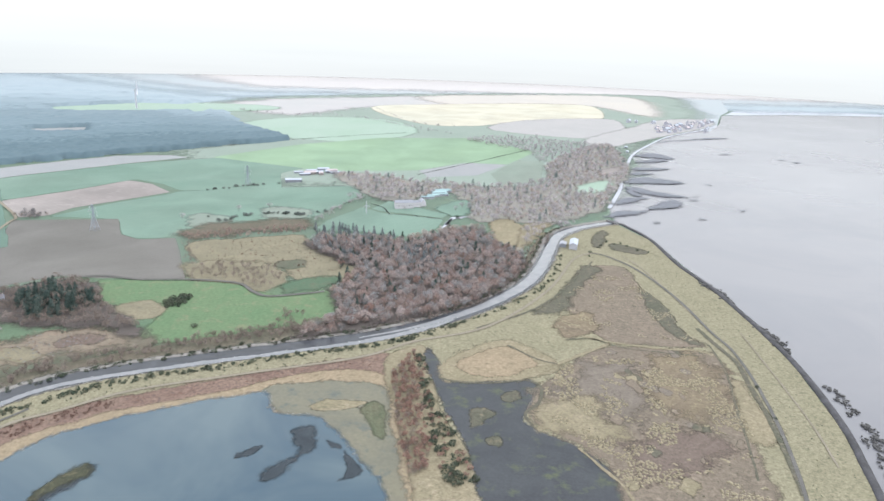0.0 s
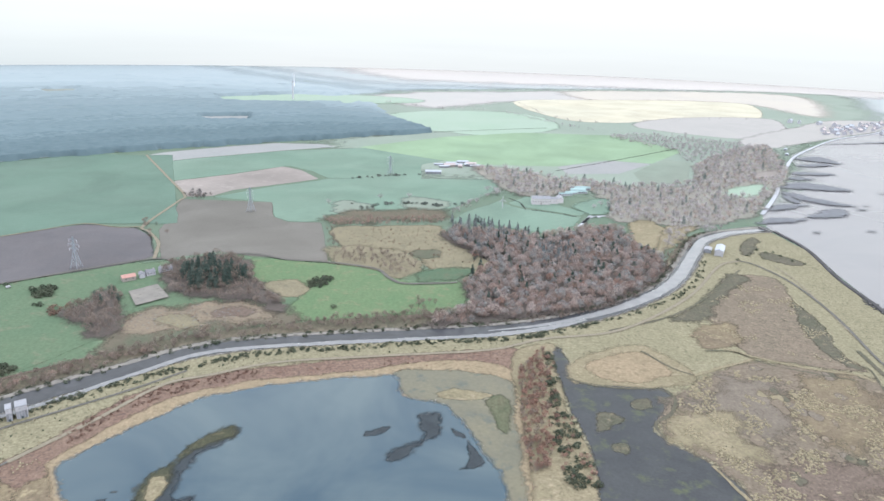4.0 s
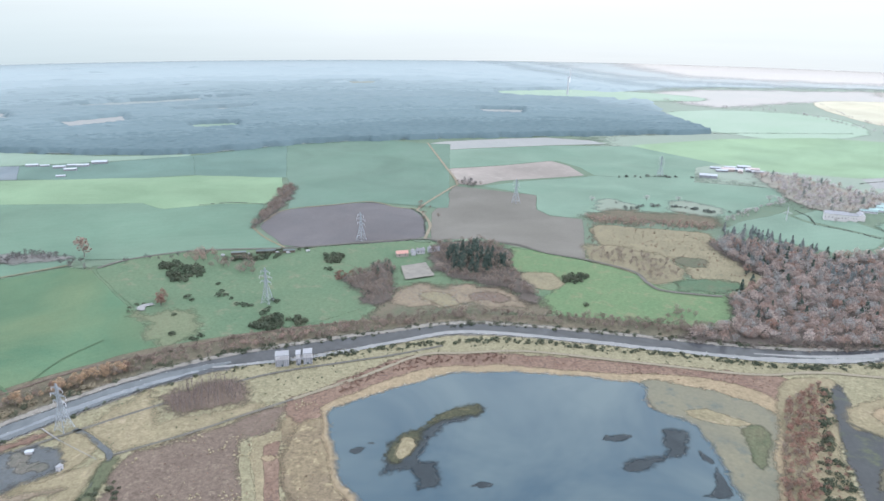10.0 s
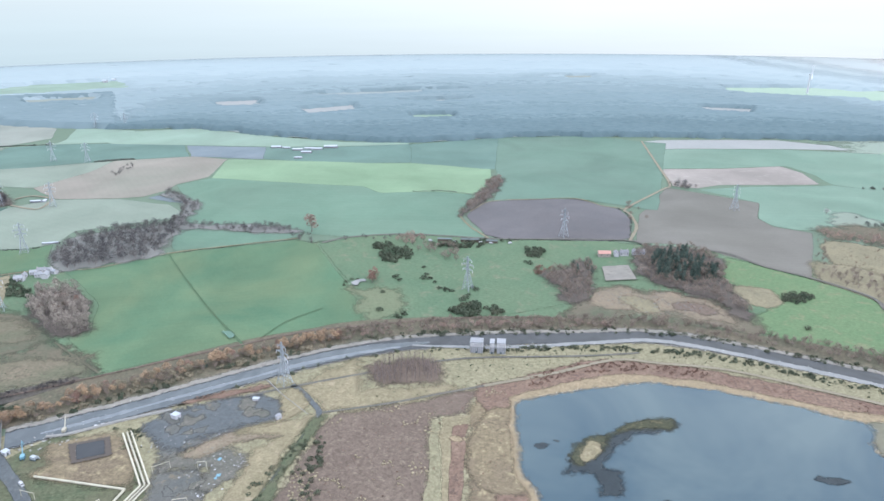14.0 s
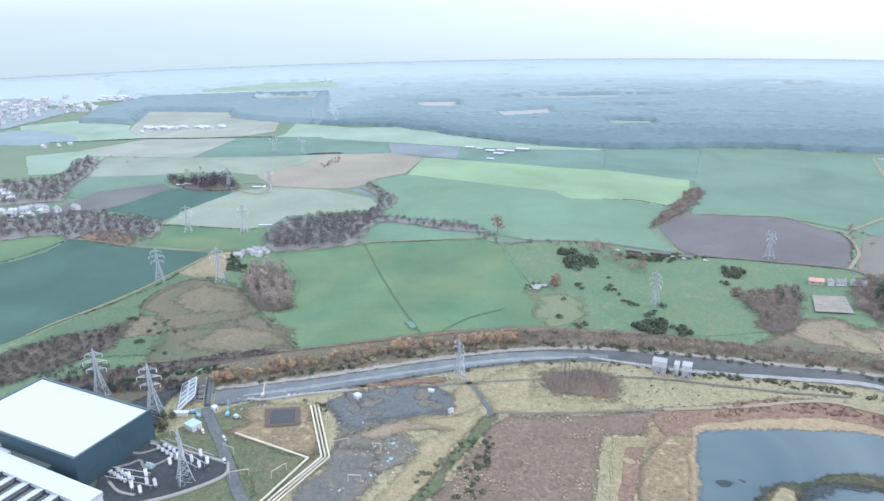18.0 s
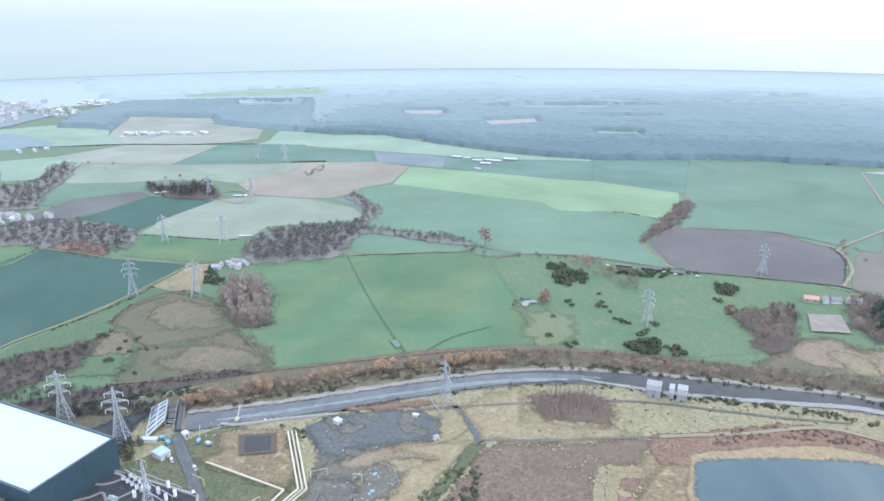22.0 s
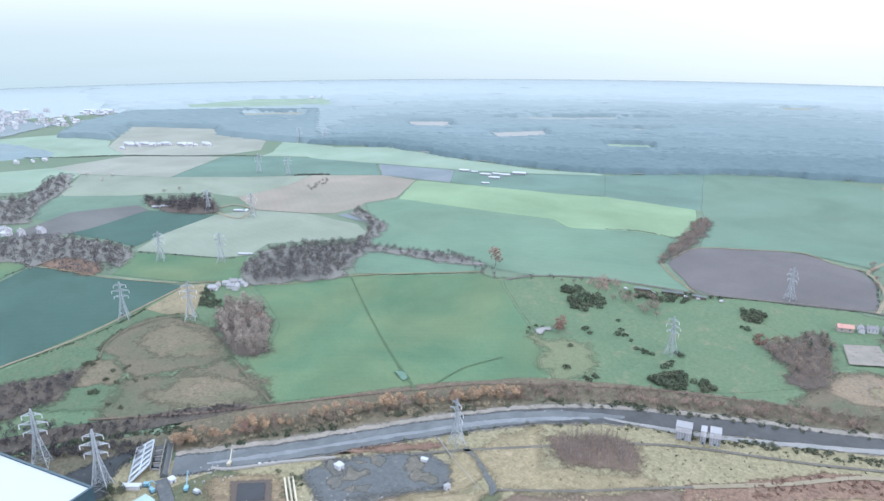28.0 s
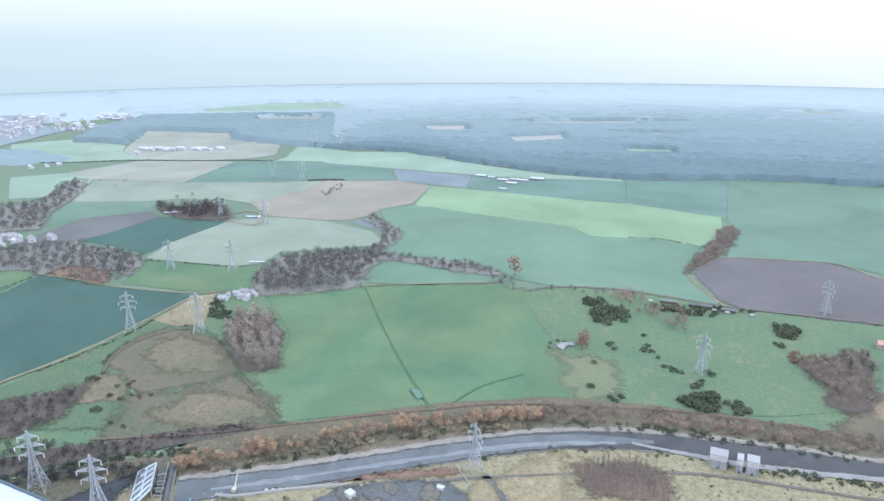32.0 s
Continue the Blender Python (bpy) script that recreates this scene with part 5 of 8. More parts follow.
field("bank", [(-506, 56), (-506, 76), (-492, 105), (-450, 101), (-417, 91), (-421, 82), (-475, 43), (-483, 54)], "pen_heath", "bare brown earth round a settling pond", True, 2.5, category="ground")
field("lawn", [(-482, 37), (-470, 42), (-418, 83), (-414, 85), (-340, -10), (-370, -10), (-393, 39), (-449, 34)], "works", "rough green grass between road and pipes", True, 1.5, category="ground")
field("yard", [(-484, 131), (-485, 166), (-470, 199), (-446, 222), (-418, 212), (-425, 179), (-429, 142), (-428, 122), (-414, 114), (-400, 132), (-373, 126), (-358, 109), (-340, 60), (-352, 40), (-380, 65), (-392, 88), (-407, 103), (-443, 116)], "yard", "derelict grey tarmac yard", True, 2.5, category="yard")
field("yard", [(-483, 128), (-485, 160), (-455, 220), (-424, 212), (-429, 183), (-437, 147), (-446, 122)], "asphalt", "darker tarmac of the derelict yard", True, 3, category="yard")
field("yard", [(-428, 122), (-419, 145), (-404, 166), (-387, 166), (-374, 141), (-378, 124), (-400, 132), (-414, 114)], "rubble", "stony ground strewn with rubble", True, 3, category="yard")
# worn patches of weeds, grit and wet tarmac on the yard
YARD = [(-480, 135), (-482, 166), (-468, 196), (-446, 218), (-422, 208), (-428, 179), (-432, 142), (-428, 122), (-380, 124), (-362, 106), (-392, 92), (-440, 120)]
for k, (x, y) in enumerate(scatter(YARD, 17, 0.7)):
    r = rng.uniform(2.5, 8)
    ring = [(x + r * rng.uniform(0.4, 1.4) * math.cos(a), y + r * rng.uniform(0.4, 1.4) * math.sin(a)) for a in np.arange(0, 6.2, 0.8)]
    field("yard", ring, ("rubble", "yard", "yard", "rubble", "rubble")[k % 5], ("gritty patch on the yard", "cracked tarmac patch on the yard", "cracked tarmac patch on the yard", "gritty patch on the yard", "gritty patch on the yard")[k % 5], True, 2.6, category="yard")
field("bank", [(-427, 137), (-426, 177), (-414, 203), (-404, 218), (-392, 201), (-410, 174), (-415, 140)], "waste", "bare brown earth between yard and bank", True, 2, category="ground")
field("bank", [(-425, 184), (-405, 230), (-399, 224), (-374, 188), (-330, 130), (-338, 104), (-352, 122), (-374, 152), (-394, 178), (-395, 198), (-419, 176)], "sand_grass", "sandy grass bank beside the track", True, 2, category="ground")
field("bank", [(-422, 176), (-413, 216), (-424, 239), (-452, 243), (-446, 224), (-423, 213), (-420, 190)], "sand_grass", "sandy grass beside the yard", True, 2, category="ground")
field("verge", [(-395, 220), (-398, 233), (-394, 241), (-363, 190), (-336, 153), (-322, 120), (-330, 118), (-340, 146)], "works", "green grass verge of the track", True, 1.2, category="ground")
field("bank", [(-496, 167), (-486, 197), (-475, 230), (-467, 229), (-477, 193), (-490, 167)], "red_scrub", "brown bramble bank", True, 2, category="ground")

CANAL = [(-539, 37), (-527, 86), (-515, 134), (-506, 185), (-495, 237), (-482, 291), (-463, 342), (-436, 388), (-405, 428), (-374, 466), (-342, 500), (-292, 556), (-236, 587), (-124, 626), (-10, 664), (48, 691), (109, 733), (170, 792), (222, 870), (268, 988), (296, 1059), (333, 1103), (376, 1132), (425, 1156)]
SKY_STRIP = [(-442, 371), (-412, 398), (-381, 429), (-351, 466), (-320, 509), (-283, 554), (-232, 579), (-177, 598), (-122, 615), (-66, 633), (-9, 652), (48, 680), (96, 716)]
ribbon("canal_bank", CANAL, 33, 0.75, M["bank"], "pale stony canal bank", "bank", shift=2, ragged=0.06, steps=14)
ribbon("canal_water", CANAL, [26] + [24] * 21 + [20, 16], 0.85, M["canal"], "smooth dark grey canal water", "water", shift=-1, ragged=0.03, steps=14)
# Ribbons of painted sky reflection lie over the dark water.
ribbon("slack_water", SKY_STRIP, [3, 5, 6, 7, 6, 8, 7, 8, 8, 7, 8, 9, 11], 0.9, M["sky_painted_water"], "ragged strip of sky reflection painted on the canal", "water", ragged=0.35, steps=16)
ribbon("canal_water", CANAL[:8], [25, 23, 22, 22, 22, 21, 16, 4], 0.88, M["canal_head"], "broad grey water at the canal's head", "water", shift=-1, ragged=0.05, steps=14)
ribbon("slack_water", [(-530, 60), (-520, 100), (-512, 140), (-503, 185), (-494, 225), (-484, 270), (-470, 312), (-448, 360)], [2, 7, 3, 6, 4, 7, 6, 4], 0.9, M["canal_gleam"], "streaks of sky gleam painted on the canal", "water", ragged=0.5, steps=16)
ribbon("slack_water", CANAL[14:], [2, 6, 11, 15, 16, 16, 15, 14, 13, 10], 0.93, M["sky_painted_water"], "canal bend with sky brightness painted in its colour", "water", shift=-1, ragged=0.12, steps=14)

ribbon("track", [(-300, 80), (-330, 128), (-346, 156), (-372, 195), (-392, 222), (-404, 238), (-420, 242), (-440, 245), (-458, 245)], 5, 0.94, M["asphalt"], "grey gravel track", "track")
ribbon("track", [(-404, 237), (-376, 288), (-356, 333), (-340, 368)], 2.6, 0.91, M["track"], "narrow dark track along the heath", "track")
ribbon("track", [(-340, 368), (-311, 433), (-288, 492), (-255, 517), (-204, 552), (-113, 583), (-6, 618), (49, 655), (135, 696), (228, 811), (294, 940), (330, 972)], 4.5, 0.92, M["sand_track"], "pale sandy perimeter track", "track")
ribbon("track", [(330, 972), (349, 957), (376, 894), (390, 786), (389, 683), (391, 633), (378, 554), (356, 469), (329, 391), (290, 300)], 3.4, 0.93, M["track"], "grey perimeter track above the estuary", "track")
# low dykes, drains and wheel tracks on the heath
ribbon("dyke", [(236, 670), (268, 654), (312, 640), (352, 635), (365, 624)], 4, 0.82, M["sand_grass"], "low grassy dyke across the heath", "bank", ragged=0.8)
ribbon("drain", [(215, 661), (246, 663), (271, 642), (309, 631), (347, 623)], 2.2, 0.82, M["dark_heath"], "dark drain beside a dyke", "drain", ragged=0.8)
ribbon("dyke", [(163, 578), (196, 605), (239, 636), (262, 652)], 4, 0.82, M["sand_grass"], "low grassy dyke across the heath", "bank", ragged=0.7)
ribbon("drain", [(149, 647), (173, 616), (193, 603)], 2.6, 0.82, M["dark_heath"], "dark weedy drain", "drain", ragged=0.5)
ribbon("drain", [(71, 576), (86, 568), (117, 564), (156, 571)], 2.4, 0.82, M["dark_heath"], "dark weedy drain", "drain", ragged=0.6)
ribbon("drain", [(153, 571), (166, 558), (160, 531), (143, 509), (146, 489)], 3.0, 0.82, M["dark_heath"], "dark edge of the pool", "drain", ragged=0.6)
ribbon("track", [(177, 458), (188, 433), (198, 410), (202, 374)], 2.6, 0.82, M["sand_grass"], "sandy wheel track beside the pool", "track", ragged=0.7)
ribbon("drain", [(365, 657), (371, 643), (358, 576), (337, 515), (321, 463), (304, 413)], 1.8, 0.82, M["dark_heath"], "dark drain along the heath", "drain", ragged=0.8)
ribbon("drain", [(377, 693), (379, 653), (382, 606), (372, 561), (360, 502), (342, 435), (330, 395)], 5.0, 0.82, M["dark_heath"], "dark grass along the perimeter track", "verge", ragged=0.3)
ribbon("track", [(374, 957), (385, 903), (388, 806), (389, 722)], 2.2, 0.82, M["sand_track"], "sandy wheel track on the point", "track", ragged=0.5)
ribbon("track", [(423, 681), (406, 567), (393, 490), (378, 429)], 1.8, 0.82, M["sand_track"], "faint track below the sea wall", "track", ragged=0.6)
ribbon("drain", [(120, 690), (190, 740), (240, 800), (290, 880), (320, 930)], 3.0, 0.82, M["dark_heath"], "dark drain inside the track", "drain", ragged=0.8)
ribbon("track", [(-525, 27), (-473, 30), (-425, 31), (-391, 32), (-340, 40)], 9, 0.94, M["asphalt"], "grey works road", "road")
ribbon("sea_wall", [(432, 1146), (451, 1051), (447, 922), (455, 829), (454, 759), (451, 684), (445, 613), (433, 543), (417, 477), (400, 429), (386, 390), (350, 300)], 7, 0.8, M["weed"], "dark weed-covered sea wall", "sea wall", crown=1.2)

# ---- woods ----
def stand(pts, kind, crown, h, gap, keep, label, clumps=60, floor="litter"):
    """A wood on its own brown floor; far floors have haze in their colour."""
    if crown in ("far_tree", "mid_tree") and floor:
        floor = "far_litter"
    if floor:
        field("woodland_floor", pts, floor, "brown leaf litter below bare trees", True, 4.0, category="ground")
    return wood("woodland", scatter(pts, gap * (1.25 if kind == "round" else 1.1), keep), kind, h, M[crown], label, "wood", clumps)


BARE = "dense stand of bare grey-brown winter trees"
field("clearing", [(232, 1102), (327, 1199), (278, 1087), (224, 981), (215, 1010)], "sand_grass", "brown clearing above the canal", True, 4, category="ground")
stand([(-970, 172), (-1009, 202), (-1045, 227), (-1030, 292), (-1015, 359), (-1004, 381), (-950, 340), (-903, 304), (-878, 279), (-894, 206), (-905, 176), (-922, 169)], "round", "mid_tree", 13, 8, 0.95, "purple-brown winter wood between fields", 90)
stand([(-992, 365), (-957, 410), (-902, 458), (-858, 481), (-834, 485), (-837, 469), (-879, 428), (-939, 384), (-966, 355)], "round", "mid_tree", 9, 7.5, 0.95, "long belt of brown bare trees between fields", 60)
stand([(-1193, 416), (-1210, 436), (-1147, 437), (-1087, 436), (-1049, 414), (-1012, 377), (-977, 345), (-1002, 347), (-1049, 386), (-1091, 412), (-1141, 416)], "round", "mid_tree", 10, 8, 0.9, "curved belt of bare trees", 60)
stand([(-835, 457), (-835, 478), (-803, 489), (-766, 475), (-778, 461), (-803, 458)], "round", "mid_tree", 8, 9, 0.8, "bare trees at a field corner", 60, None)
stand([(-784, 486), (-758, 518), (-717, 579), (-688, 592), (-697, 563), (-744, 509)], "round", "mid_tree", 7, 9, 0.45, "scattered bare trees along a lane", 60, None)
stand([(-797, 111), (-848, 128), (-850, 152), (-817, 169), (-737, 158), (-697, 145), (-698, 124), (-753, 109)], "poplar", "pale_tree", 17, 8, 0.85, "tall pale leafless poplars beside cottages", 110, "litter")
stand([(-800, 116), (-840, 130), (-840, 150), (-780, 160), (-760, 124)], "round", "red_tree", 10, 10, 0.7, "copper-brown trees among the poplars", 90, None)
stand([(-730, 118), (-745, 148), (-705, 146), (-702, 126)], "round", "pale_tree", 9, 9, 0.8, "low pale trees at the edge of the poplars", 80, None)
stand([(-864, 102), (-906, 113), (-930, 126), (-918, 132), (-883, 123), (-860, 129), (-840, 123)], "bush", "bush", 4, 4, 0.8, "dark garden shrubs round the cottages", 50, None)
stand([(-1201, -318), (-1382, -361), (-1279, -142), (-1277, -111), (-1258, -48), (-1185, 16), (-1132, 45), (-1109, 47), (-1058, 22), (-1088, 5), (-1140, -53), (-1114, -87), (-1156, -117)], "round", "mid_tree", 12, 9, 0.95, "dark winter wood with bracken below", 70)
stand([(-1126, -80), (-1140, -53), (-1090, 2), (-1036, 14), (-1040, -23), (-1092, -65)], "round", "mid_tree", 11, 9, 0.6, "bare trees above red bracken", 60, None)
stand([(-1483, -385), (-1679, -432), (-1604, -171), (-1618, -115), (-1755, -90), (-1836, -45), (-1631, -53), (-1512, -92), (-1408, -101), (-1385, -135)], "round", "mid_tree", 12, 10, 0.9, "grey winter wood on the edge of a village", 60)
stand([(-1428, 89), (-1478, 91), (-1432, 122), (-1446, 134), (-1430, 205), (-1308, 194), (-1346, 121), (-1392, 103)], "round", "dark_thicket", 15, 9, 0.95, "dark clump of trees by a farm", 70)
stand([(-1397, 387), (-1447, 416), (-1496, 472), (-1433, 443), (-1390, 411)], "round", "mid_tree", 9, 10, 0.9, "dark trees between stubble fields", 50, None)
stand([(-729, 706), (-777, 783), (-843, 893), (-872, 939), (-853, 943), (-798, 873), (-755, 789), (-736, 736)], "round", "bare_tree", 11, 8, 0.9, "overgrown hedge of bare brown trees", 90, "litter")
stand([(-639, -184), (-694, -197), (-741, -93), (-736, -66), (-744, -23), (-713, -34), (-691, -48), (-678, -63)], "round", "dark_thicket", 7, 6, 0.95, "thicket of dark brown bare trees", 60, "marsh")
stand([(-704, 559), (-705, 584), (-687, 602), (-667, 588), (-663, 562), (-682, 551)], "round", "rust_tree", 11, 7, 0.85, "copper-brown trees beside the lane", 80, None)
stand([(-716, 526), (-707, 544), (-679, 540), (-661, 551), (-635, 531), (-639, 500), (-662, 497)], "bush", "bush", 6, 6, 0.8, "dark gorse thicket in the parkland", 60, None)
stand([(-659, 563), (-642, 596), (-610, 598), (-578, 563), (-586, 554), (-615, 563), (-632, 544)], "round", "bare_tree", 10, 7.5, 0.7, "brown bare trees along the lane", 80, None)
stand([(-663, 588), (-638, 620), (-616, 655), (-598, 657), (-597, 625), (-618, 602), (-645, 582)], "bush", "bush", 5, 5.5, 0.7, "dark hedge trees along the lane", 60, None)
stand([(-555, 664), (-547, 681), (-524, 682), (-516, 657), (-529, 645)], "bush", "bush", 5.5, 5, 0.85, "dark gorse thicket in the parkland", 60, None)
stand([(-477, 445), (-476, 465), (-473, 480), (-464, 489), (-444, 468), (-453, 456), (-465, 454)], "bush", "bush", 6.5, 5.5, 0.9, "dark evergreen bushes above the railway", 70, None)
stand([(-456, 486), (-452, 498), (-433, 494), (-429, 484), (-440, 477)], "bush", "bush", 6, 5.5, 0.9, "dark evergreen bushes above the railway", 70, None)
stand([(-474, 615), (-470, 647), (-473, 677), (-458, 688), (-436, 669), (-417, 634), (-391, 590), (-404, 561), (-433, 589), (-454, 594)], "round", "bare_tree", 10, 7, 0.9, "brown grove in the parkland", 90, "litter")
stand([(-497, 612), (-494, 630), (-476, 636), (-461, 608), (-481, 608)], "bush", "red_bush", 4, 5.5, 0.7, "red-brown scrub in the parkland", 60, None)
stand([(-470, 664), (-460, 686), (-436, 668), (-423, 633), (-447, 641)], "conifer", "pine", 11, 7.5, 0.5, "dark pines in the parkland grove", 70, None)
WOOD = [(-109, 996), (-78, 1036), (-24, 1035), (48, 1018), (104, 1067), (164, 1107), (181, 1049), (191, 990), (221, 960), (209, 888), (170, 816), (113, 748), (58, 718), (-6, 690), (-42, 669), (-66, 664), (-81, 666), (-45, 705), (-37, 745), (-51, 799), (-21, 856), (-29, 897), (-64, 934)]
stand(WOOD, "round", "hazed_wood_tree", 14, 12.0, 0.95, BARE, 110)
wood("woodland", scatter(WOOD, 14.0, 0.8), "round", 13, M["lichen_tree"], "grey-green lichened trees in the winter wood", "wood", 100)
wood("woodland", scatter(WOOD, 12.0, 0.7), "round", 12, M["rust_tree"], "rust-brown trees in the winter wood", "wood", 100)
stand([(-101, 677), (-105, 710), (-100, 730), (-82, 737), (-71, 713), (-74, 678)], "round", "bare_tree", 8, 7, 0.8, "clump of bare trees in the meadow", 90, None)
stand([(-447, 782), (-421, 812), (-394, 831), (-354, 821), (-331, 792), (-303, 741), (-250, 695), (-245, 665), (-292, 689), (-358, 685), (-389, 698), (-423, 732)], "round", "bare_tree", 11, 7.6, 0.9, "brown leafless wood behind the cottages", 100, "litter")
stand([(-300, 1017), (-279, 989), (-251, 918), (-246, 874), (-268, 921)], "round", "bare_tree", 6, 7, 0.8, "brown scrub above the straw field", 60, None)
stand([(-311, 1038), (-229, 1072), (-122, 1098), (-108, 1058), (-219, 1028), (-283, 1003)], "round", "rust_tree", 7, 7, 0.9, "brown scrub above the straw field", 60, None)
stand([(-236, 835), (-244, 893), (-215, 901), (-138, 893), (-119, 848), (-125, 818), (-155, 806), (-177, 839), (-216, 845)], "round", "bare_tree", 8, 7.4, 0.8, "brown trees along a farm track", 80, None)
UPPER = [(-113, 1525), (-50, 1548), (78, 1468), (236, 1433), (370, 1486), (407, 1676), (465, 1795), (596, 2002), (687, 2083), (668, 1883), (613, 1644), (496, 1398), (428, 1248), (331, 1157), (252, 1138), (169, 1151), (165, 1273), (135, 1386), (74, 1308), (18, 1287), (-13, 1307), (-54, 1392)]
GAPS = [[(419, 1430), (474, 1495), (524, 1526), (493, 1429), (430, 1379)], [(534, 1639), (610, 1701), (572, 1604), (528, 1571)], [(112, 1241), (174, 1307), (159, 1196), (123, 1184)]]
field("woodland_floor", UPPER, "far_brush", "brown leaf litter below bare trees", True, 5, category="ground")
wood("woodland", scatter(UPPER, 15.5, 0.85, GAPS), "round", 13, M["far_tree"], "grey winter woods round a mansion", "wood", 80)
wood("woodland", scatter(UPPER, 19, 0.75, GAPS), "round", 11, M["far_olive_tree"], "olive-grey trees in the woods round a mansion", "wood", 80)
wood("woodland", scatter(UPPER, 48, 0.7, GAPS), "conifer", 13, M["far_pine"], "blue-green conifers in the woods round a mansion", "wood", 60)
for pts, key, label in zip(GAPS, ("far_hazy_grass", "pink_soil", "mid_pale"), ("pale green clearing in the woods", "pale pinkish clearing in the woods", "walled garden beside a mansion")):
    field("clearing", pts, key, label, True, 4, category="ground")
field("clearing", [(191, 1124), (221, 1164), (246, 1130), (218, 1007), (192, 1025)], "sand_grass", "sandy clearing in the wood", True, 4, category="ground")
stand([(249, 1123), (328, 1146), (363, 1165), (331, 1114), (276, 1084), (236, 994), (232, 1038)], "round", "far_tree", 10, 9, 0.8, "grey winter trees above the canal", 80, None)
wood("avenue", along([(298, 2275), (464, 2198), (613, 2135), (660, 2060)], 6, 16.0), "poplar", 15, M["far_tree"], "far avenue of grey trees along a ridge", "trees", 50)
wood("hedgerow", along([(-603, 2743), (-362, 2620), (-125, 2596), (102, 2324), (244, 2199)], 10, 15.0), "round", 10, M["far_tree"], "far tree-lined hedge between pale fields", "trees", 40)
wood("hedgerow", along([(-713, 3485), (-420, 3540), (-186, 3626)], 16, 18.0), "round", 9, M["far_pale_tree"], "shelter belt on a far rise paled by painted haze", "trees", 24)
wood("hedgerow", along([(302, 3889), (560, 3900), (813, 3906)], 16, 18.0), "round", 9, M["far_pale_tree"], "shelter belt near the shore paled by painted haze", "trees", 24)
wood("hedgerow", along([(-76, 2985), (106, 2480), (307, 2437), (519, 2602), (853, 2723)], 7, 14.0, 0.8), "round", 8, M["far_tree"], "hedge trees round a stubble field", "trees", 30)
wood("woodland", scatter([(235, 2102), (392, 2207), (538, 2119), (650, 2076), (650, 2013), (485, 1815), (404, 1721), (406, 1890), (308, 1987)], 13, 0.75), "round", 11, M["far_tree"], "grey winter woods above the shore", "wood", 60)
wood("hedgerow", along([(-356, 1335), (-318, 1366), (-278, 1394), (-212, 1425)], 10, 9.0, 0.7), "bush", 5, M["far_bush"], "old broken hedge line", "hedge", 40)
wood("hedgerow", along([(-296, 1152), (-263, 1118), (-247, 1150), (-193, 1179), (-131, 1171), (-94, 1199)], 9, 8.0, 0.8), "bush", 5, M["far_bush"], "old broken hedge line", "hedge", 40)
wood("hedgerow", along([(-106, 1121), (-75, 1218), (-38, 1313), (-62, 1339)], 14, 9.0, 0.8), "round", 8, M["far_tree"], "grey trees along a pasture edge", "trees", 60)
wood("copse", scatter([(-591, 1125), (-600, 1155), (-585, 1165), (-558, 1144), (-552, 1115), (-570, 1105)], 8.0, 0.9), "round", 8, M["mid_tree"], "dark copse beside the pink field", "trees", 60)
wood("bushes", scatter([(-239, 743), (-241, 770), (-232, 786), (-217, 783), (-216, 763), (-225, 743)], 5.0, 0.9), "bush", 5, M["bush"], "dark gorse thicket in the meadow", "bushes", 60)
MAIN = [(-60, 1020), (20, 1040), (80, 1030), (120, 1090), (200, 1040), (215, 950), (180, 860), (100, 775), (30, 730), (-30, 715), (-35, 770), (-50, 860)]
wood("pines", scatter([(-110, 1086), (-44, 1084), (33, 1053), (18, 976), (-20, 905), (-52, 934), (-88, 1005)], 11, 0.75), "conifer", 12, M["grey_pine"], "blue-grey conifers at the head of the winter wood", "trees", 80)
wood("pines", scatter([(36, 954), (86, 988), (88, 908), (49, 875)], 10, 0.75), "conifer", 14, M["grey_pine"], "blue-grey conifers in the winter wood", "trees", 80)
wood("pines", scatter(MAIN, 22, 0.5), "conifer", 14, M["pine"], "dark conifers scattered through the bare wood", "trees", 80)
wood("beeches", scatter(MAIN, 34, 0.5), "round", 13, M["red_tree"], "copper-brown trees scattered through the bare wood", "trees", 80)
wood("pinewood", scatter([(-420, 765), (-380, 800), (-320, 765), (-325, 715), (-370, 700)], 8.5, 0.8), "conifer", 16, M["pine"], "dark green pines among bare trees", "wood", 70)
stand([(-408, 298), (-432, 316), (-432, 336), (-420, 356), (-398, 366), (-376, 350), (-388, 324)], "sapling", "sapling", 10, 3.0, 0.8, "square plantation of thin grey saplings", 16, "heath")
wood("treeline", along([(-568, 40), (-557, 125), (-535, 244), (-503, 334)], 19, 8.0), "round", 7, M["bare_tree"], "brown bare trees along the canal", "trees", 80)
wood("treeline", along([(-505, 334), (-478, 378), (-440, 430), (-395, 485), (-330, 555)], 13, 8.0, 0.7), "round", 6.5, M["rust_tree"], "pinkish-brown young trees above the canal", "trees", 80, 0.4)
CANAL_ROW = [(-570, 40), (-559, 125), (-537, 244), (-505, 334)]
wood("treeline", along(CANAL_ROW, 15, 6.2, 0.9), "round", 9.0, M["autumn_tree"], "row of orange-brown autumn trees along the canal", "trees", 200, 0.4)
wood("treeline", along(CANAL_ROW, 16, 8.0, 0.8), "round", 7.5, M["olive_crown"], "grey-olive trees in the row along the canal", "trees", 200, 0.4)
wood("treeline", along(CANAL_ROW, 14, 11.0, 0.7), "round", 7.5, M["red_tree"], "copper-brown trees in the row along the canal", "trees", 200, 0.4)
wood("treeline", along(CANAL_ROW, 16, 30.0, 0.7), "conifer", 8, M["pine"], "dark evergreens in the row along the canal", "trees", 120, 0.4)
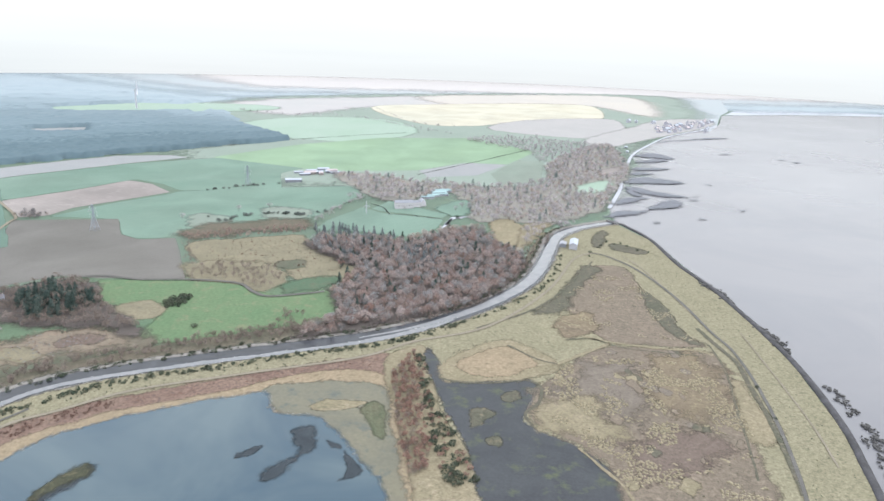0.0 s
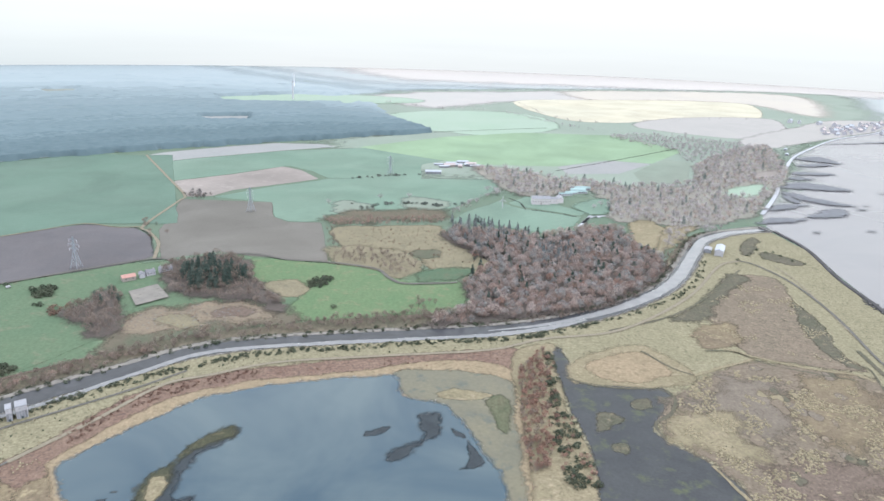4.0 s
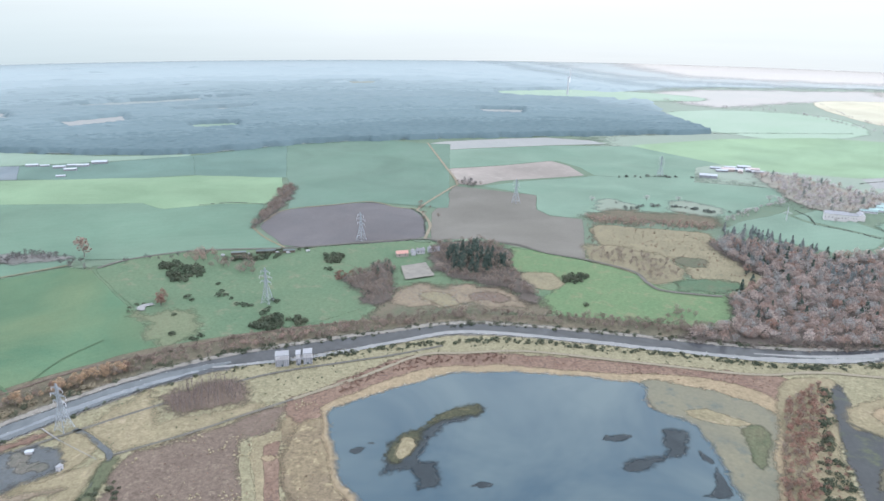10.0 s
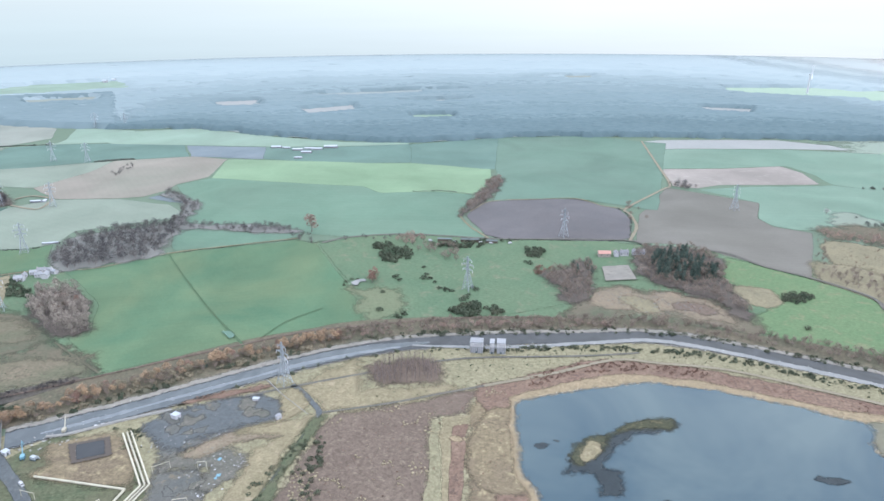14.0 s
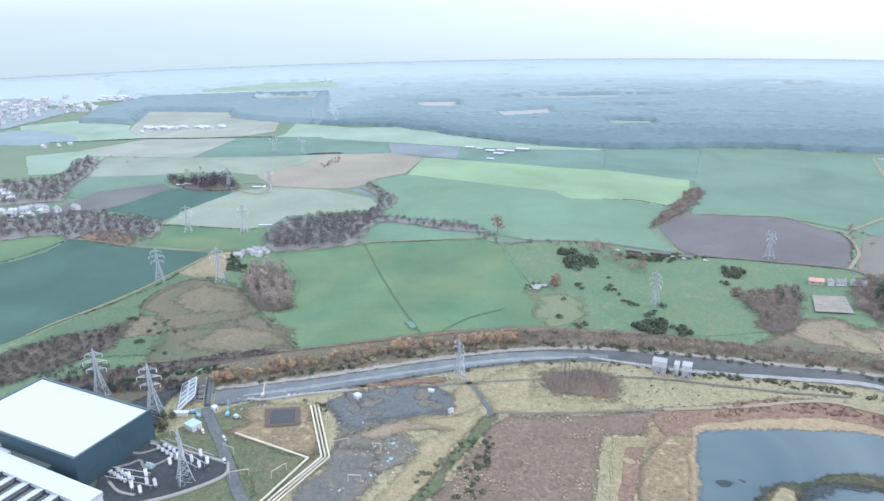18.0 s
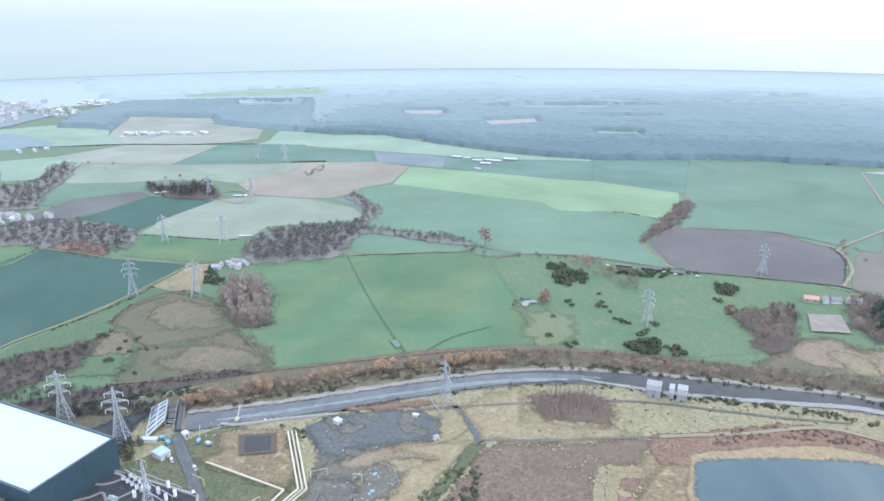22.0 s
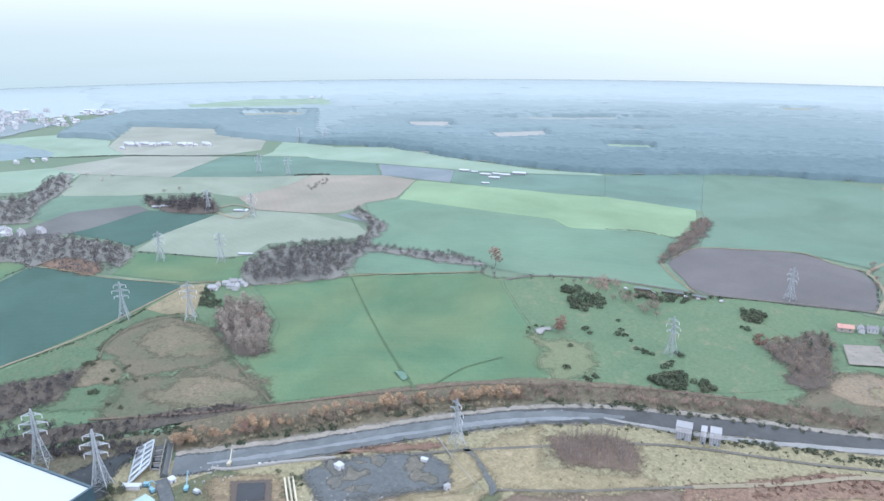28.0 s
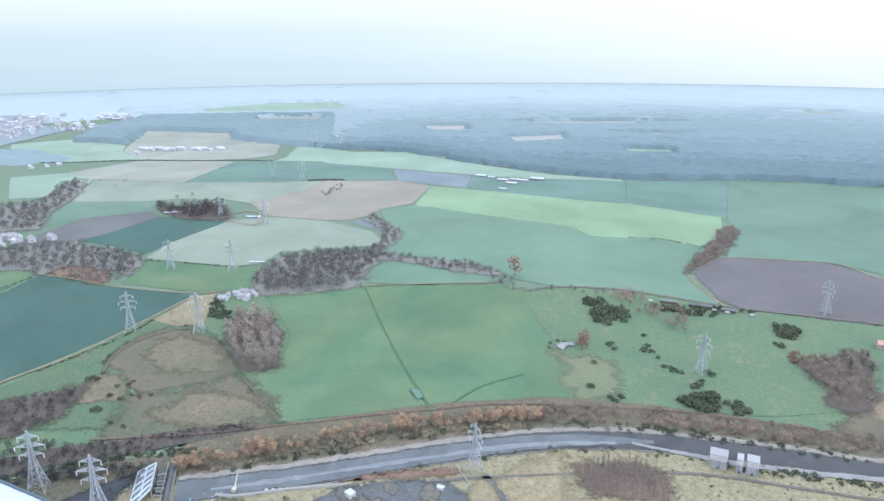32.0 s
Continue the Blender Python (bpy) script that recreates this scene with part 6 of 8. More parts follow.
wood("thicket", along([(-556, 60), (-546, 125), (-524, 244), (-497, 315)], 7, 5.0, 0.7), "bush", 3.2, M["olive_crown"], "pale olive bushes at the foot of the trees", "bushes", 60, 0.6)
wood("thicket", along([(-552, 70), (-540, 125), (-519, 244), (-494, 310)], 9, 6.0, 0.7), "bush", 3.0, M["bush"], "olive bushes at the foot of the trees", "bushes", 50, 0.6)
wood("treeline", along([(-507, 336), (-463, 412), (-395, 490), (-309, 585), (-190, 645), (-72, 690), (24, 722)], 28, 6.2), "round", 6.5, M["bare_tree"], "brown thicket along the railway", "trees", 60)
wood("thicket", along([(-488, 340), (-445, 405), (-380, 478), (-296, 568), (-185, 622), (-72, 662), (24, 695)], 12, 5.0, 0.7), "bush", 2.6, M["bush"], "dark olive bushes above the canal bank", "bushes", 40, 0.6)
wood("thicket", along([(30, 700), (100, 748), (160, 815), (205, 890), (250, 1000), (285, 1075)], 22, 6.0, 0.8), "round", 5, M["bare_tree"], "brown thicket above the canal bend", "trees", 50)
wood("thicket", along([(-490, 205), (-470, 285), (-445, 345), (-420, 380), (-390, 418)], 9, 6.0, 0.35), "bush", 2.2, M["bush"], "dark gorse on the canal's grassy side", "bushes", 40, 0.6)
wood("thicket", along([(-390, 415), (-311, 500), (-256, 546), (-217, 570), (-141, 597), (-64, 625), (3, 645), (60, 672), (108, 710)], 10, 3.8, 0.9), "bush", 2.4, M["bush"], "broken line of dark bushes on the canal's edge", "bushes", 40, 0.6)
wood("thicket", along([(62, 722), (118, 762), (172, 822), (214, 890), (248, 990), (278, 1066), (318, 1116)], 5, 4.0, 0.9), "bush", 3.0, M["bush"], "dark bushes along the canal's outer bend", "bushes", 40, 0.6)
wood("thicket", along([(108, 708), (174, 765), (237, 845), (280, 960)], 10, 5.0, 0.6), "bush", 2.2, M["bush"], "dark bushes on the canal's inner bend", "bushes", 40, 0.6)
wood("thicket", along([(-560, 15), (-600, -25), (-660, -90)], 40, 7.0, 0.7), "round", 5, M["dark_thicket"], "brown scrub behind the pylons", "bushes", 50, 0.6)
wood("thicket", along([(-318, 400), (-300, 455), (-262, 500), (-215, 530)], 16, 3.6, 0.9), "bush", 1.8, M["red_bush"], "red-brown willow scrub on the lagoon bank", "bushes", 30, 0.6)
wood("thicket", along([(-215, 530), (-113, 565), (-10, 602), (10, 604)], 20, 4.0, 0.6), "bush", 1.1, M["red_bush"], "low red-brown bushes on the lagoon bank", "bushes", 26, 0.6)
CAUSE_W = [(25, 588), (38, 613), (49, 635), (53, 584), (53, 503), (58, 454), (51, 427), (42, 424), (34, 461), (29, 520)]
CAUSE_E = [(51, 630), (61, 608), (63, 522), (76, 502), (79, 463), (92, 420), (83, 405), (66, 411), (60, 454), (55, 503)]
wood("thicket", scatter(CAUSE_W, 4.6, 0.8), "round", 5.5, M["copper_bush"], "copper-brown young trees on the causeway", "trees", 110, 0.5)
wood("thicket", scatter(CAUSE_W, 5.0, 0.5), "round", 5.0, M["bare_tree"], "bare grey young trees on the causeway", "trees", 80, 0.5)
wood("thicket", scatter(CAUSE_E, 5.5, 0.75), "bush", 4.0, M["bush"], "dark evergreen scrub on the causeway", "bushes", 90, 0.6)
wood("thicket", scatter(CAUSE_E, 5.5, 0.45), "round", 4.6, M["copper_bush"], "brown scrub on the causeway", "bushes", 90, 0.5)
wood("tussocks", scatter([(205, 612), (274, 648), (355, 630), (353, 554), (335, 486), (303, 392), (265, 320), (215, 345), (190, 455), (152, 510), (170, 554)], 6.0, 0.55), "bush", 0.8, M["straw_tuft"], "pale tussocks on the brown heath", "grass", 14)
wood("tussocks", scatter([(-390, 244), (-354, 330), (-329, 378), (-300, 366), (-250, 310), (-200, 250), (-270, 140), (-340, 170)], 5.0, 0.5), "bush", 0.9, M["red_bush"], "brown heather tussocks", "grass", 14)
wood("bushes", scatter([(-370, 205), (-345, 160), (-320, 130), (-330, 118), (-360, 150), (-385, 205)], 6.0, 0.5), "bush", 3.0, M["bush"], "dark scrub along the track", "bushes", 60)
wood("tussocks", scatter([(-780, -10), (-835, 20), (-815, 95), (-739, 101), (-600, 120), (-600, 30), (-655, -45), (-709, -60)], 7, 0.45), "bush", 1.0, M["bush"], "dark tussocks in the scrubland", "grass", 20)
wood("tussocks", scatter([(-265, 990), (-157, 1075), (-100, 1008), (-55, 928), (-66, 840), (-118, 808), (-145, 880), (-240, 908)], 7, 0.35), "bush", 1.0, M["bush"], "dark tussocks in the straw field", "grass", 20)
wood("tussocks", scatter([(-388, 630), (-343, 696), (-263, 679), (-250, 640), (-300, 600), (-343, 574)], 6, 0.4), "bush", 1.2, M["red_bush"], "brambles on waste ground", "bushes", 24)


def canopy(name, pts, cell, height, material, label, holes=(), low=0.72):
    """A closed conifer canopy: one jagged sheet of treetops with a skirt at its edge."""
    a = np.array(pts, float)
    (x0, y0), (x1, y1) = a.min(0), a.max(0)
    xs, ys = np.arange(x0 - cell, x1 + 2 * cell, cell), np.arange(y0 - cell, y1 + 2 * cell, cell)
    gx, gy = np.meshgrid(xs, ys)
    ok = inside([tuple(p) for p in pts], gx.ravel(), gy.ravel()).reshape(gx.shape)
    for h in holes:
        ok &= ~inside([tuple(p) for p in h], gx.ravel(), gy.ravel()).reshape(gx.shape)
    jx = gx + rng.uniform(-0.35, 0.35, gx.shape) * cell
    jy = gy + rng.uniform(-0.35, 0.35, gx.shape) * cell
    z = np.where(ok, height * rng.uniform(low, 1.15, gx.shape), -0.3)
    V = np.stack([jx, jy, z], -1).reshape(-1, 3)
    ny, nx = gx.shape
    q = (np.arange(ny - 1)[:, None] * nx + np.arange(nx - 1)[None]).ravel()
    quad = np.stack([q, q + 1, q + nx + 1, q + nx], 1)
    quad = quad[ok.ravel()[quad].any(1)]
    T = np.concatenate([quad[:, [0, 1, 2]], quad[:, [0, 2, 3]]])
    used, inv = np.unique(T, return_inverse=True)
    broad = np.array([noise.noise(Vector((p[0] * 0.004, p[1] * 0.004, 1.7))) for p in V[used]])
    tint = np.clip(0.5 + 0.45 * broad + rng.uniform(-0.25, 0.25, len(used)), 0, 1)
    me = fast_mesh(name, V[used], inv.reshape(-1, 3), [material], None, tint)
    return tagged(new(name, me), label, "forest", "", "stuff")



def glades(cx0, cx1, cy0, cy1, n, size):
    """Outlines of long thin clearings, strewn at random over a stretch of the plan."""
    out = []
    for _ in range(n):
        x, y, a = rng.uniform(cx0, cx1), rng.uniform(cy0, cy1), rng.uniform(0.5, 1.1)
        w, h = size * rng.uniform(0.6, 1.6), size * rng.uniform(0.25, 0.6)
        c, s_ = math.cos(a), math.sin(a)
        out.append([(x + c * u * w - s_ * v * h, y + s_ * u * w + c * v * h) for u, v in ((-1, -0.6), (0.2, -1), (1, -0.3), (0.9, 0.8), (-0.3, 1), (-0.9, 0.5))])
    return out


# belts of forest one behind another; farther belts have more haze in their colour
NEAR_EDGE = [(-1993, 578), (-1839, 762), (-1579, 856), (-1267, 1046), (-1158, 1241), (-960, 1470), (-509, 1840), (-280, 2014)]
MID_EDGE = [(-2112, 640), (-2413, 787), (-2546, 970), (-2505, 1350), (-2277, 1857), (-1952, 2288), (-1200, 2650), (-560, 2420)]
FAR_EDGE = [(-3344, 54), (-3430, 583), (-3382, 991), (-3043, 1768), (-2456, 2496), (-1889, 2938), (-1150, 3000), (-700, 2760)]


def between(a, b, u):
    return [(p[0] + (q[0] - p[0]) * u, p[1] + (q[1] - p[1]) * u) for p, q in zip(a, b)]


LAST_EDGE = [(x * (1.35 - 0.045 * k), y * (1.35 - 0.045 * k)) for k, (x, y) in enumerate(FAR_EDGE)]


def edge_at(u):
    """The line across the forest at depth u: 0 its near edge, 1, 2 and 3 the lines behind."""
    lines = [NEAR_EDGE, MID_EDGE, FAR_EDGE, LAST_EDGE]
    k = min(2, int(u))
    return between(lines[k], lines[k + 1], u - k)


STRIP = [(-1269, 2658), (-990, 2906), (-551, 2934), (-462, 2766), (-924, 2531), (-1172, 2495)]
DEPTHS = [0, 0.16, 0.36, 0.6, 0.85, 1.15, 1.5, 1.9, 2.35, 3.0]
CELLS = [8, 10, 13, 15, 18, 22, 27, 33, 40]
whole = curve_points(edge_at(0), 6) + curve_points(edge_at(3), 6)[::-1]
field("forest_floor", [(q.x, q.y) for q in whole][::2], "far_floor", "forest clearings greyed by painted haze", category="ground")
field("field", STRIP, "far_hazy_grass", "pale green strip fields inside the forest", True, 6)
OPENINGS = (
    ("far_green", "pale green fields among far woods", [(-3361, 392), (-3470, 744), (-3352, 1076), (-2981, 987), (-3002, 665), (-3107, 384)]),
    ("pale_beige", "pale stubble strip among far woods", [(-2904, 544), (-2808, 804), (-2611, 738), (-2701, 534)]),
    ("pale_beige", "pale stubble field among far woods", [(-2332, 1040), (-2228, 1160), (-2084, 1104), (-2149, 985)]),
    ("far_green", "pale grass clearing in the forest", [(-1604, 1331), (-1513, 1436), (-1428, 1367), (-1509, 1273)]),
    ("pink_grass", "pinkish felled ground in the forest", [(-2338, 1033), (-2258, 1182), (-2125, 1084), (-2194, 984)]),
    ("pink_grass", "pinkish felled ground in the forest", [(-1068, 2092), (-912, 2173), (-868, 2038), (-990, 1998)]),
    ("pale_beige", "pale felled strip in the forest", [(-2034, 2628), (-1908, 2721), (-1812, 2561), (-1900, 2481)]),
    ("pink_grass", "pinkish felled ground in the forest", [(-1954, 1149), (-1908, 1346), (-1764, 1254), (-1797, 1095)]),
)
for key, label, pts in OPENINGS:
    field("field", pts, key, label, True, 5)
HOLES = [pts for _, _, pts in OPENINGS]
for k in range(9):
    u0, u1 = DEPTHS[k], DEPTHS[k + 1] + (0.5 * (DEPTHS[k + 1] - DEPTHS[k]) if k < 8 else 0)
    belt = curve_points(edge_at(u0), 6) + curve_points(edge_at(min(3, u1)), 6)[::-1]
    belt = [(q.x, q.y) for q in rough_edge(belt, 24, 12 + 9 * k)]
    canopy("forest", belt, CELLS[k], 13, forest_mat[k], ("dense dark conifer forest beyond the fields", "conifer forest blued by painted haze", "fir forest greyed by painted haze", "far forest paled by painted haze")[min(3, k // 2)],
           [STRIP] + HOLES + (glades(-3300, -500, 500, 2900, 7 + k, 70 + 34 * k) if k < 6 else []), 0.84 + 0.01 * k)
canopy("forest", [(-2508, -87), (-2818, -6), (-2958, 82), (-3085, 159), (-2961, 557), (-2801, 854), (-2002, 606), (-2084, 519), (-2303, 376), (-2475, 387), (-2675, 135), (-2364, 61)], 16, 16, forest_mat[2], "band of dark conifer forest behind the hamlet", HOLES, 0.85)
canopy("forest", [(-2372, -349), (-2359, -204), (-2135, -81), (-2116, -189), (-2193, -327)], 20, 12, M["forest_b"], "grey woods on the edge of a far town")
field("town_ground", [(-3048, -429), (-3446, -404), (-3356, -256), (-2975, -182), (-2898, -52), (-2746, -152), (-2563, -248), (-2472, -361)], "far_town", "far town ground greyed by painted haze", True, 6, category="ground")

# ---- small growth on the near ground ----
wood("tussocks", scatter(STRAW, 9, 0.35), "bush", 1.6, M["red_bush"], "brown docks and brambles in the straw field", "grass", 24, 0.6)
HEATH_W = [(-390, 244), (-354, 330), (-329, 378), (-300, 366), (-250, 310), (-200, 250), (-270, 140), (-340, 170)]
HEATH_E = [(205, 612), (274, 648), (355, 630), (353, 554), (335, 486), (303, 392), (265, 320), (215, 345), (190, 455), (152, 510), (170, 554)]
MARSH_E = [(215, 750), (325, 900), (355, 890), (362, 740), (358, 660), (280, 670), (205, 696)]
EAST = [(345, 905), (380, 880), (395, 700), (385, 570), (330, 390), (380, 400), (430, 560), (448, 760), (440, 1000), (400, 1120), (340, 1050), (310, 960)]
WORKS = [(-505, 60), (-490, 110), (-480, 120), (-410, 104), (-380, 60), (-340, 0), (-400, 20), (-470, 40)]
TRACKSIDE = [(-480, 240), (-440, 380), (-380, 440), (-290, 545), (-180, 590), (-60, 625), (40, 660), (20, 625), (-110, 590), (-250, 530), (-310, 450), (-345, 360), (-400, 250)]
def drifts(pts, gap, size, sill, seed):
    """Places for tufts that grow in drifts and lines."""
    p = scatter(pts, gap, 1.0)
    return p[[noise.noise(Vector((q[0] / size, q[1] / size, seed))) + 0.6 * noise.noise(Vector((q[0] / size * 3.1, q[1] / size * 3.1, seed + 5))) > sill for q in p]]


debris("tussocks", [], 0, 0, 2.3, "straw_tuft", "pale straw tussocks on the brown heath", drifts(HEATH_E, 2.6, 34, 0.16, 2.0))
debris("tussocks", [], 0, 0, 2.0, "straw_tuft", "pale straw tussocks on the marsh", drifts(MARSH_E, 3.0, 40, 0.25, 7.0))
debris("tussocks", [], 0, 0, 1.7, "straw_tuft", "pale straw tussocks on the purple heath", drifts(HEATH_W, 3.4, 40, 0.3, 11.0))
for pts, gap, keep, h, crown, label in ((HEATH_W, 4.0, 0.3, 0.7, "straw_tuft", "pale grass flecks on the brown heath"), (HEATH_W, 7.0, 0.25, 1.0, "red_bush", "dark heather clumps"),
                                        (HEATH_E, 3.8, 0.5, 0.9, "straw_tuft", "pale grass flecks on the heath"), (HEATH_E, 5.0, 0.5, 0.9, "bush", "dark clumps on the heath"), (MARSH_E, 4.6, 0.5, 0.9, "bush", "dark rushes on the marsh"),
                                        (MARSH_E, 5.5, 0.5, 0.9, "straw_tuft", "pale rushes on the marsh"), (EAST, 6.0, 0.4, 0.8, "bush", "dark tufts in the olive grass"), (EAST, 6.0, 0.4, 0.8, "straw_tuft", "pale tufts in the olive grass"),
                                        (WORKS, 4.2, 0.4, 0.8, "bush", "weeds round the works"), (WORKS, 4.6, 0.4, 0.8, "red_bush", "brown weeds round the works"), (TRACKSIDE, 4.4, 0.4, 0.9, "straw_tuft", "pale tussocks between canal and lagoon"),
                                        (TRACKSIDE, 6.5, 0.35, 1.3, "bush", "dark tussocks between canal and lagoon")):
    wood("tussocks", scatter(pts, gap, keep), "bush", h, M[crown], label, "grass", 9, 0.5)
wood("bushes", along([(-372, 221), (-373, 211), (-347, 199), (-345, 181), (-329, 184), (-310, 150)], 14, 5.0, 0.5), "bush", 3.0, M["bush"], "dark scrub beside the track", "bushes", 60)
wood("bushes", along([(-533, -8), (-524, -2), (-514, -4), (-505, -14)], 12, 4.0, 1.0), "round", 6.0, M["bush"], "dark evergreen shrubs beside the hall", "bushes", 80)
wood("bushes", along([(-496, 167), (-486, 195), (-472, 228)], 6, 2.6, 0.8), "bush", 1.8, M["red_bush"], "brown brambles above the canal", "bushes", 30)
wood("bushes", along([(-497, 100), (-486, 112), (-478, 122), (-470, 112)], 9, 4.0, 0.8), "bush", 2.4, M["bush"], "dark weeds at the head of the pipes", "bushes", 40)


THICKET = [(-620, -133), (-618, -116), (-606, -87), (-602, -60), (-596, -36), (-585, -9), (-576, 15)]
THICKET2 = [(-658, -136), (-653, -100), (-647, -66), (-638, -34), (-609, 0), (-604, 36)]
wood("thicket", along(THICKET, 18, 4.0), "round", 5.5, M["dark_thicket"], "dark bare thicket along the railway behind the hall", "trees", 60)
wood("thicket", along([(-632, -83), (-629, -43), (-622, -2), (-612, 56), (-600, 106)], 12, 3.6, 0.9), "round", 3.6, M["dark_thicket"], "dark purple-brown brambles above the railway", "bushes", 40)
wood("thicket", along([(-611, -47), (-604, -2), (-595, 27), (-586, 56)], 8, 3.6, 0.9), "bush", 2.8, M["bush"], "dark green scrub beside the railway", "bushes", 40)
wood("thicket", along(THICKET2, 10, 5.0, 0.7), "round", 4.5, M["dark_thicket"], "dark scrub on the railway bank", "bushes", 60)


# ---- lines of the fields: hedges, ditches, lanes ----
def hedge(pts, width=2.5, h=2.0, crown="far_bush", label="clipped dark hedge between fields", gap=2.6):
    return wood("hedge", along(pts, width, gap), "bush", h, M[crown], label, "hedge", 16)


for pts in ([(-481, 812), (-533, 893), (-577, 926)], [(-1039, -187), (-1068, -142), (-1114, -92)],
            [(17, 1186), (60, 1178), (112, 1153)], [(-16, 1259), (5, 1235), (17, 1190)],
            [(-507, 1815), (-250, 2040), (62, 2232)], [(79, 1547), (262, 1760), (419, 1951)]):
    hedge(pts)
ribbon("ditch", [(-879, 300), (-747, 275), (-639, 258), (-555, 248)], [1.6, 1.6, 2.0, 3.0], 0.85, M["ditch"], "weedy field ditch", "ditch", ragged=0.3)
ribbon("ditch", [(-561, 270), (-576, 308), (-579, 355)], 1.6, 0.85, M["ditch"], "faint weedy field drain", "ditch", ragged=0.5)
ribbon("ditch", [(-830, 90), (-840, 63), (-826, 24), (-799, 1), (-764, -9)], [3, 3.4, 3.4, 3, 2.6], 0.85, M["dark_heath"], "dark weedy ditch curving round the scrubland", "ditch", ragged=0.4)
ribbon("ditch", [(-695, 112), (-663, 116), (-625, 121), (-598, 125)], 2.4, 0.85, M["dark_heath"], "dark field ditch below the poplars", "ditch", ragged=0.3)
ribbon("track", [(-764, -122), (-784, -97), (-829, -23), (-891, 44), (-945, 101)], 3.2, 0.87, M["sand_track"], "pale grassy farm track", "track", ragged=0.4)
ribbon("track", [(-948, 101), (-926, 162), (-888, 205), (-877, 301), (-847, 378), (-810, 464)], 3.0, 0.87, M["rough_straw"], "straw field margin", "margin", ragged=0.4)
ribbon("track", [(-1126, -91), (-1087, -51), (-1018, 10), (-949, 95)], 2.6, 0.87, M["rough_straw"], "straw field margin", "margin", ragged=0.4)
ribbon("track", [(-732, 711), (-676, 682), (-620, 663)], 3.0, 0.87, M["rough_straw"], "straw margin of the ploughed field", "margin", ragged=0.4)
ribbon("track", [(-734, 739), (-752, 808), (-706, 874), (-661, 926), (-605, 920), (-568, 932)], 3.0, 0.87, M["rough_straw"], "straw margin of the ploughed field", "margin", ragged=0.4)
ribbon("track", [(-1317, 195), (-1273, 210), (-1248, 226), (-1276, 248), (-1306, 261), (-1351, 239), (-1346, 211)], 5.0, 0.87, M["sand_track"], "pale lane round a farmhouse", "lane")
hedge([(-785, -10), (-818, 5), (-844, 35), (-849, 65), (-842, 88)], 3.0, 1.6, "bush", "dark scrubby hedge round the scrubland", 3.2)
hedge([(-794, -69), (-821, -23), (-848, 13), (-880, 43)], 3.0, 1.8, "bush", "low dark hedge beside a farm track", 2.6)
hedge([(-897, 753), (-872, 785), (-859, 797), (-810, 816)], 3.0, 2.0, "far_bush", "clipped dark hedge between fields")
hedge([(-1124, 48), (-1074, 110), (-1034, 159), (-1027, 190)], 3.0, 2.0, "far_bush", "clipped dark hedge between fields")
hedge([(-1575, 414), (-1563, 451), (-1544, 487)], 5.0, 4.0, "far_bush", "far hedge with bushes")
hedge([(-2153, -221), (-2093, -90), (-2040, 84), (-1961, 217), (-1921, 311), (-1864, 402)], 5.0, 3.0, "far_bush", "far hedge along a road")
ribbon("lane", [(-769, 477), (-762, 521), (-722, 583), (-671, 624), (-618, 662), (-583, 695), (-530, 750), (-473, 800), (-440, 800), (-400, 830), (-353, 848), (-298, 836), (-241, 838), (-174, 827), (-148, 797), (-126, 782), (-85, 791), (-60, 800)], 5, 0.88, M["track"], "narrow grey country lane", "lane")
ribbon("track", [(-473, 800), (-503, 864), (-546, 912), (-569, 938), (-592, 1088), (-603, 1131), (-701, 1253), (-871, 1461)], 5, 0.9, M["sand_track"], "pale farm track between fields", "track")
ribbon("road", [(114, 1118), (130, 1158), (149, 1172), (175, 1180)], 6, 0.9, M["mudflat"], "pale drive to the mansion", "road")
ribbon("lane", [(108, 1097), (123, 1142), (132, 1169), (148, 1162)], 5, 0.9, M["mudflat"], "whitish lane through the wood", "lane")
ribbon("lane", [(233, 1004), (248, 1059), (266, 1105), (294, 1146), (324, 1174)], 4, 0.9, M["bank"], "pale lane above the canal bend", "lane")
ribbon("road", [(205, 900), (215, 960), (250, 1060), (290, 1120), (340, 1165)], 6, 0.9, M["bank"], "pale road along the wood", "road")
ribbon("road", [(444, 1258), (513, 1411), (560, 1535), (615, 1676), (704, 1890), (805, 2060), (964, 2290), (1180, 2500), (1300, 2640)], 8, 0.9, M["mudflat"], "pale shore road", "road")
ribbon("railway", [(-640, -20), (-610, 60), (-593, 124), (-573, 201), (-559, 250), (-540, 311), (-503, 375), (-463, 437), (-418, 490), (-380, 530)], 2.6, 0.95, M["railbed"], "single railway line on brown ballast", "railway", crown=0.6)
ribbon("track", [(-470, 205), (-454, 246), (-436, 290), (-405, 360), (-380, 400), (-345, 440), (-310, 480), (-280, 520)], 3.0, 0.94, M["track"], "grey track behind the pump houses", "track")

# banks of dark weed along the shore
for pts in ([(418, 1186), (456, 1234), (492, 1243), (522, 1242), (455, 1198)],
            [(461, 1291), (505, 1344), (559, 1355), (499, 1305)],
            [(540, 1452), (561, 1450), (597, 1411), (650, 1362), (594, 1370), (555, 1395)],
            [(550, 1500), (616, 1571), (686, 1537), (694, 1508), (643, 1501)],
            [(623, 1674), (681, 1698), (736, 1685), (668, 1660)],
            [(707, 1881), (781, 1930), (805, 1837), (739, 1860)],
            [(673, 1781), (751, 1828), (778, 1815), (708, 1771)]):
    field("weed_bank", pts, "weed_far", "dark mussel and weed bank on the shore", True, 3.5, category="weed bank", up=0.3)
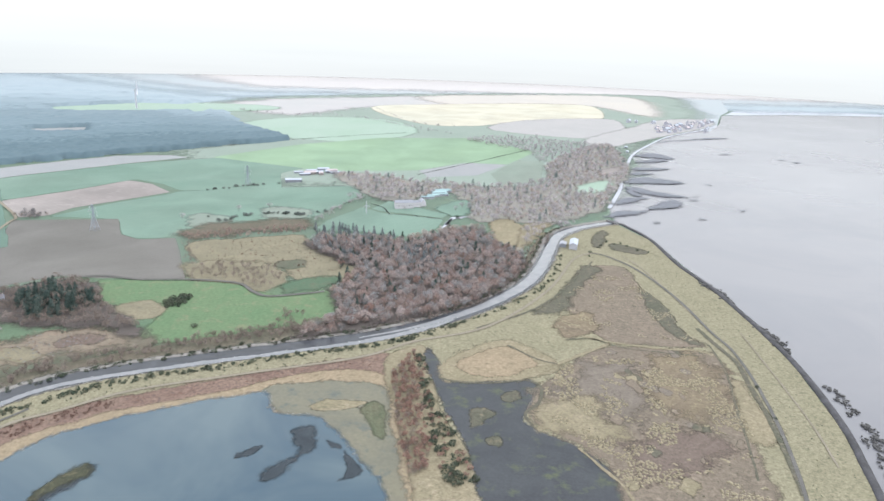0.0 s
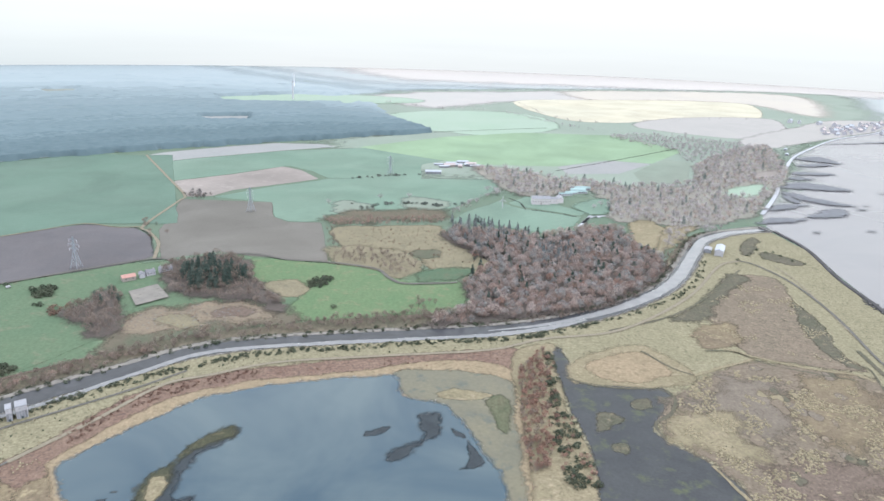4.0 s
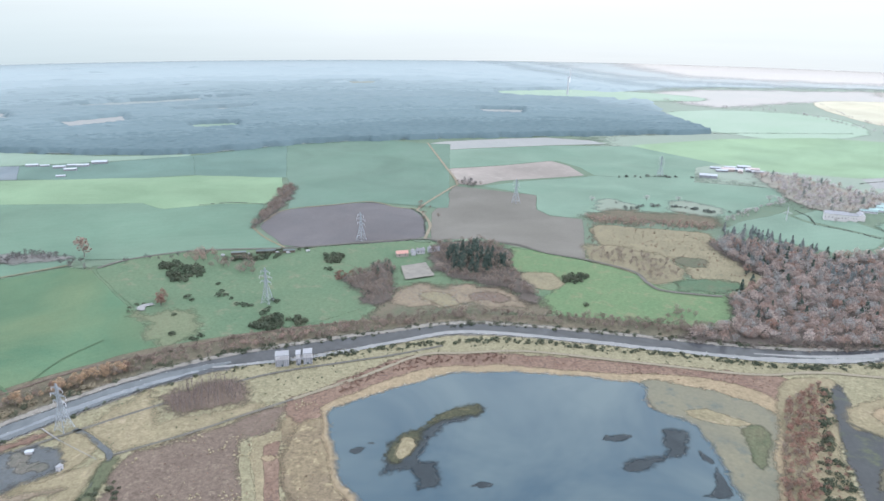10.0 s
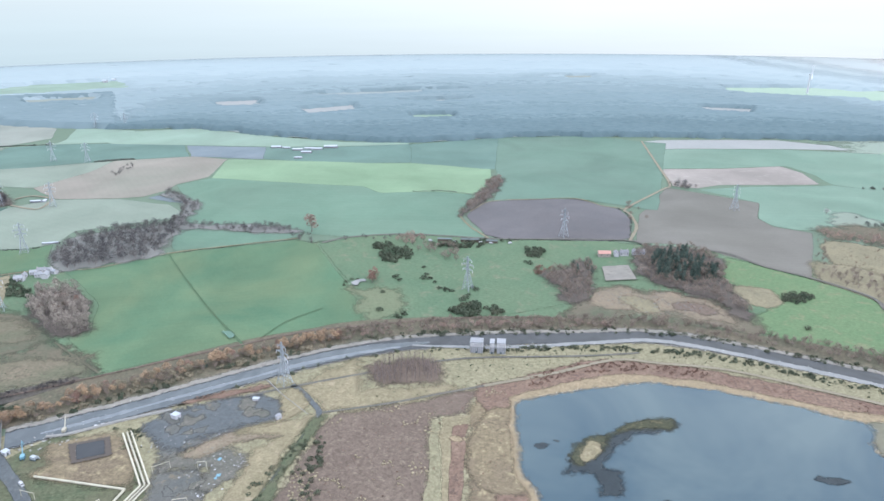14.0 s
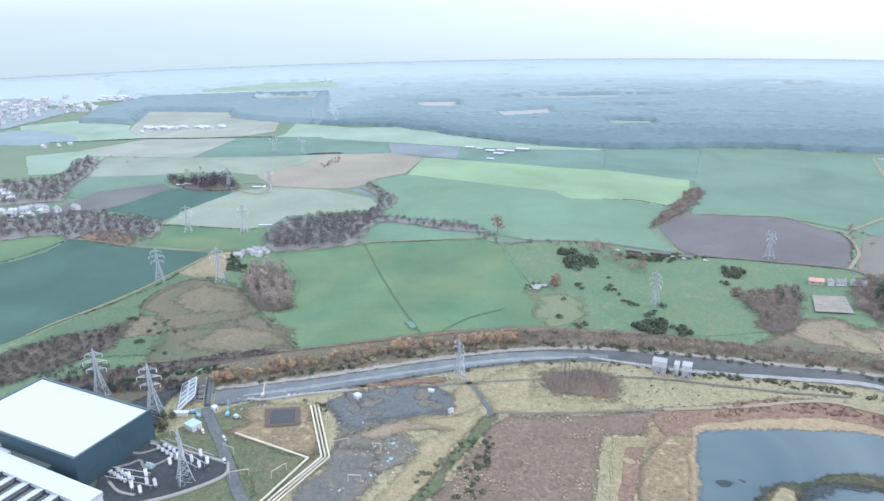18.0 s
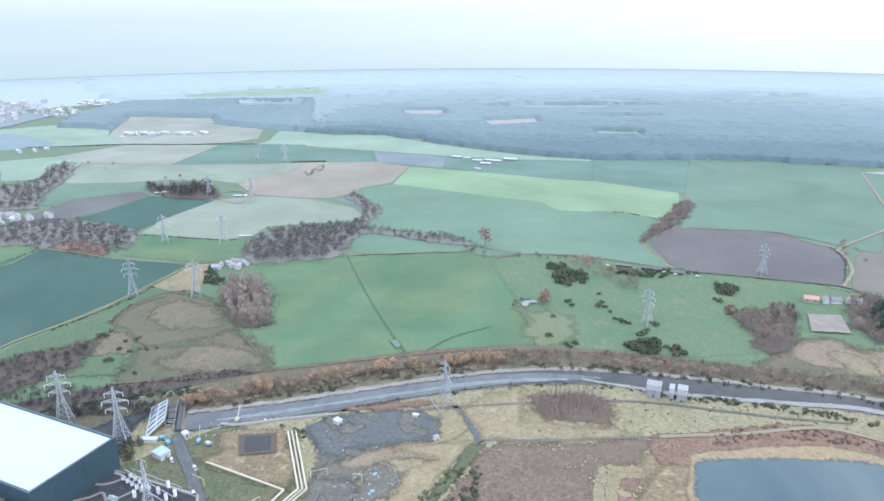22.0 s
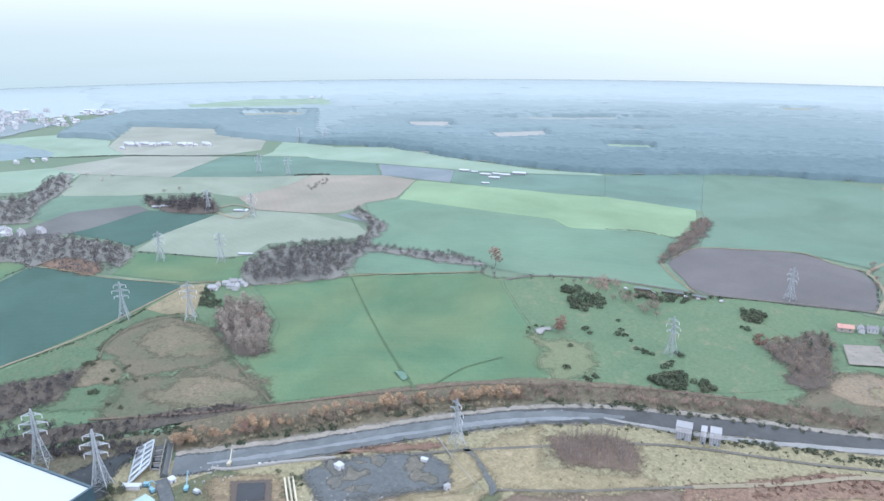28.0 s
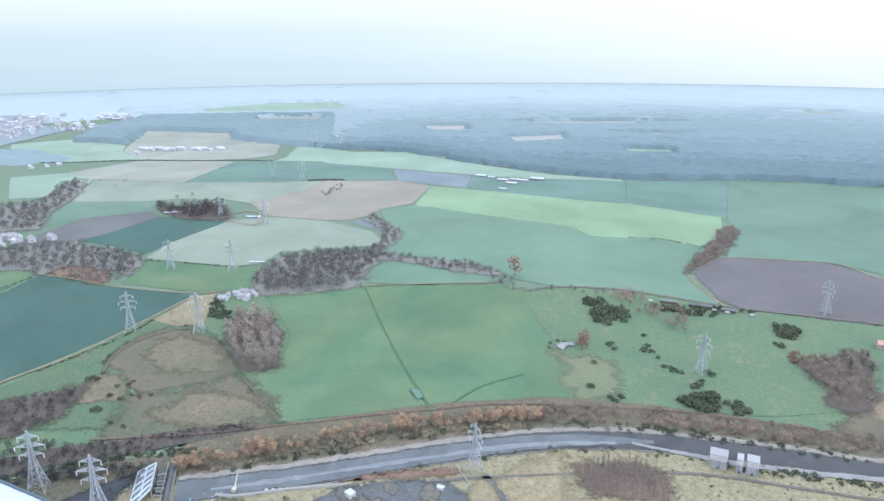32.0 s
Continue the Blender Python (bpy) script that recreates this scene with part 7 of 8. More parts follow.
for pts in ([(523, 1263), (583, 1325), (615, 1333), (606, 1291), (546, 1257)],
            [(526, 1418), (549, 1432), (546, 1369), (533, 1372)],
            [(598, 1608), (630, 1633), (664, 1611), (618, 1597)],
            [(886, 2168), (956, 2205), (1114, 2286), (1172, 2286), (1033, 2233)],
            [(407, 1140), (429, 1172), (419, 1148)]):
    field("weed_bank", pts, "weed_far", "dark mussel and weed bank on the shore", True, 3.5, category="weed bank", up=0.3)
for x, y, r in ((1005, 1943, 12), (1159, 1830, 10), (1136, 1868, 9), (753, 1499, 6), (714, 1256, 6), (600, 1186, 6), (503, 1157, 6), (673, 1375, 6), (649, 1342, 7)):
    field("weed_bank", [(x - r * 1.6, y), (x, y + r * 0.5), (x + r * 1.6, y + r * 0.2), (x, y - r * 0.5)], "weed_far", "small weed bank in the shallows", True, category="weed bank", up=0.3)
for x, y in [(447, 836), (450, 828), (452, 820), (455, 812), (454, 801), (454, 789), (454, 773), (451, 695), (449, 683), (453, 680), (454, 671), (454, 663), (453, 652), (448, 636), (449, 657), (441, 513), (437, 485), (428, 450), (420, 436), (444, 530), (412, 420), (433, 468), (424, 462), (447, 548)]:
    heap = np.array([(x + 3 + rng.normal(0, 3.0), y + rng.normal(0, 5.0)) for _ in range(16)])
    debris("rocks", [], 0, 0, 3.2, "rock", "dark weed-covered rocks off the sea wall", heap)

# small fields of water
field("puddle", [(-600, 247), (-590, 243), (-580, 244), (-584, 250), (-594, 254)], "puddle", "shallow puddle in the wheat field", True, category="puddle", up=0.3)
field("puddle", [(-619, 423), (-616, 438), (-608, 436), (-610, 428), (-604, 421), (-610, 418)], "sky_painted_water", "small pond by a red tree", True, 0.8, category="pond", up=0.3)


# ---- single trees and bushes ----
def single(name, kind, crown, clumps, seed, label, category):
    """One tree with its trunk and its crown as parts, one metre high."""
    v, t, i = tree_shape(kind, seed, clumps)
    top = empty(name, label, category)
    for nm, which, m in (("trunk", 0, M["bark"]), ("crown", 1, crown)):
        ts = t[i == which]
        used, inv = np.unique(ts, return_inverse=True)
        ob = new(nm, fast_mesh(nm, v[used], inv.reshape(-1, 3), [m], None, np.full(len(used), 0.2 + 0.6 * ((seed * 0.37) % 1))))
        ob.parent = top
    return top


def plant(master, places, size, group):
    first = True
    for x, y in places:
        s = size * rng.uniform(0.75, 1.3)
        m = Matrix.Translation((x, y, 0.45)) @ Matrix.Rotation(rng.uniform(0, 6.28), 4, "Z") @ Matrix.Diagonal((s * rng.uniform(0.9, 1.3), s * rng.uniform(0.9, 1.3), s, 1))
        if first:
            master.matrix_basis, first = m, False
        else:
            made = copy_thing(master, Matrix())
            made.matrix_basis = m
    for o in scene.objects:
        if o.name.split(".")[0] == master.name.split(".")[0] and o.parent is None and "label" in o and o["label"] == master["label"]:
            o["group"] = group


PARK = [(-583, 469), (-594, 472), (-567, 493), (-561, 499), (-574, 504), (-548, 495), (-519, 489), (-526, 491), (-514, 493), (-489, 491), (-487, 483), (-492, 499), (-504, 517), (-497, 516), (-504, 401), (-503, 411), (-499, 402), (-531, 487), (-568, 431), (-518, 628), (-511, 628), (-530, 398), (-595, 519), (-590, 674), (-597, 667)]
COPPER = [(-607, 445), (-600, 440), (-611, 450)]
plant(single("lone_tree", "poplar", M["rust_tree"], 200, 21, "tall slim copper-brown tree in a grass field", "tree"), [(-822, 494)], 24, "")
plant(single("gorse_bush", "bush", M["bush"], 110, 8, "dark gorse bush in the scrubland", "bush"), [(-756, -17), (-762, -10), (-750, -14), (-692, -14), (-687, -18), (-699, 20), (-703, 14), (-710, -4), (-660, -4), (-648, 6)], 3.6, "gorse in the scrubland")
GARDEN = [(-625, 418), (-626, 428), (-621, 433), (-616, 410)]
plant(single("gorse_bush", "bush", M["bush"], 130, 3, "dark green gorse bush on rough pasture", "bush"), PARK, 4.6, "gorse bushes in the parkland")
plant(single("gorse_bush", "bush", M["bush"], 130, 5, "dark gorse bush in the meadow", "bush"), [(-238, 755), (-234, 767), (-225, 774), (-229, 763), (-243, 760), (-190, 690), (-115, 680)], 4.5, "gorse in the meadow")
plant(single("copper_tree", "round", M["copper_bush"], 220, 8, "copper-leaved tree beside a pond", "tree"), COPPER, 13, "copper trees")
plant(single("garden_shrub", "bush", M["bush"], 110, 21, "dark shrub beside a pond", "bush"), GARDEN, 3.6, "shrubs by the pond")
plant(single("field_tree", "bare", M["bare_tree"], 260, 9, "bare brown tree standing in a field", "tree"), [(-1520, 130), (-1530, 160), (-603, 1131), (-590, 1125), (-573, 1118), (-555, 1139), (-565, 1128), (-560, 930), (-552, 945), (-540, 905), (-575, 950), (-581, 965), (-525, 880), (-512, 905)], 8.5, "field trees")
plant(single("parkland_tree", "bare", M["far_tree"], 220, 12, "grey bare tree beside a mansion", "tree"), [(-60, 1300), (-40, 1280), (0, 1290), (20, 1300), (45, 1215), (140, 1215), (155, 1240), (170, 1230), (-250, 1190), (-200, 1215), (-330, 1130), (-20, 1330), (-1780, -10), (-1740, 40), (-1700, 20)], 11, "parkland trees")
plant(single("thorn_bush", "bush", M["bush"], 110, 15, "dark thorn bush in scrubland", "bush"), [(-754, -22), (-755, -18), (-750, -14), (-726, 13), (-730, 17), (-694, 21), (-695, 30), (-690, -17), (-686, -12), (-710, -4), (-726, 3), (-700, 5)], 3.2, "thorn bushes")
plant(single("reed_bush", "bush", M["bush"], 110, 17, "dark bush on the sandy point", "bush"), [(371, 1031), (393, 1026), (408, 988), (423, 980), (322, 956), (328, 975), (348, 1000), (355, 1010), (377, 556), (365, 500), (398, 1008), (380, 1020)], 3.2, "bushes on the point")


# ---- pylons ----
def pylon(h=44.0):
    """A lattice tower with three pairs of arms, facing along y."""
    top = empty("pylon", "grey galvanised lattice electricity pylon standing in a field", "pylon")
    half = lambda z: 5.6 - 4.3 * (z / (h * 0.55)) ** 0.8 if z < h * 0.55 else 1.3 - 0.95 * (z - h * 0.55) / (h * 0.45)
    zs = [0, h * 0.12, h * 0.24, h * 0.35, h * 0.45, h * 0.55, h * 0.63, h * 0.71, h * 0.79, h * 0.87, h * 0.94, h]
    for sx, sy in ((1, 1), (1, -1), (-1, -1), (-1, 1)):
        bm = bmesh.new()
        rings = []
        for a in [-0.8] + zs:
            r, x, y = (0.24 if a < h * 0.5 else 0.19), sx * half(max(a, 0)), sy * half(max(a, 0))
            rings.append([bm.verts.new((x + r * u, y + r * v, a)) for u, v in ((-1, -1), (1, -1), (1, 1), (-1, 1))])
        for a, b in zip(rings, rings[1:]):
            for k in range(4):
                bm.faces.new((a[k], a[(k + 1) % 4], b[(k + 1) % 4], b[k]))
        bm.faces.new(rings[-1])
        part("leg", bm, M["steel"], top)
    for nm, rot in (("face_bracing", 0), ("face_bracing", 1), ("face_bracing", 2), ("face_bracing", 3)):
        bm = bmesh.new()
        c, s = ((1, 0), (0, 1), (-1, 0), (0, -1))[rot]
        pt = lambda u, z: (c * u - s * half(z), s * u + c * half(z), z)
        for a, b in zip(zs, zs[1:]):
            bar(bm, pt(-half(a), a), pt(half(b), b), 0.12)
            bar(bm, pt(half(a), a), pt(-half(b), b), 0.12)
            bar(bm, pt(-half(b), b), pt(half(b), b), 0.13)
        tagged(part(nm, bm, M["steel"], top), kind="stuff")
    for z, reach in ((h * 0.60, 7.2), (h * 0.745, 8.8), (h * 0.89, 6.2)):
        for s in (1, -1):
            bm = bmesh.new()
            for sy in (1, -1):
                bar(bm, (s * half(z) * 0.8, sy * half(z), z), (s * reach, 0, z + 0.3), 0.22)
                bar(bm, (s * half(z + 2) * 0.8, sy * half(z + 2), z + 2.4), (s * reach, 0, z + 0.3), 0.18)
            for k in (0.35, 0.65):
                x, w, low = half(z) + (reach - half(z)) * k, half(z) * (1 - k), z + 0.3 * k
                bar(bm, (s * x, w, low), (s * x, -w, low), 0.13)
                bar(bm, (s * x, w, low), (s * x, w * 0.8, z + 0.3 + 2.1 * (1 - k)), 0.13)
                bar(bm, (s * x, -w, low), (s * x, -w * 0.8, z + 0.3 + 2.1 * (1 - k)), 0.13)
            arm = part("crossarm", bm, M["steel"], top)
            bm = bmesh.new()
            rings = []
            for k in range(13):
                r = 0.32 if k % 2 else 0.14
                rings.append([bm.verts.new((s * reach + r * math.cos(j * 1.0472), r * math.sin(j * 1.0472), z + 0.2 - 0.27 * k)) for j in range(6)])
            for a, b in zip(rings, rings[1:]):
                for j in range(6):
                    bm.faces.new((b[j], b[(j + 1) % 6], a[(j + 1) % 6], a[j]))
            part("insulator", bm, M["porcelain"], arm, "string of pale porcelain discs")
    return top


tower = pylon()
LINES = [[(-430, 0, 44, 0), (-466, 242, 41, 0), (-506, 510, 42, 0), (-550, 748, 42, 0), (-444, 1057, 42, 0), (-277, 1404, 42, 0)],
         [(-585, -52, 49, 0), (-860, 20, 46, 0), (-1065, 79, 44, 0), (-1318, 185, 44, 0), (-1652, 351, 44, 0), (-2050, 560, 44, 0)],
         [(-534, -12, 49, 0), (-823, 88, 46, 0), (-1020, 156, 44, 0), (-1248, 249, 44, 0), (-1588, 403, 44, 0), (-1990, 620, 44, 0)]]
first = True
for line in LINES:
    for k, (x, y, h, _) in enumerate(line):
        a, b = line[max(0, k - 1)], line[min(len(line) - 1, k + 1)]
        turn = math.atan2(b[1] - a[1], b[0] - a[0]) - math.pi / 2
        s = h / 44
        m = Matrix.Translation((x, y, 0.5)) @ Matrix.Rotation(turn, 4, "Z") @ Matrix.Diagonal((s, s, s, 1))
        if first:
            tower.matrix_basis, first = m, False
            tower["group"] = "pylons of the power lines"
        else:
            copy_thing(tower, Matrix()).matrix_basis = m


# ---- wind turbines ----
def turbine(x, y, h, turn, label):
    """Mast, nacelle and three blades."""
    top = empty("wind_turbine", label, "wind turbine", "", Matrix.Translation((x, y, 0.4)) @ Matrix.Rotation(turn, 4, "Z"))
    bm = bmesh.new()
    bmesh.ops.create_cone(bm, cap_ends=True, segments=12, radius1=h * 0.04, radius2=h * 0.024, depth=h * 0.68, matrix=Matrix.Translation((0, 0, h * 0.34)))
    part("mast", bm, M["porcelain"], top)
    bm = bmesh.new()
    block(bm, -h * 0.02, h * 0.02, -h * 0.05, h * 0.05, h * 0.67, h * 0.71)
    part("nacelle", bm, M["porcelain"], top)
    for k in range(3):
        bm = bmesh.new()
        a = radians(90 + 120 * k)
        p, q = (0, -h * 0.06, h * 0.69), (math.cos(a) * h * 0.31, -h * 0.06, h * 0.69 + math.sin(a) * h * 0.31)
        bar(bm, p, q, h * 0.022)
        part("blade", bm, M["porcelain"], top)
    return top


turbine(-956, 2693, 100, 1.92, "tall white wind turbine above the far forest")
turbine(-24, 1191, 22, 0.2, "small white wind turbine in a green field")


# ---- buildings ----
def gable(bm, w, d, z0, z1, over=0.4):
    """A pitched roof, ridge along x, with thickness."""
    a, b, t = w / 2 + over, d / 2 + over, 0.25
    for s in (1, -1):
        q = [(-a, s * b, z0 - 0.1), (a, s * b, z0 - 0.1), (a, 0, z1), (-a, 0, z1)]
        lo = [bm.verts.new(p) for p in q]
        hi = [bm.verts.new((p[0], p[1], p[2] + t)) for p in q]
        faces = [lo[::-1], hi] + [[lo[k], lo[(k + 1) % 4], hi[(k + 1) % 4], hi[k]] for k in range(4)]
        for f in faces:
            bm.faces.new(f if s > 0 else f[::-1])


def house(name, w, d, h, rise, wall, roof, label, category="house", panes=3, chimney=True, group=""):
    top = empty(name, label, category, group)
    bm = bmesh.new()
    block(bm, -w / 2, w / 2, -d / 2, d / 2, -0.8, h)
    for s in (1, -1):
        v = [bm.verts.new(p) for p in ((s * w / 2, -d / 2, h), (s * w / 2, d / 2, h), (s * w / 2, 0, h + rise - 0.1))]
        bm.faces.new(v if s > 0 else v[::-1])
    part("wall", bm, M[wall], top)
    bm = bmesh.new()
    gable(bm, w, d, h, h + rise)
    r = part("roof", bm, M[roof], top)
    if chimney:
        for s in (1, -1):
            bm = bmesh.new()
            block(bm, s * w * 0.42 - 0.5, s * w * 0.42 + 0.5, -0.4, 0.4, h + rise - 0.6, h + rise + 1.3)
            part("chimney", bm, M["stone"], r)
    for s in (1, -1):
        for k in range(panes):
            x = (k + 0.5) / panes * w - w / 2
            bm = bmesh.new()
            block(bm, x - 0.55, x + 0.55, s * d / 2 - 0.04, s * d / 2 + 0.06, h * 0.45, h * 0.45 + 1.3)
            part("window", bm, M["glass"], top)
    return top


def at(ob, x, y, turn, s=1.0):
    ob.matrix_basis = Matrix.Translation((x, y, 0.5)) @ Matrix.Rotation(radians(turn), 4, "Z") @ Matrix.Diagonal((s, s, s, 1))
    return ob


def again(ob, x, y, turn, s=1.0):
    return at(copy_thing(ob, Matrix()), x, y, turn, s)


# cottages with a red-roofed barn
barn = at(house("barn", 16, 9, 4.5, 3.0, "stone", "red_roof", "stone barn with a pale red tiled roof", "barn", 2, False), -462, 722, 45)
cottage = at(house("cottage", 11, 7, 4.5, 2.8, "white_wall", "slate", "white cottage with a grey slate roof"), -446, 744, 50)
for x, y, a in ((-438, 757, 130), (-432, 762, 40), (-452, 735, 130)):
    again(cottage, x, y, a, 0.9)
field("yard", [(-439, 686), (-417, 713), (-386, 678), (-408, 648)], "bank", "pale sand riding arena behind the cottages", up=0.3, category="yard")
# white cottages by the poplars
villa = at(house("cottage", 11, 7, 4.5, 2.8, "white_wall", "grey_roof", "white cottage beside tall poplars"), -908, 126, 60)
for x, y, a, s in ((-917, 133, 150, 0.8), (-920, 145, 60, 0.8), (-921, 154, 60, 0.9), (-898, 153, 150, 1.0), (-919, 162, 60, 0.7), (-906, 165, 20, 0.8), (-906, 148, 60, 0.9)):
    again(villa, x, y, a, s)
# farms
shed = at(house("farm_shed", 34, 14, 5, 2.5, "grey_roof", "white_roof", "long pale farm shed", "shed", 4, False), -190, 1446, 10)
for x, y, a, s in ((-175, 1517, 15, 0.7), (-150, 1540, 15, 0.8), (-128, 1553, 100, 0.7), (-108, 1543, 15, 0.7), (-192, 1540, 15, 0.6), (-140, 1580, 15, 0.8), (-165, 1560, 15, 0.7)):
    again(shed, x, y, a, s)
rshed = at(house("farm_shed", 26, 14, 5, 2.5, "stone", "pale_red_roof", "farm shed with a red-brown roof", "shed", 4, False), -165, 1530, 15)
again(rshed, -118, 1560, 15, 0.9), again(rshed, -140, 1528, 100, 0.7)
for x, y, a, s in ((-1435, 781, 45, 0.7), (-1413, 795, 45, 0.5), (-1373, 802, 45, 0.7), (-1367, 828, 45, 0.6), (-1347, 838, 45, 0.7), (-1343, 874, 45, 0.9), (-1332, 800, 45, 0.7), (-1295, 756, 45, 0.5)):
    again(shed, x, y, a, s)
for x, y, a, s in ((-1401, 104, 60, 0.45), (-1398, 119, 60, 0.5), (-1301, 235, 60, 0.5), (-1296, 247, 150, 0.4), (-1040, 189, 60, 0.35), (-1036, 198, 60, 0.3)):
    again(shed, x, y, a, s)
# the mansion and its glasshouses
mansion = at(house("mansion", 34, 14, 11, 4, "pale_stone", "grey_roof", "large pale stone mansion with grey roofs", "mansion", 7), 44, 1236, 8)
again(mansion, 80, 1262, 98, 0.7)
glass = at(house("glasshouse", 26, 8, 3, 2, "white_wall", "green_roof", "long pale green glasshouse beside a mansion", "glasshouse", 5, False), 92, 1316, 10)
again(glass, 115, 1342, 10, 1.0), again(glass, 132, 1350, 100, 0.8), again(glass, 104, 1332, 10, 0.9)
# villages
vh = at(house("village_house", 11, 8, 5.5, 3.2, "white_wall", "pale_red_roof", "white village house with a red pantile roof"), 980, 2400, 30)
vh["group"] = "houses of the shore village"
vs = at(house("village_house", 10, 8, 5.5, 3.2, "white_wall", "grey_roof", "white village house with a pale grey roof"), 1010, 2440, 40)
vs["group"] = "houses of the shore village"
for k in range(46):
    u, w = rng.random(), rng.random()
    x, y = 960 + 330 * u + 40 * w, 2380 + 290 * u + 150 * w
    again(vh if k % 2 else vs, x, y, rng.uniform(20, 70), rng.uniform(0.8, 1.3))
ws = at(house("village_house", 12, 8, 5, 3, "white_wall", "white_roof", "pale house of a far hamlet"), -2155, 84, 50)
ws["group"] = "houses of the inland hamlet"
for x, y in [(-3427, 942), (-3466, 996), (-3445, 1033), (-3454, 1080), (-3375, 1035), (-3336, 986), (-3132, 2), (-3159, 33), (-3164, 64), (-3170, 95), (-3094, 72)]:
    again(ws, x, y, 40, 1.6)
for k in range(34):
    u, w = rng.random(), rng.random()
    again(ws, -2180 + 100 * u * 1.2 + 40 * w - 60, 85 + 225 * u + 20 * w, rng.uniform(30, 70), rng.uniform(0.8, 1.4))
for k in range(40):
    u, w = rng.random(), rng.random()
    again(ws if k % 3 else vs, -2850 - 350 * w + 80 * u, -300 + 300 * u, rng.uniform(0, 90), rng.uniform(0.9, 1.6))
for x, y in ((-1504, -235), (-1517, -212), (-1474, -180), (-1578, -228), (-1338, -178), (-1303, -150), (-1314, -133), (-1490, -200), (-1540, -220), (-1280, -160), (-1350, -195), (-2044, -165), (-2055, -103), (-2050, -130), (-3215, -4), (-3190, 40), (-3154, 108), (-3170, 70)):
    again(ws, x, y, rng.uniform(0, 90), rng.uniform(0.8, 1.2))
again(shed, 706, 1943, 70, 0.6), again(shed, 730, 2028, 70, 0.6)


# ---- pump houses on the canal ----
def pump_house(w, d, h, cols):
    top = empty("pump_house", "white corrugated metal pump house on the canal bank", "pump house")
    bm = bmesh.new()
    block(bm, -w / 2, w / 2, -d / 2, d / 2, -0.8, h)
    part("wall", bm, M["white_wall"], top)
    bm = bmesh.new()
    block(bm, -w / 2 - 0.3, w / 2 + 0.3, -d / 2 - 0.3, d / 2 + 0.3, h, h + 0.5)
    part("roof", bm, M["grey_roof"], top)
    for k in range(cols):
        x = (k + 0.5) / cols * w - w / 2
        for z0, z1 in ((0.6, h * 0.62), (h * 0.66, h - 0.4)):
            bm = bmesh.new()
            block(bm, x - w / cols * 0.42, x + w / cols * 0.42, -d / 2 - 0.25, -d / 2 + 0.1, z0, z1)
            part("panel", bm, M["white_wall"] if z0 > 1 else M["grey_roof"], top, "" if z0 > 1 else "pale grey cladding panel")
    bm = bmesh.new()
    block(bm, -0.8, 0.8, -d / 2 - 0.35, -d / 2 + 0.1, -0.5, 2.4)
    part("door", bm, M["dark_clad"], top, "dark steel door")
    return top


at(pump_house(13.5, 11, 12.5, 6), -391, 410, 40, 0.9)
at(pump_house(4.5, 10, 12.5, 2), -379.5, 419.5, 40, 0.9)
at(pump_house(9, 11, 12.5, 4), -373.5, 426, 40, 0.9)
# the pump station on the bend
at(house("canal_house", 32, 12, 8, 2.5, "white_wall", "white_roof", "long white pump station on the canal bend", "pump station", 6, False), 310, 1004, 72)
at(house("canal_house", 16, 10, 5, 1.5, "grey_roof", "grey_roof", "low grey intake building in the canal", "pump station", 3, False), 294, 1008, 72)
top = empty("bridge", "small concrete bridge over the canal mouth", "bridge", "", Matrix.Translation((418, 1150, 0.5)) @ Matrix.Rotation(radians(115), 4, "Z"))
bm = bmesh.new()
block(bm, -14, 14, -3, 3, 1.2, 2.0)
part("deck", bm, M["concrete"], top)
for s in (1, -1):
    bm = bmesh.new()
    block(bm, -14, 14, s * 2.8 - 0.2, s * 2.8 + 0.2, 2.0, 3.0)
    part("parapet", bm, M["concrete"], top)
    bm = bmesh.new()
    block(bm, s * 12 - 2, s * 12 + 2, -3.2, 3.2, -1.5, 1.2)
    part("abutment", bm, M["stone"], top)


# ---- the power station ----
hall = empty("turbine_hall", "huge hall with a white membrane roof and blue-grey cladding", "hall", "", Matrix.Translation((-526.5, -81, 0)) @ Matrix.Rotation(math.atan2(79, 99), 4, "Z"))
HL, HW, HH = 127, 68, 26
bm = bmesh.new()
block(bm, -HL / 2, HL / 2, -HW / 2, HW / 2, -0.8, HH)
part("wall", bm, M["dark_clad"], hall)
bm = bmesh.new()
block(bm, -HL / 2 + 1.6, HL / 2 - 1.6, -HW / 2 + 1.6, HW / 2 - 1.6, HH - 0.5, HH + 0.5)
part("roof", bm, M["white_roof"], hall, "clean white membrane roof")
for x0, x1, y0, y1 in ((-HL / 2 - 0.3, HL / 2 + 0.3, -HW / 2 - 0.3, -HW / 2 + 1.5), (-HL / 2 - 0.3, HL / 2 + 0.3, HW / 2 - 1.5, HW / 2 + 0.3), (-HL / 2 - 0.3, -HL / 2 + 1.5, -HW / 2 + 1.55, HW / 2 - 1.55), (HL / 2 - 1.5, HL / 2 + 0.3, -HW / 2 + 1.55, HW / 2 - 1.55)):
    bm = bmesh.new()
    block(bm, x0, x1, y0, y1, HH - 0.3, HH + 1.3)
    part("parapet", bm, M["dark_clad"], hall)
n = 22
for k in range(n):
    bm = bmesh.new()
    x = -HL / 2 + (k + 0.5) * HL / n
    block(bm, x - HL / n * 0.496, x + HL / n * 0.496, -HW / 2 - 0.22, -HW / 2 + 0.1, 0.4, HH - 0.6)
    part("cladding_panel", bm, M["dark_clad"], hall)
n = 12
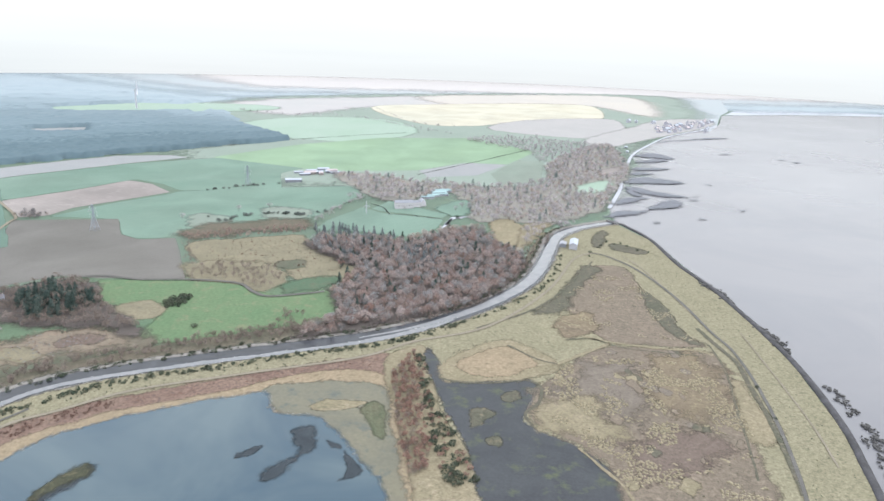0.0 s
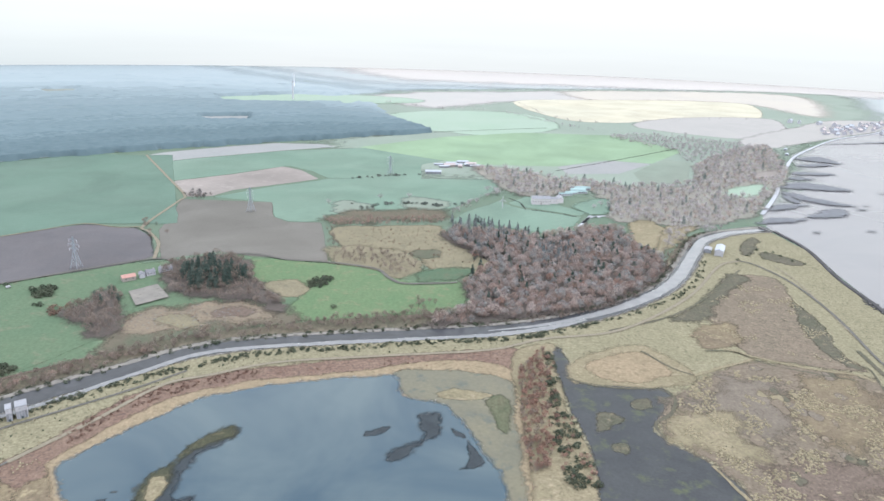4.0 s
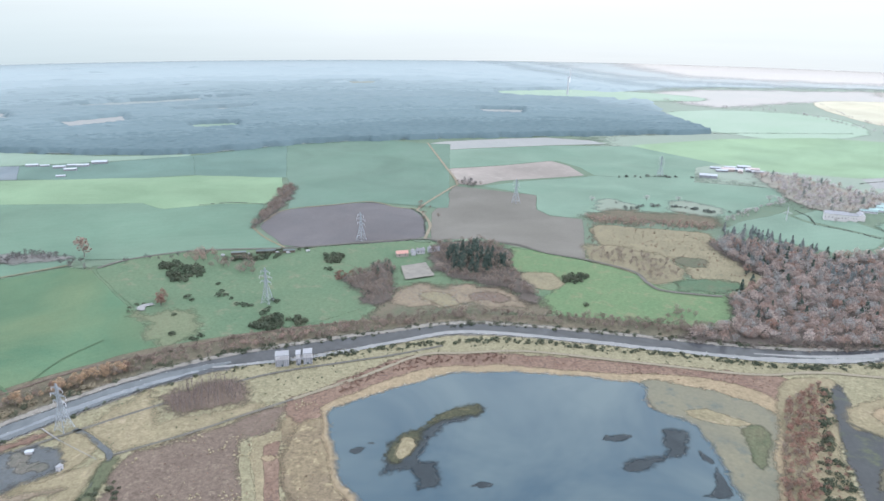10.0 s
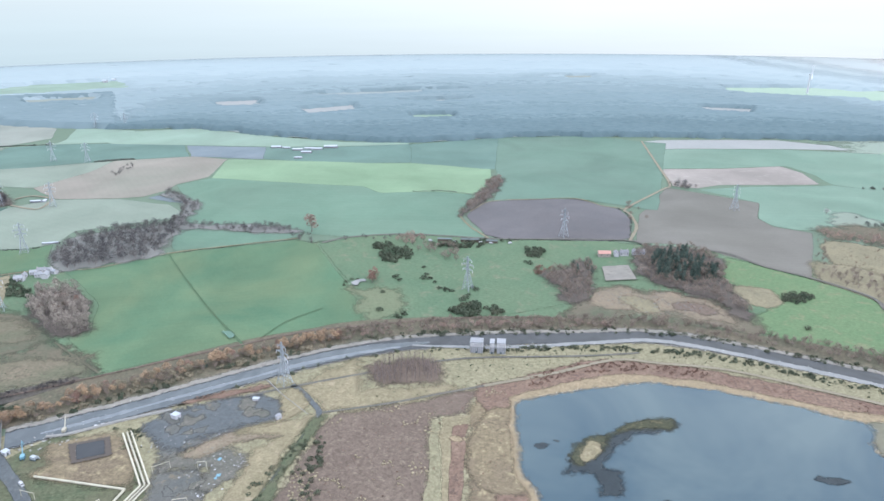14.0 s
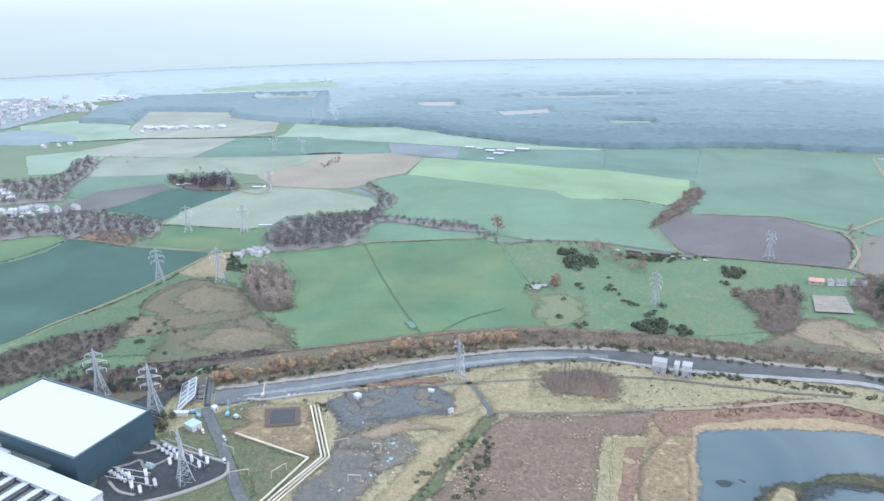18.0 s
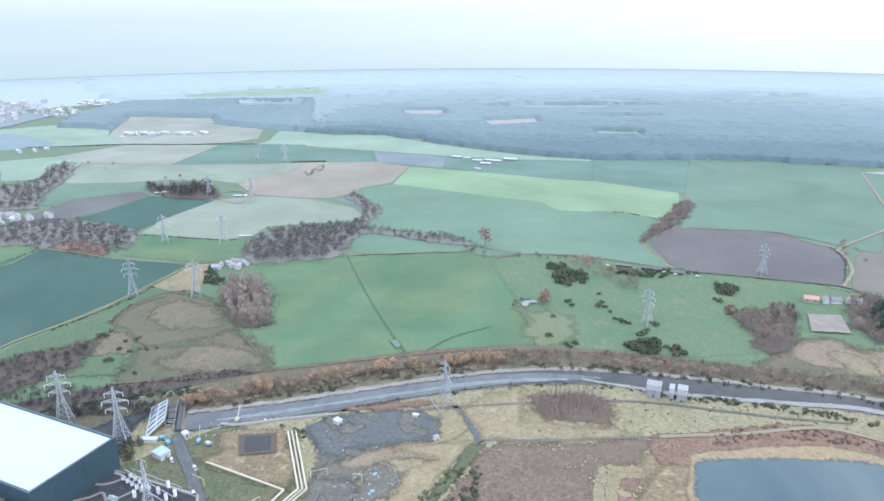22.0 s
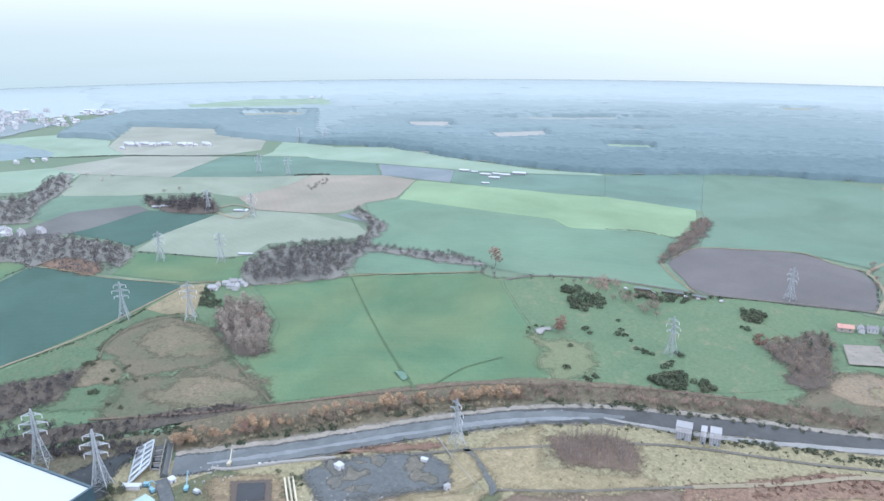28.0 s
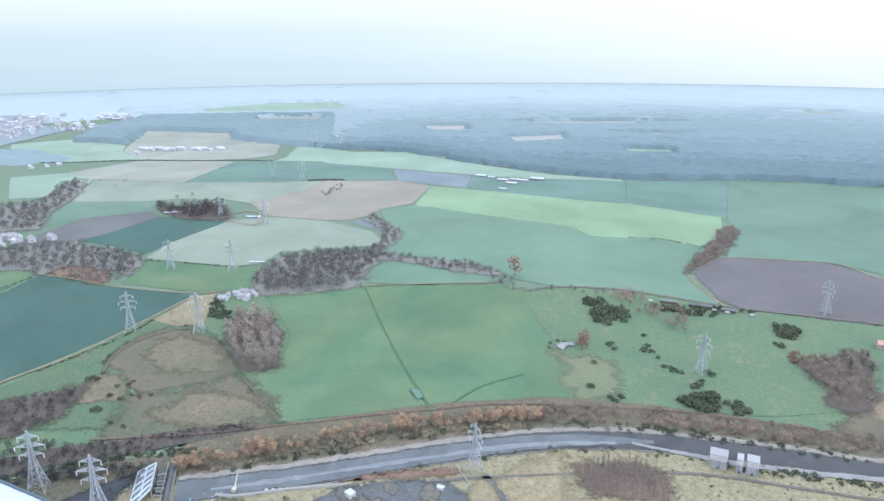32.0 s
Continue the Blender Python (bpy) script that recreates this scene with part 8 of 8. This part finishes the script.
for k in range(n):
    bm = bmesh.new()
    y = -HW / 2 + (k + 0.5) * HW / n
    block(bm, HL / 2 - 0.1, HL / 2 + 0.22, y - HW / n * 0.496, y + HW / n * 0.496, 0.4, HH - 0.6)
    part("cladding_panel", bm, M["dark_clad"], hall)

# saw-toothed workshop beside it
E1, U, W = Vector((-488, -106)), Vector((70, 54)).normalized(), Vector((0.61, -0.79))
shop = empty("workshop", "white workshop with a saw-toothed north-light roof", "workshop", "", Matrix.Translation((-488, -106, 0)) @ Matrix.Rotation(math.atan2(U.y, U.x), 4, "Z"))
bm = bmesh.new()
block(bm, -70, 88, -70, 0, -0.8, 17)
part("wall", bm, M["white_wall"], shop)
bm = bmesh.new()
block(bm, -70, 88.5, -14, 0.5, 17.004, 20)
part("roof_edge", bm, M["white_roof"], shop, "flat white roof strip")
for k in range(10):
    x = -66 + k * 15.2
    bm = bmesh.new()
    v = [bm.verts.new(p) for p in ((x, -14.1, 17.01), (x + 10, -14.1, 17.01), (x + 8.6, -14.1, 19.6), (x, -69, 17.01), (x + 10, -69, 17.01), (x + 8.6, -69, 19.6))]
    for q in ((0, 2, 1), (3, 4, 5), (0, 1, 4, 3), (2, 0, 3, 5)):
        bm.faces.new([v[i] for i in q])
    bmesh.ops.recalc_face_normals(bm, faces=bm.faces[:])
    tooth = part("sawtooth", bm, M["white_roof"], shop, "white sloping sawtooth roof")
    bm = bmesh.new()
    v = [bm.verts.new(p) for p in ((x + 8.7, -14.2, 19.5), (x + 10.1, -14.2, 17.02), (x + 10.1, -68.9, 17.02), (x + 8.7, -68.9, 19.5))]
    bm.faces.new(v[::-1])
    block(bm, x + 10.2, x + 15.1, -68.9, -14.2, 17.02, 17.3)
    part("glazing", bm, M["glass"], tooth, "dark north-light glazing and gutter")
    bm = bmesh.new()
    block(bm, x + 8.2, x + 9.0, -69.2, -13.9, 19.45, 19.9)
    part("ridge", bm, M["white_roof"], tooth)
link = empty("link_building", "low link building with a dark felt roof between hall and workshop", "building", "", Matrix.Translation((-488, -106, 0)) @ Matrix.Rotation(math.atan2(U.y, U.x), 4, "Z"))
bm = bmesh.new()
block(bm, -70, 22, 0.7, 10.2, -0.8, 13)
part("wall", bm, M["dark_clad"], link)
bm = bmesh.new()
block(bm, -70, 22.2, 0.72, 10.3, 13.004, 14)
part("roof", bm, M["felt_roof"], link)
bm = bmesh.new()
block(bm, -52, -34, 1.5, 9.5, 14.004, 17)
part("plant_room", bm, M["white_roof"], link, "white plant room on the roof")
bm = bmesh.new()
block(bm, -30, -18, 1.2, 6, 14.004, 16.4)
part("plant_room", bm, M["white_roof"], link, "white plant room on the roof")

# switchyard
field("switchyard", [(-491, -20), (-475, -3), (-437, 30), (-424, 24), (-420, -10), (-425, -52), (-447, -58), (-465, -56)], "dark_gravel", "dark gravel switchyard with concrete kerbs", up=0.2, category="yard")
for pts in ([(-437, 31), (-423, 25), (-418, -10), (-423, -53)], [(-491, -19), (-475, -2), (-437, 31)], [(-496, -40), (-481, -28), (-483, -12), (-495, -19)], [(-471, -46), (-470, -36), (-471, -28), (-459, -24), (-464, -5)], [(-455, -50), (-440, -44), (-430, -34)]):
    ribbon("kerb", pts, 2.0, 1.9, M["concrete"], "pale concrete kerb round the switchyard", "kerb")


def bushing(x, y, h):
    top = empty("bushing", "white porcelain bushing on a steel stand", "insulator", "switchyard insulators", Matrix.Translation((x, y, 0.6)))
    bm = bmesh.new()
    for s in (0.7, -0.7):
        for q in (0.7, -0.7):
            bar(bm, (s, q, -0.4), (s * 0.8, q * 0.8, h * 0.35), 0.12)
    block(bm, -1, 1, -1, 1, h * 0.35, h * 0.35 + 0.3)
    part("stand", bm, M["steel"], top)
    bm = bmesh.new()
    rings = []
    for k in range(19):
        r, z = (1.25, 0.85)[k % 2], h * 0.36 + k * h * 0.032
        rings.append([bm.verts.new((r * math.cos(q * 0.6283), r * math.sin(q * 0.6283), z)) for q in range(10)])
    for a, b in zip(rings, rings[1:]):
        for q in range(10):
            bm.faces.new((a[q], a[(q + 1) % 10], b[(q + 1) % 10], b[q]))
    bm.faces.new(rings[-1]), bm.faces.new(rings[0][::-1])
    part("porcelain_column", bm, M["porcelain"], top)
    bm = bmesh.new()
    bmesh.ops.create_cone(bm, cap_ends=True, segments=10, radius1=0.6, radius2=0.3, depth=0.9, matrix=Matrix.Translation((0, 0, h)))
    part("terminal", bm, M["steel"], top)
    return top


for x, y in ((-453, -8), (-457, -2), (-449, 7), (-453, 14), (-439, 11), (-441, 17), (-449, -36), (-437, -35), (-429, -30), (-447, -25), (-436, -25), (-432, -20)):
    bushing(x, y, 9)
for k in range(10):
    bushing(-480 + 3.2 * (k % 5) * 1.6, -14 + 2.2 * (k % 5) * 1.2 + (k // 5) * 5, 4.5)
for k in range(10):
    bushing(-464 + 3.2 * (k % 5) * 1.2, -48 + 2.2 * (k % 5) + (k // 5) * 5, 4.5)
for a, b in (((-486, -12, 6), (-437, 16, 6)), ((-482, -16, 6), (-436, 9, 6)), ((-484, -8, 7), (-444, 22, 7)), ((-466, -46, 5.5), (-446, -22, 5.5)), ((-462, -50, 5.5), (-440, -24, 5.5)), ((-458, -52, 5.5), (-430, -22, 5.5))):
    top = empty("busbar", "grey tubular busbar over the switchyard", "busbar", "busbars")
    bm = bmesh.new()
    bar(bm, a, b, 0.3, 6)
    part("tube", bm, M["steel"], top)
    for u in (0.05, 0.5, 0.95):
        p = Vector(a).lerp(Vector(b), u)
        bm = bmesh.new()
        bar(bm, (p.x, p.y, 0), (p.x, p.y, p.z), 0.25, 6)
        part("post", bm, M["concrete"], top)
top = empty("transformer", "pale grey oil transformer in the switchyard", "transformer", "", Matrix.Translation((-459, -22, 0.6)) @ Matrix.Rotation(0.6, 4, "Z"))
bm = bmesh.new()
block(bm, -3.5, 3.5, -1.8, 1.8, -0.4, 3.4)
part("tank", bm, M["green_roof"], top)
for k in range(6):
    bm = bmesh.new()
    block(bm, -3 + k * 1.1, -2.5 + k * 1.1, 1.82, 2.9, 0.3, 3.0)
    part("radiator", bm, M["steel"], top)
bm = bmesh.new()
bar(bm, (-3, 0, 4.2), (3, 0, 4.2), 0.6, 10)
part("conservator", bm, M["green_roof"], top)

# goal-post gantries over the roads
for (x0, y0), (x1, y1), h in (((-456, 31), (-446, 37), 7), ((-418, 29), (-415, 42), 7), ((-404, 56), (-409, 68), 7), ((-419, 107), (-417, 119), 7), ((-375, 104), (-370, 112), 7), ((-401, 133), (-397, 138), 8), ((-497, -4), (-490, 2), 6)):
    top = empty("gantry", "pale goal-post height gauge over a works road", "gantry", "height gauges")
    for x, y in ((x0, y0), (x1, y1)):
        bm = bmesh.new()
        bar(bm, (x, y, 0), (x, y, h), 0.25)
        part("post", bm, M["pipe"], top)
    bm = bmesh.new()
    bar(bm, (x0, y0, h), (x1, y1, h), 0.25)
    part("beam", bm, M["pipe"], top)


# pipes
def pipeline(pts, n, gap, r, label):
    for k in range(n):
        off = (k - (n - 1) / 2) * gap
        top = empty("pipeline", label, "pipeline", "pipe runs")
        q = []
        for i, p in enumerate(pts):
            a, b = Vector(pts[max(0, i - 1)]), Vector(pts[min(len(pts) - 1, i + 1)])
            d = (b - a).normalized()
            q.append((p[0] - d.y * off, p[1] + d.x * off))
        for a, b in zip(q, q[1:]):
            bm = bmesh.new()
            bar(bm, (*a, 1.5), (*b, 1.5), r, 8)
            run = part("pipe", bm, M["pipe"], top)
            L = (Vector(b) - Vector(a)).length
            for s in range(int(L / 12)):
                c = Vector(a).lerp(Vector(b), (s + 0.5) / int(L / 12))
                bm = bmesh.new()
                block(bm, c.x - 0.7, c.x + 0.7, c.y - 0.7, c.y + 0.7, -0.5, 1.5 - r * 0.8)
                part("saddle", bm, M["concrete"], run)


pipeline([(-484, 111), (-410, 98), (-384, 58), (-340, -5)], 3, 3.0, 0.75, "pale lagged pipe on concrete saddles")
pipeline([(-474, 43), (-415, 86), (-386, 48), (-344, -12)], 1, 3.0, 0.9, "pale lagged pipe on concrete saddles")

# settling pond
field("pond_rim", [(-496, 73), (-486, 97), (-464, 91), (-472, 69)], "brick_rim", "dark earth rim of a settling pond", up=0.3, category="pond", edge=0.3)
field("pond_water", [(-493, 76), (-485, 94), (-466, 89), (-473, 71)], "canal", "dark water in a settling pond", up=0.5, category="water", edge=0.2)

# intake screens at the canal's head
A0, A1, B0, B1 = Vector((-529, 5)), Vector((-573, 14)), Vector((-540, 21)), Vector((-571, 27))
intake = empty("intake", "concrete cooling-water intake with a pale raking screen frame", "intake")
for k in range(6):
    u = k / 5
    p, q = A0.lerp(A1, u), B0.lerp(B1, u)
    bm = bmesh.new()
    bar(bm, (p.x, p.y, 2.2), (q.x, q.y, 7.5), 0.9)
    part("beam", bm, M["grey_paint"], intake, "pale grey raking beam")
    bm = bmesh.new()
    bar(bm, (q.x, q.y, -0.8), (q.x, q.y, 7.4), 0.6)
    part("pier", bm, M["concrete"], intake)
for u, z in ((0.0, 2.2), (0.5, 4.9), (1.0, 7.6)):
    p, q = A0.lerp(B0, u), A1.lerp(B1, u)
    bm = bmesh.new()
    bar(bm, (p.x, p.y, z), (q.x, q.y, z), 0.7)
    part("rail", bm, M["grey_paint"], intake)
bm = bmesh.new()
c = [A0.lerp(B0, 0.05), A1.lerp(B1, 0.05), A1.lerp(B1, 0.9), A0.lerp(B0, 0.9)]
lo = [bm.verts.new((p.x, p.y, z)) for p, z in zip(c, (0.6, 0.6, 5.4, 5.4))]
hi = [bm.verts.new((p.x, p.y, z + 0.5)) for p, z in zip(c, (0.6, 0.6, 5.4, 5.4))]
bm.faces.new(lo), bm.faces.new(hi[::-1])
for k in range(4):
    bm.faces.new((lo[k], hi[k], hi[(k + 1) % 4], lo[(k + 1) % 4]))
bmesh.ops.recalc_face_normals(bm, faces=bm.faces[:])
part("screen", bm, M["grey_roof"], intake, "grey sloping screen")
for k in range(4):
    u = (k + 0.5) / 4
    p, q = Vector((-540, 22)).lerp(Vector((-571, 28)), u), Vector((-536, 27)).lerp(Vector((-571, 35)), u)
    bm = bmesh.new()
    bar(bm, (p.x, p.y, 0.9), (q.x, q.y, 0.9), 2.6)
    part("screen_bay", bm, M["glass"], intake, "dark screen bay")
    bm = bmesh.new()
    bar(bm, (p.x + 3.4, p.y - 0.6, 1.6), (q.x + 3.4, q.y - 0.6, 1.6), 0.7)
    part("bay_wall", bm, M["concrete"], intake)
top = empty("road_bridge", "grey concrete road bridge across the canal's head", "bridge")
bm = bmesh.new()
bar(bm, (-527, 29, 1.2), (-574, 39, 1.2), 3.2)
part("deck", bm, M["asphalt"], top)
for s in (-3.2, 3.2):
    bm = bmesh.new()
    bar(bm, (-527 + s * 0.3, 29 + s, 3.8), (-574 + s * 0.3, 39 + s, 3.8), 0.35)
    part("parapet", bm, M["concrete"], top)


# ---- works vehicles, cabins and clutter ----
def cabin(x, y, w, d, h, turn, wall, roof, label, category="cabin"):
    top = empty("cabin", label, category, "", Matrix.Translation((x, y, 0.6)) @ Matrix.Rotation(radians(turn), 4, "Z"))
    bm = bmesh.new()
    block(bm, -w / 2, w / 2, -d / 2, d / 2, -0.6, h)
    part("wall", bm, M[wall], top)
    bm = bmesh.new()
    block(bm, -w / 2 - 0.3, w / 2 + 0.3, -d / 2 - 0.3, d / 2 + 0.3, h + 0.004, h + 0.4)
    part("roof", bm, M[roof], top)
    bm = bmesh.new()
    block(bm, w / 2 - 0.05, w / 2 + 0.08, -0.6, 0.6, -0.3, 2.1)
    part("door", bm, M["dark_clad"], top)
    return top


cabin(-655, 610, 20, 6, 3.2, 41, "fence", "felt_roof", "long dark stable shed beside the lane", "shed")
cabin(-628, 634, 26, 7, 3.4, 41, "fence", "felt_roof", "long dark stable shed beside the lane", "shed")
cabin(-603, 653, 16, 6, 3.0, 38, "fence", "felt_roof", "low dark field shelter beside the lane", "shed")
cabin(-499, 14, 11, 9, 4.5, 28, "white_wall", "green_roof", "site building with a pale green sheet roof")
cabin(-478, 148, 6, 5, 4, 20, "white_wall", "white_roof", "small white shed in the derelict yard")
cabin(-519, 34, 5, 4, 3, 20, "white_wall", "white_roof", "small white site cabin by the bridge")
cabin(-457, 209, 5, 3, 2.5, 40, "white_wall", "white_roof", "white container in the yard", "container")
cabin(-419, 209, 3, 4, 4, 10, "white_wall", "grey_roof", "small white hut beside the yard")
cabin(-524, 7, 13, 4, 3, 62, "porcelain", "white_roof", "long white cabin beside the intake")


def crane(x, y, turn, jib, paint, label):
    top = empty("crane", label, "crane", "", Matrix.Translation((x, y, 0.7)) @ Matrix.Rotation(radians(turn), 4, "Z"))
    bm = bmesh.new()
    block(bm, -2.2, 2.2, -1.4, 1.4, 0.9, 3.0)
    part("cab", bm, M[paint], top)
    for s in (1.2, -1.2):
        bm = bmesh.new()
        block(bm, -2.6, 2.6, s - 0.4, s + 0.4, -0.5, 0.9)
        part("crawler", bm, M["dark_clad"], top)
    bm = bmesh.new()
    bar(bm, (1.5, 0, 2.5), (1.5 + jib * 0.6, 0, jib * 0.85), 0.4)
    part("jib", bm, M[paint], top)
    bm = bmesh.new()
    bar(bm, (1.5 + jib * 0.6, 0, jib * 0.85), (1.5 + jib * 0.95, 0, jib * 0.35), 0.3)
    part("stick", bm, M[paint], top)


crane(-520, 75, 150, 11, "pipe", "cream long-arm excavator beside the canal")
crane(-504, 42, 160, 12, "blue_paint", "pale blue mobile crane on the works road")
crane(-522, 17, 60, 6, "blue_paint", "pale blue excavator by the intake")
crane(-513, 20, 200, 6, "blue_paint", "pale blue excavator by the intake")
crane(-497, 48, 30, 5, "steel", "grey digger beside the works road")


def vehicle(x, y, turn, paint, label):
    top = empty("van", label, "van", "parked vehicles", Matrix.Translation((x, y, 1.0)) @ Matrix.Rotation(radians(turn), 4, "Z"))
    bm = bmesh.new()
    block(bm, -2.6, 2.6, -1, 1, 0.3, 1.2)
    block(bm, -2.6, 1.5, -0.95, 0.95, 1.204, 2.3)
    part("body", bm, M[paint], top)
    bm = bmesh.new()
    block(bm, 1.45, 1.6, -0.85, 0.85, 1.25, 2.0)
    part("windscreen", bm, M["glass"], top)
    for sx in (1.6, -1.6):
        for sy in (0.95, -0.95):
            bm = bmesh.new()
            bar(bm, (sx, sy - 0.15, 0.35), (sx, sy + 0.15, 0.35), 0.38, 10)
            part("wheel", bm, M["dark_clad"], top)


for x, y, a in ((-668, 594, 40), (-640, 615, 40), (-600, 648, 45), (-582, 668, 60), (-612, 640, 40)):
    vehicle(x, y, a, "white_wall", "white van on a country lane")
for x, y, a in ((-488, 20, 0), (-470, 34, 10), (-440, 29, 5)):
    vehicle(x, y, a, "white_wall", "white van on the works road")

# floating boom and rubbish
boom = empty("boom", "line of white floats across the canal", "boom")
for k in range(9):
    bm = bmesh.new()
    bar(bm, (-512 + k * 1.6, 95 + k * 4.6, 1.3), (-511.4 + k * 1.6, 97 + k * 4.6, 1.3), 0.5, 6)
    part("float", bm, M["porcelain"], boom)
ribbon("canal_wall", [(-522, 62), (-514, 76), (-505, 111), (-496, 139), (-492, 150)], 2.2, 1.8, M["concrete"], "low concrete canal wall", "wall")


for cx, cy, r, n in ((-413, 148, 11, 60), (-392, 152, 12, 46), (-453, 123, 8, 18), (-374, 126, 9, 22), (-386, 160, 6, 16), (-421, 211, 3, 8), (-439, 141, 8, 12), (-431, 166, 6, 10), (-404, 128, 12, 16), (-372, 100, 14, 16), (-420, 186, 8, 6)):
    heap = [(cx + rng.normal(0, r * 0.5), cy + rng.normal(0, r * 0.5)) for _ in range(n)]
    for key, size, part_of, label in (("white_wall", 1.3, heap[::2], "pale broken rubble strewn over the yard"), ("concrete", 1.5, heap[1::2], "grey concrete rubble strewn over the yard")):
        debris("rubble", [], 0, 0, size, key, label, np.array(part_of))
debris("rubble", [], 0, 0, 3.2, "blue_paint", "blue plastic sheets among rubble", np.array([(-383, 138), (-385, 141), (-402, 150)]))
debris("rubble", [(-434, 111), (-478, 135), (-485, 164), (-464, 218), (-450, 226), (-413, 204), (-432, 158), (-426, 122)], 6, 0.12, 1.1, "white_wall", "scraps of pale rubbish on the yard")
wood("fence", along([(-432, 112), (-429, 142), (-426, 158), (-418, 173), (-405, 186), (-394, 198)], 1.6, 1.3), "bush", 1.0, M["red_bush"], "dark overgrown fence line across the yard", "fence", 14)
sluice = empty("pole", "long pale steel pole lying across the grass", "pole")
bm = bmesh.new()
bar(bm, (-480, 232, 1.6), (-453, 230, 1.4), 0.6, 6)
bar(bm, (-453, 230, 1.4), (-408, 230, 1.3), 0.28, 6)
part("tube", bm, M["concrete"], sluice)
debris("rubble", [(-530, 30), (-505, 50), (-500, 80), (-515, 85), (-530, 60)], 4, 0.4, 1.8, "concrete", "stacked material beside the canal")

for k in range(110):
    u, w = rng.random(), rng.random()
    x, y = -2600 - 780 * u, -300 + 160 * u * w - 120 * (1 - w) + 40 * rng.normal()
    again((ws, vs, vs, vs)[k % 4], x, y, rng.uniform(0, 90), rng.uniform(1.0, 1.9))
for k in range(16):
    again(shed, -3080 - 200 * rng.random(), -5 + 110 * rng.random(), 70, rng.uniform(0.6, 1.1))
for x, y in ((-1336, -138), (-1320, -128), (-1305, -109), (-1310, -180), (-1306, -81), (-1345, -150), (-1330, -160), (-1440, -190), (-1460, -215), (-1480, -200), (-1500, -225), (-1520, -210)):
    again(ws if x < -1400 else vs, x, y, rng.uniform(0, 90), rng.uniform(1.0, 1.5))

for x, y in ((955, 2685), (985, 2680), (1050, 2666), (1087, 2629), (1007, 2392), (1040, 2420), (1075, 2455), (1123, 2506), (1150, 2540), (1190, 2560), (1230, 2620), (1327, 2751), (1290, 2700), (1183, 2482), (1210, 2530), (1100, 2560), (1130, 2600), (1060, 2500), (1020, 2450), (1250, 2680)):
    again(ws if rng.random() < 0.7 else vh, x, y, rng.uniform(20, 70), rng.uniform(1.1, 1.9))
again(mansion, 62, 1246, 8, 0.8), again(glass, 125, 1372, 10, 1.4), again(glass, 118, 1358, 10, 1.2)
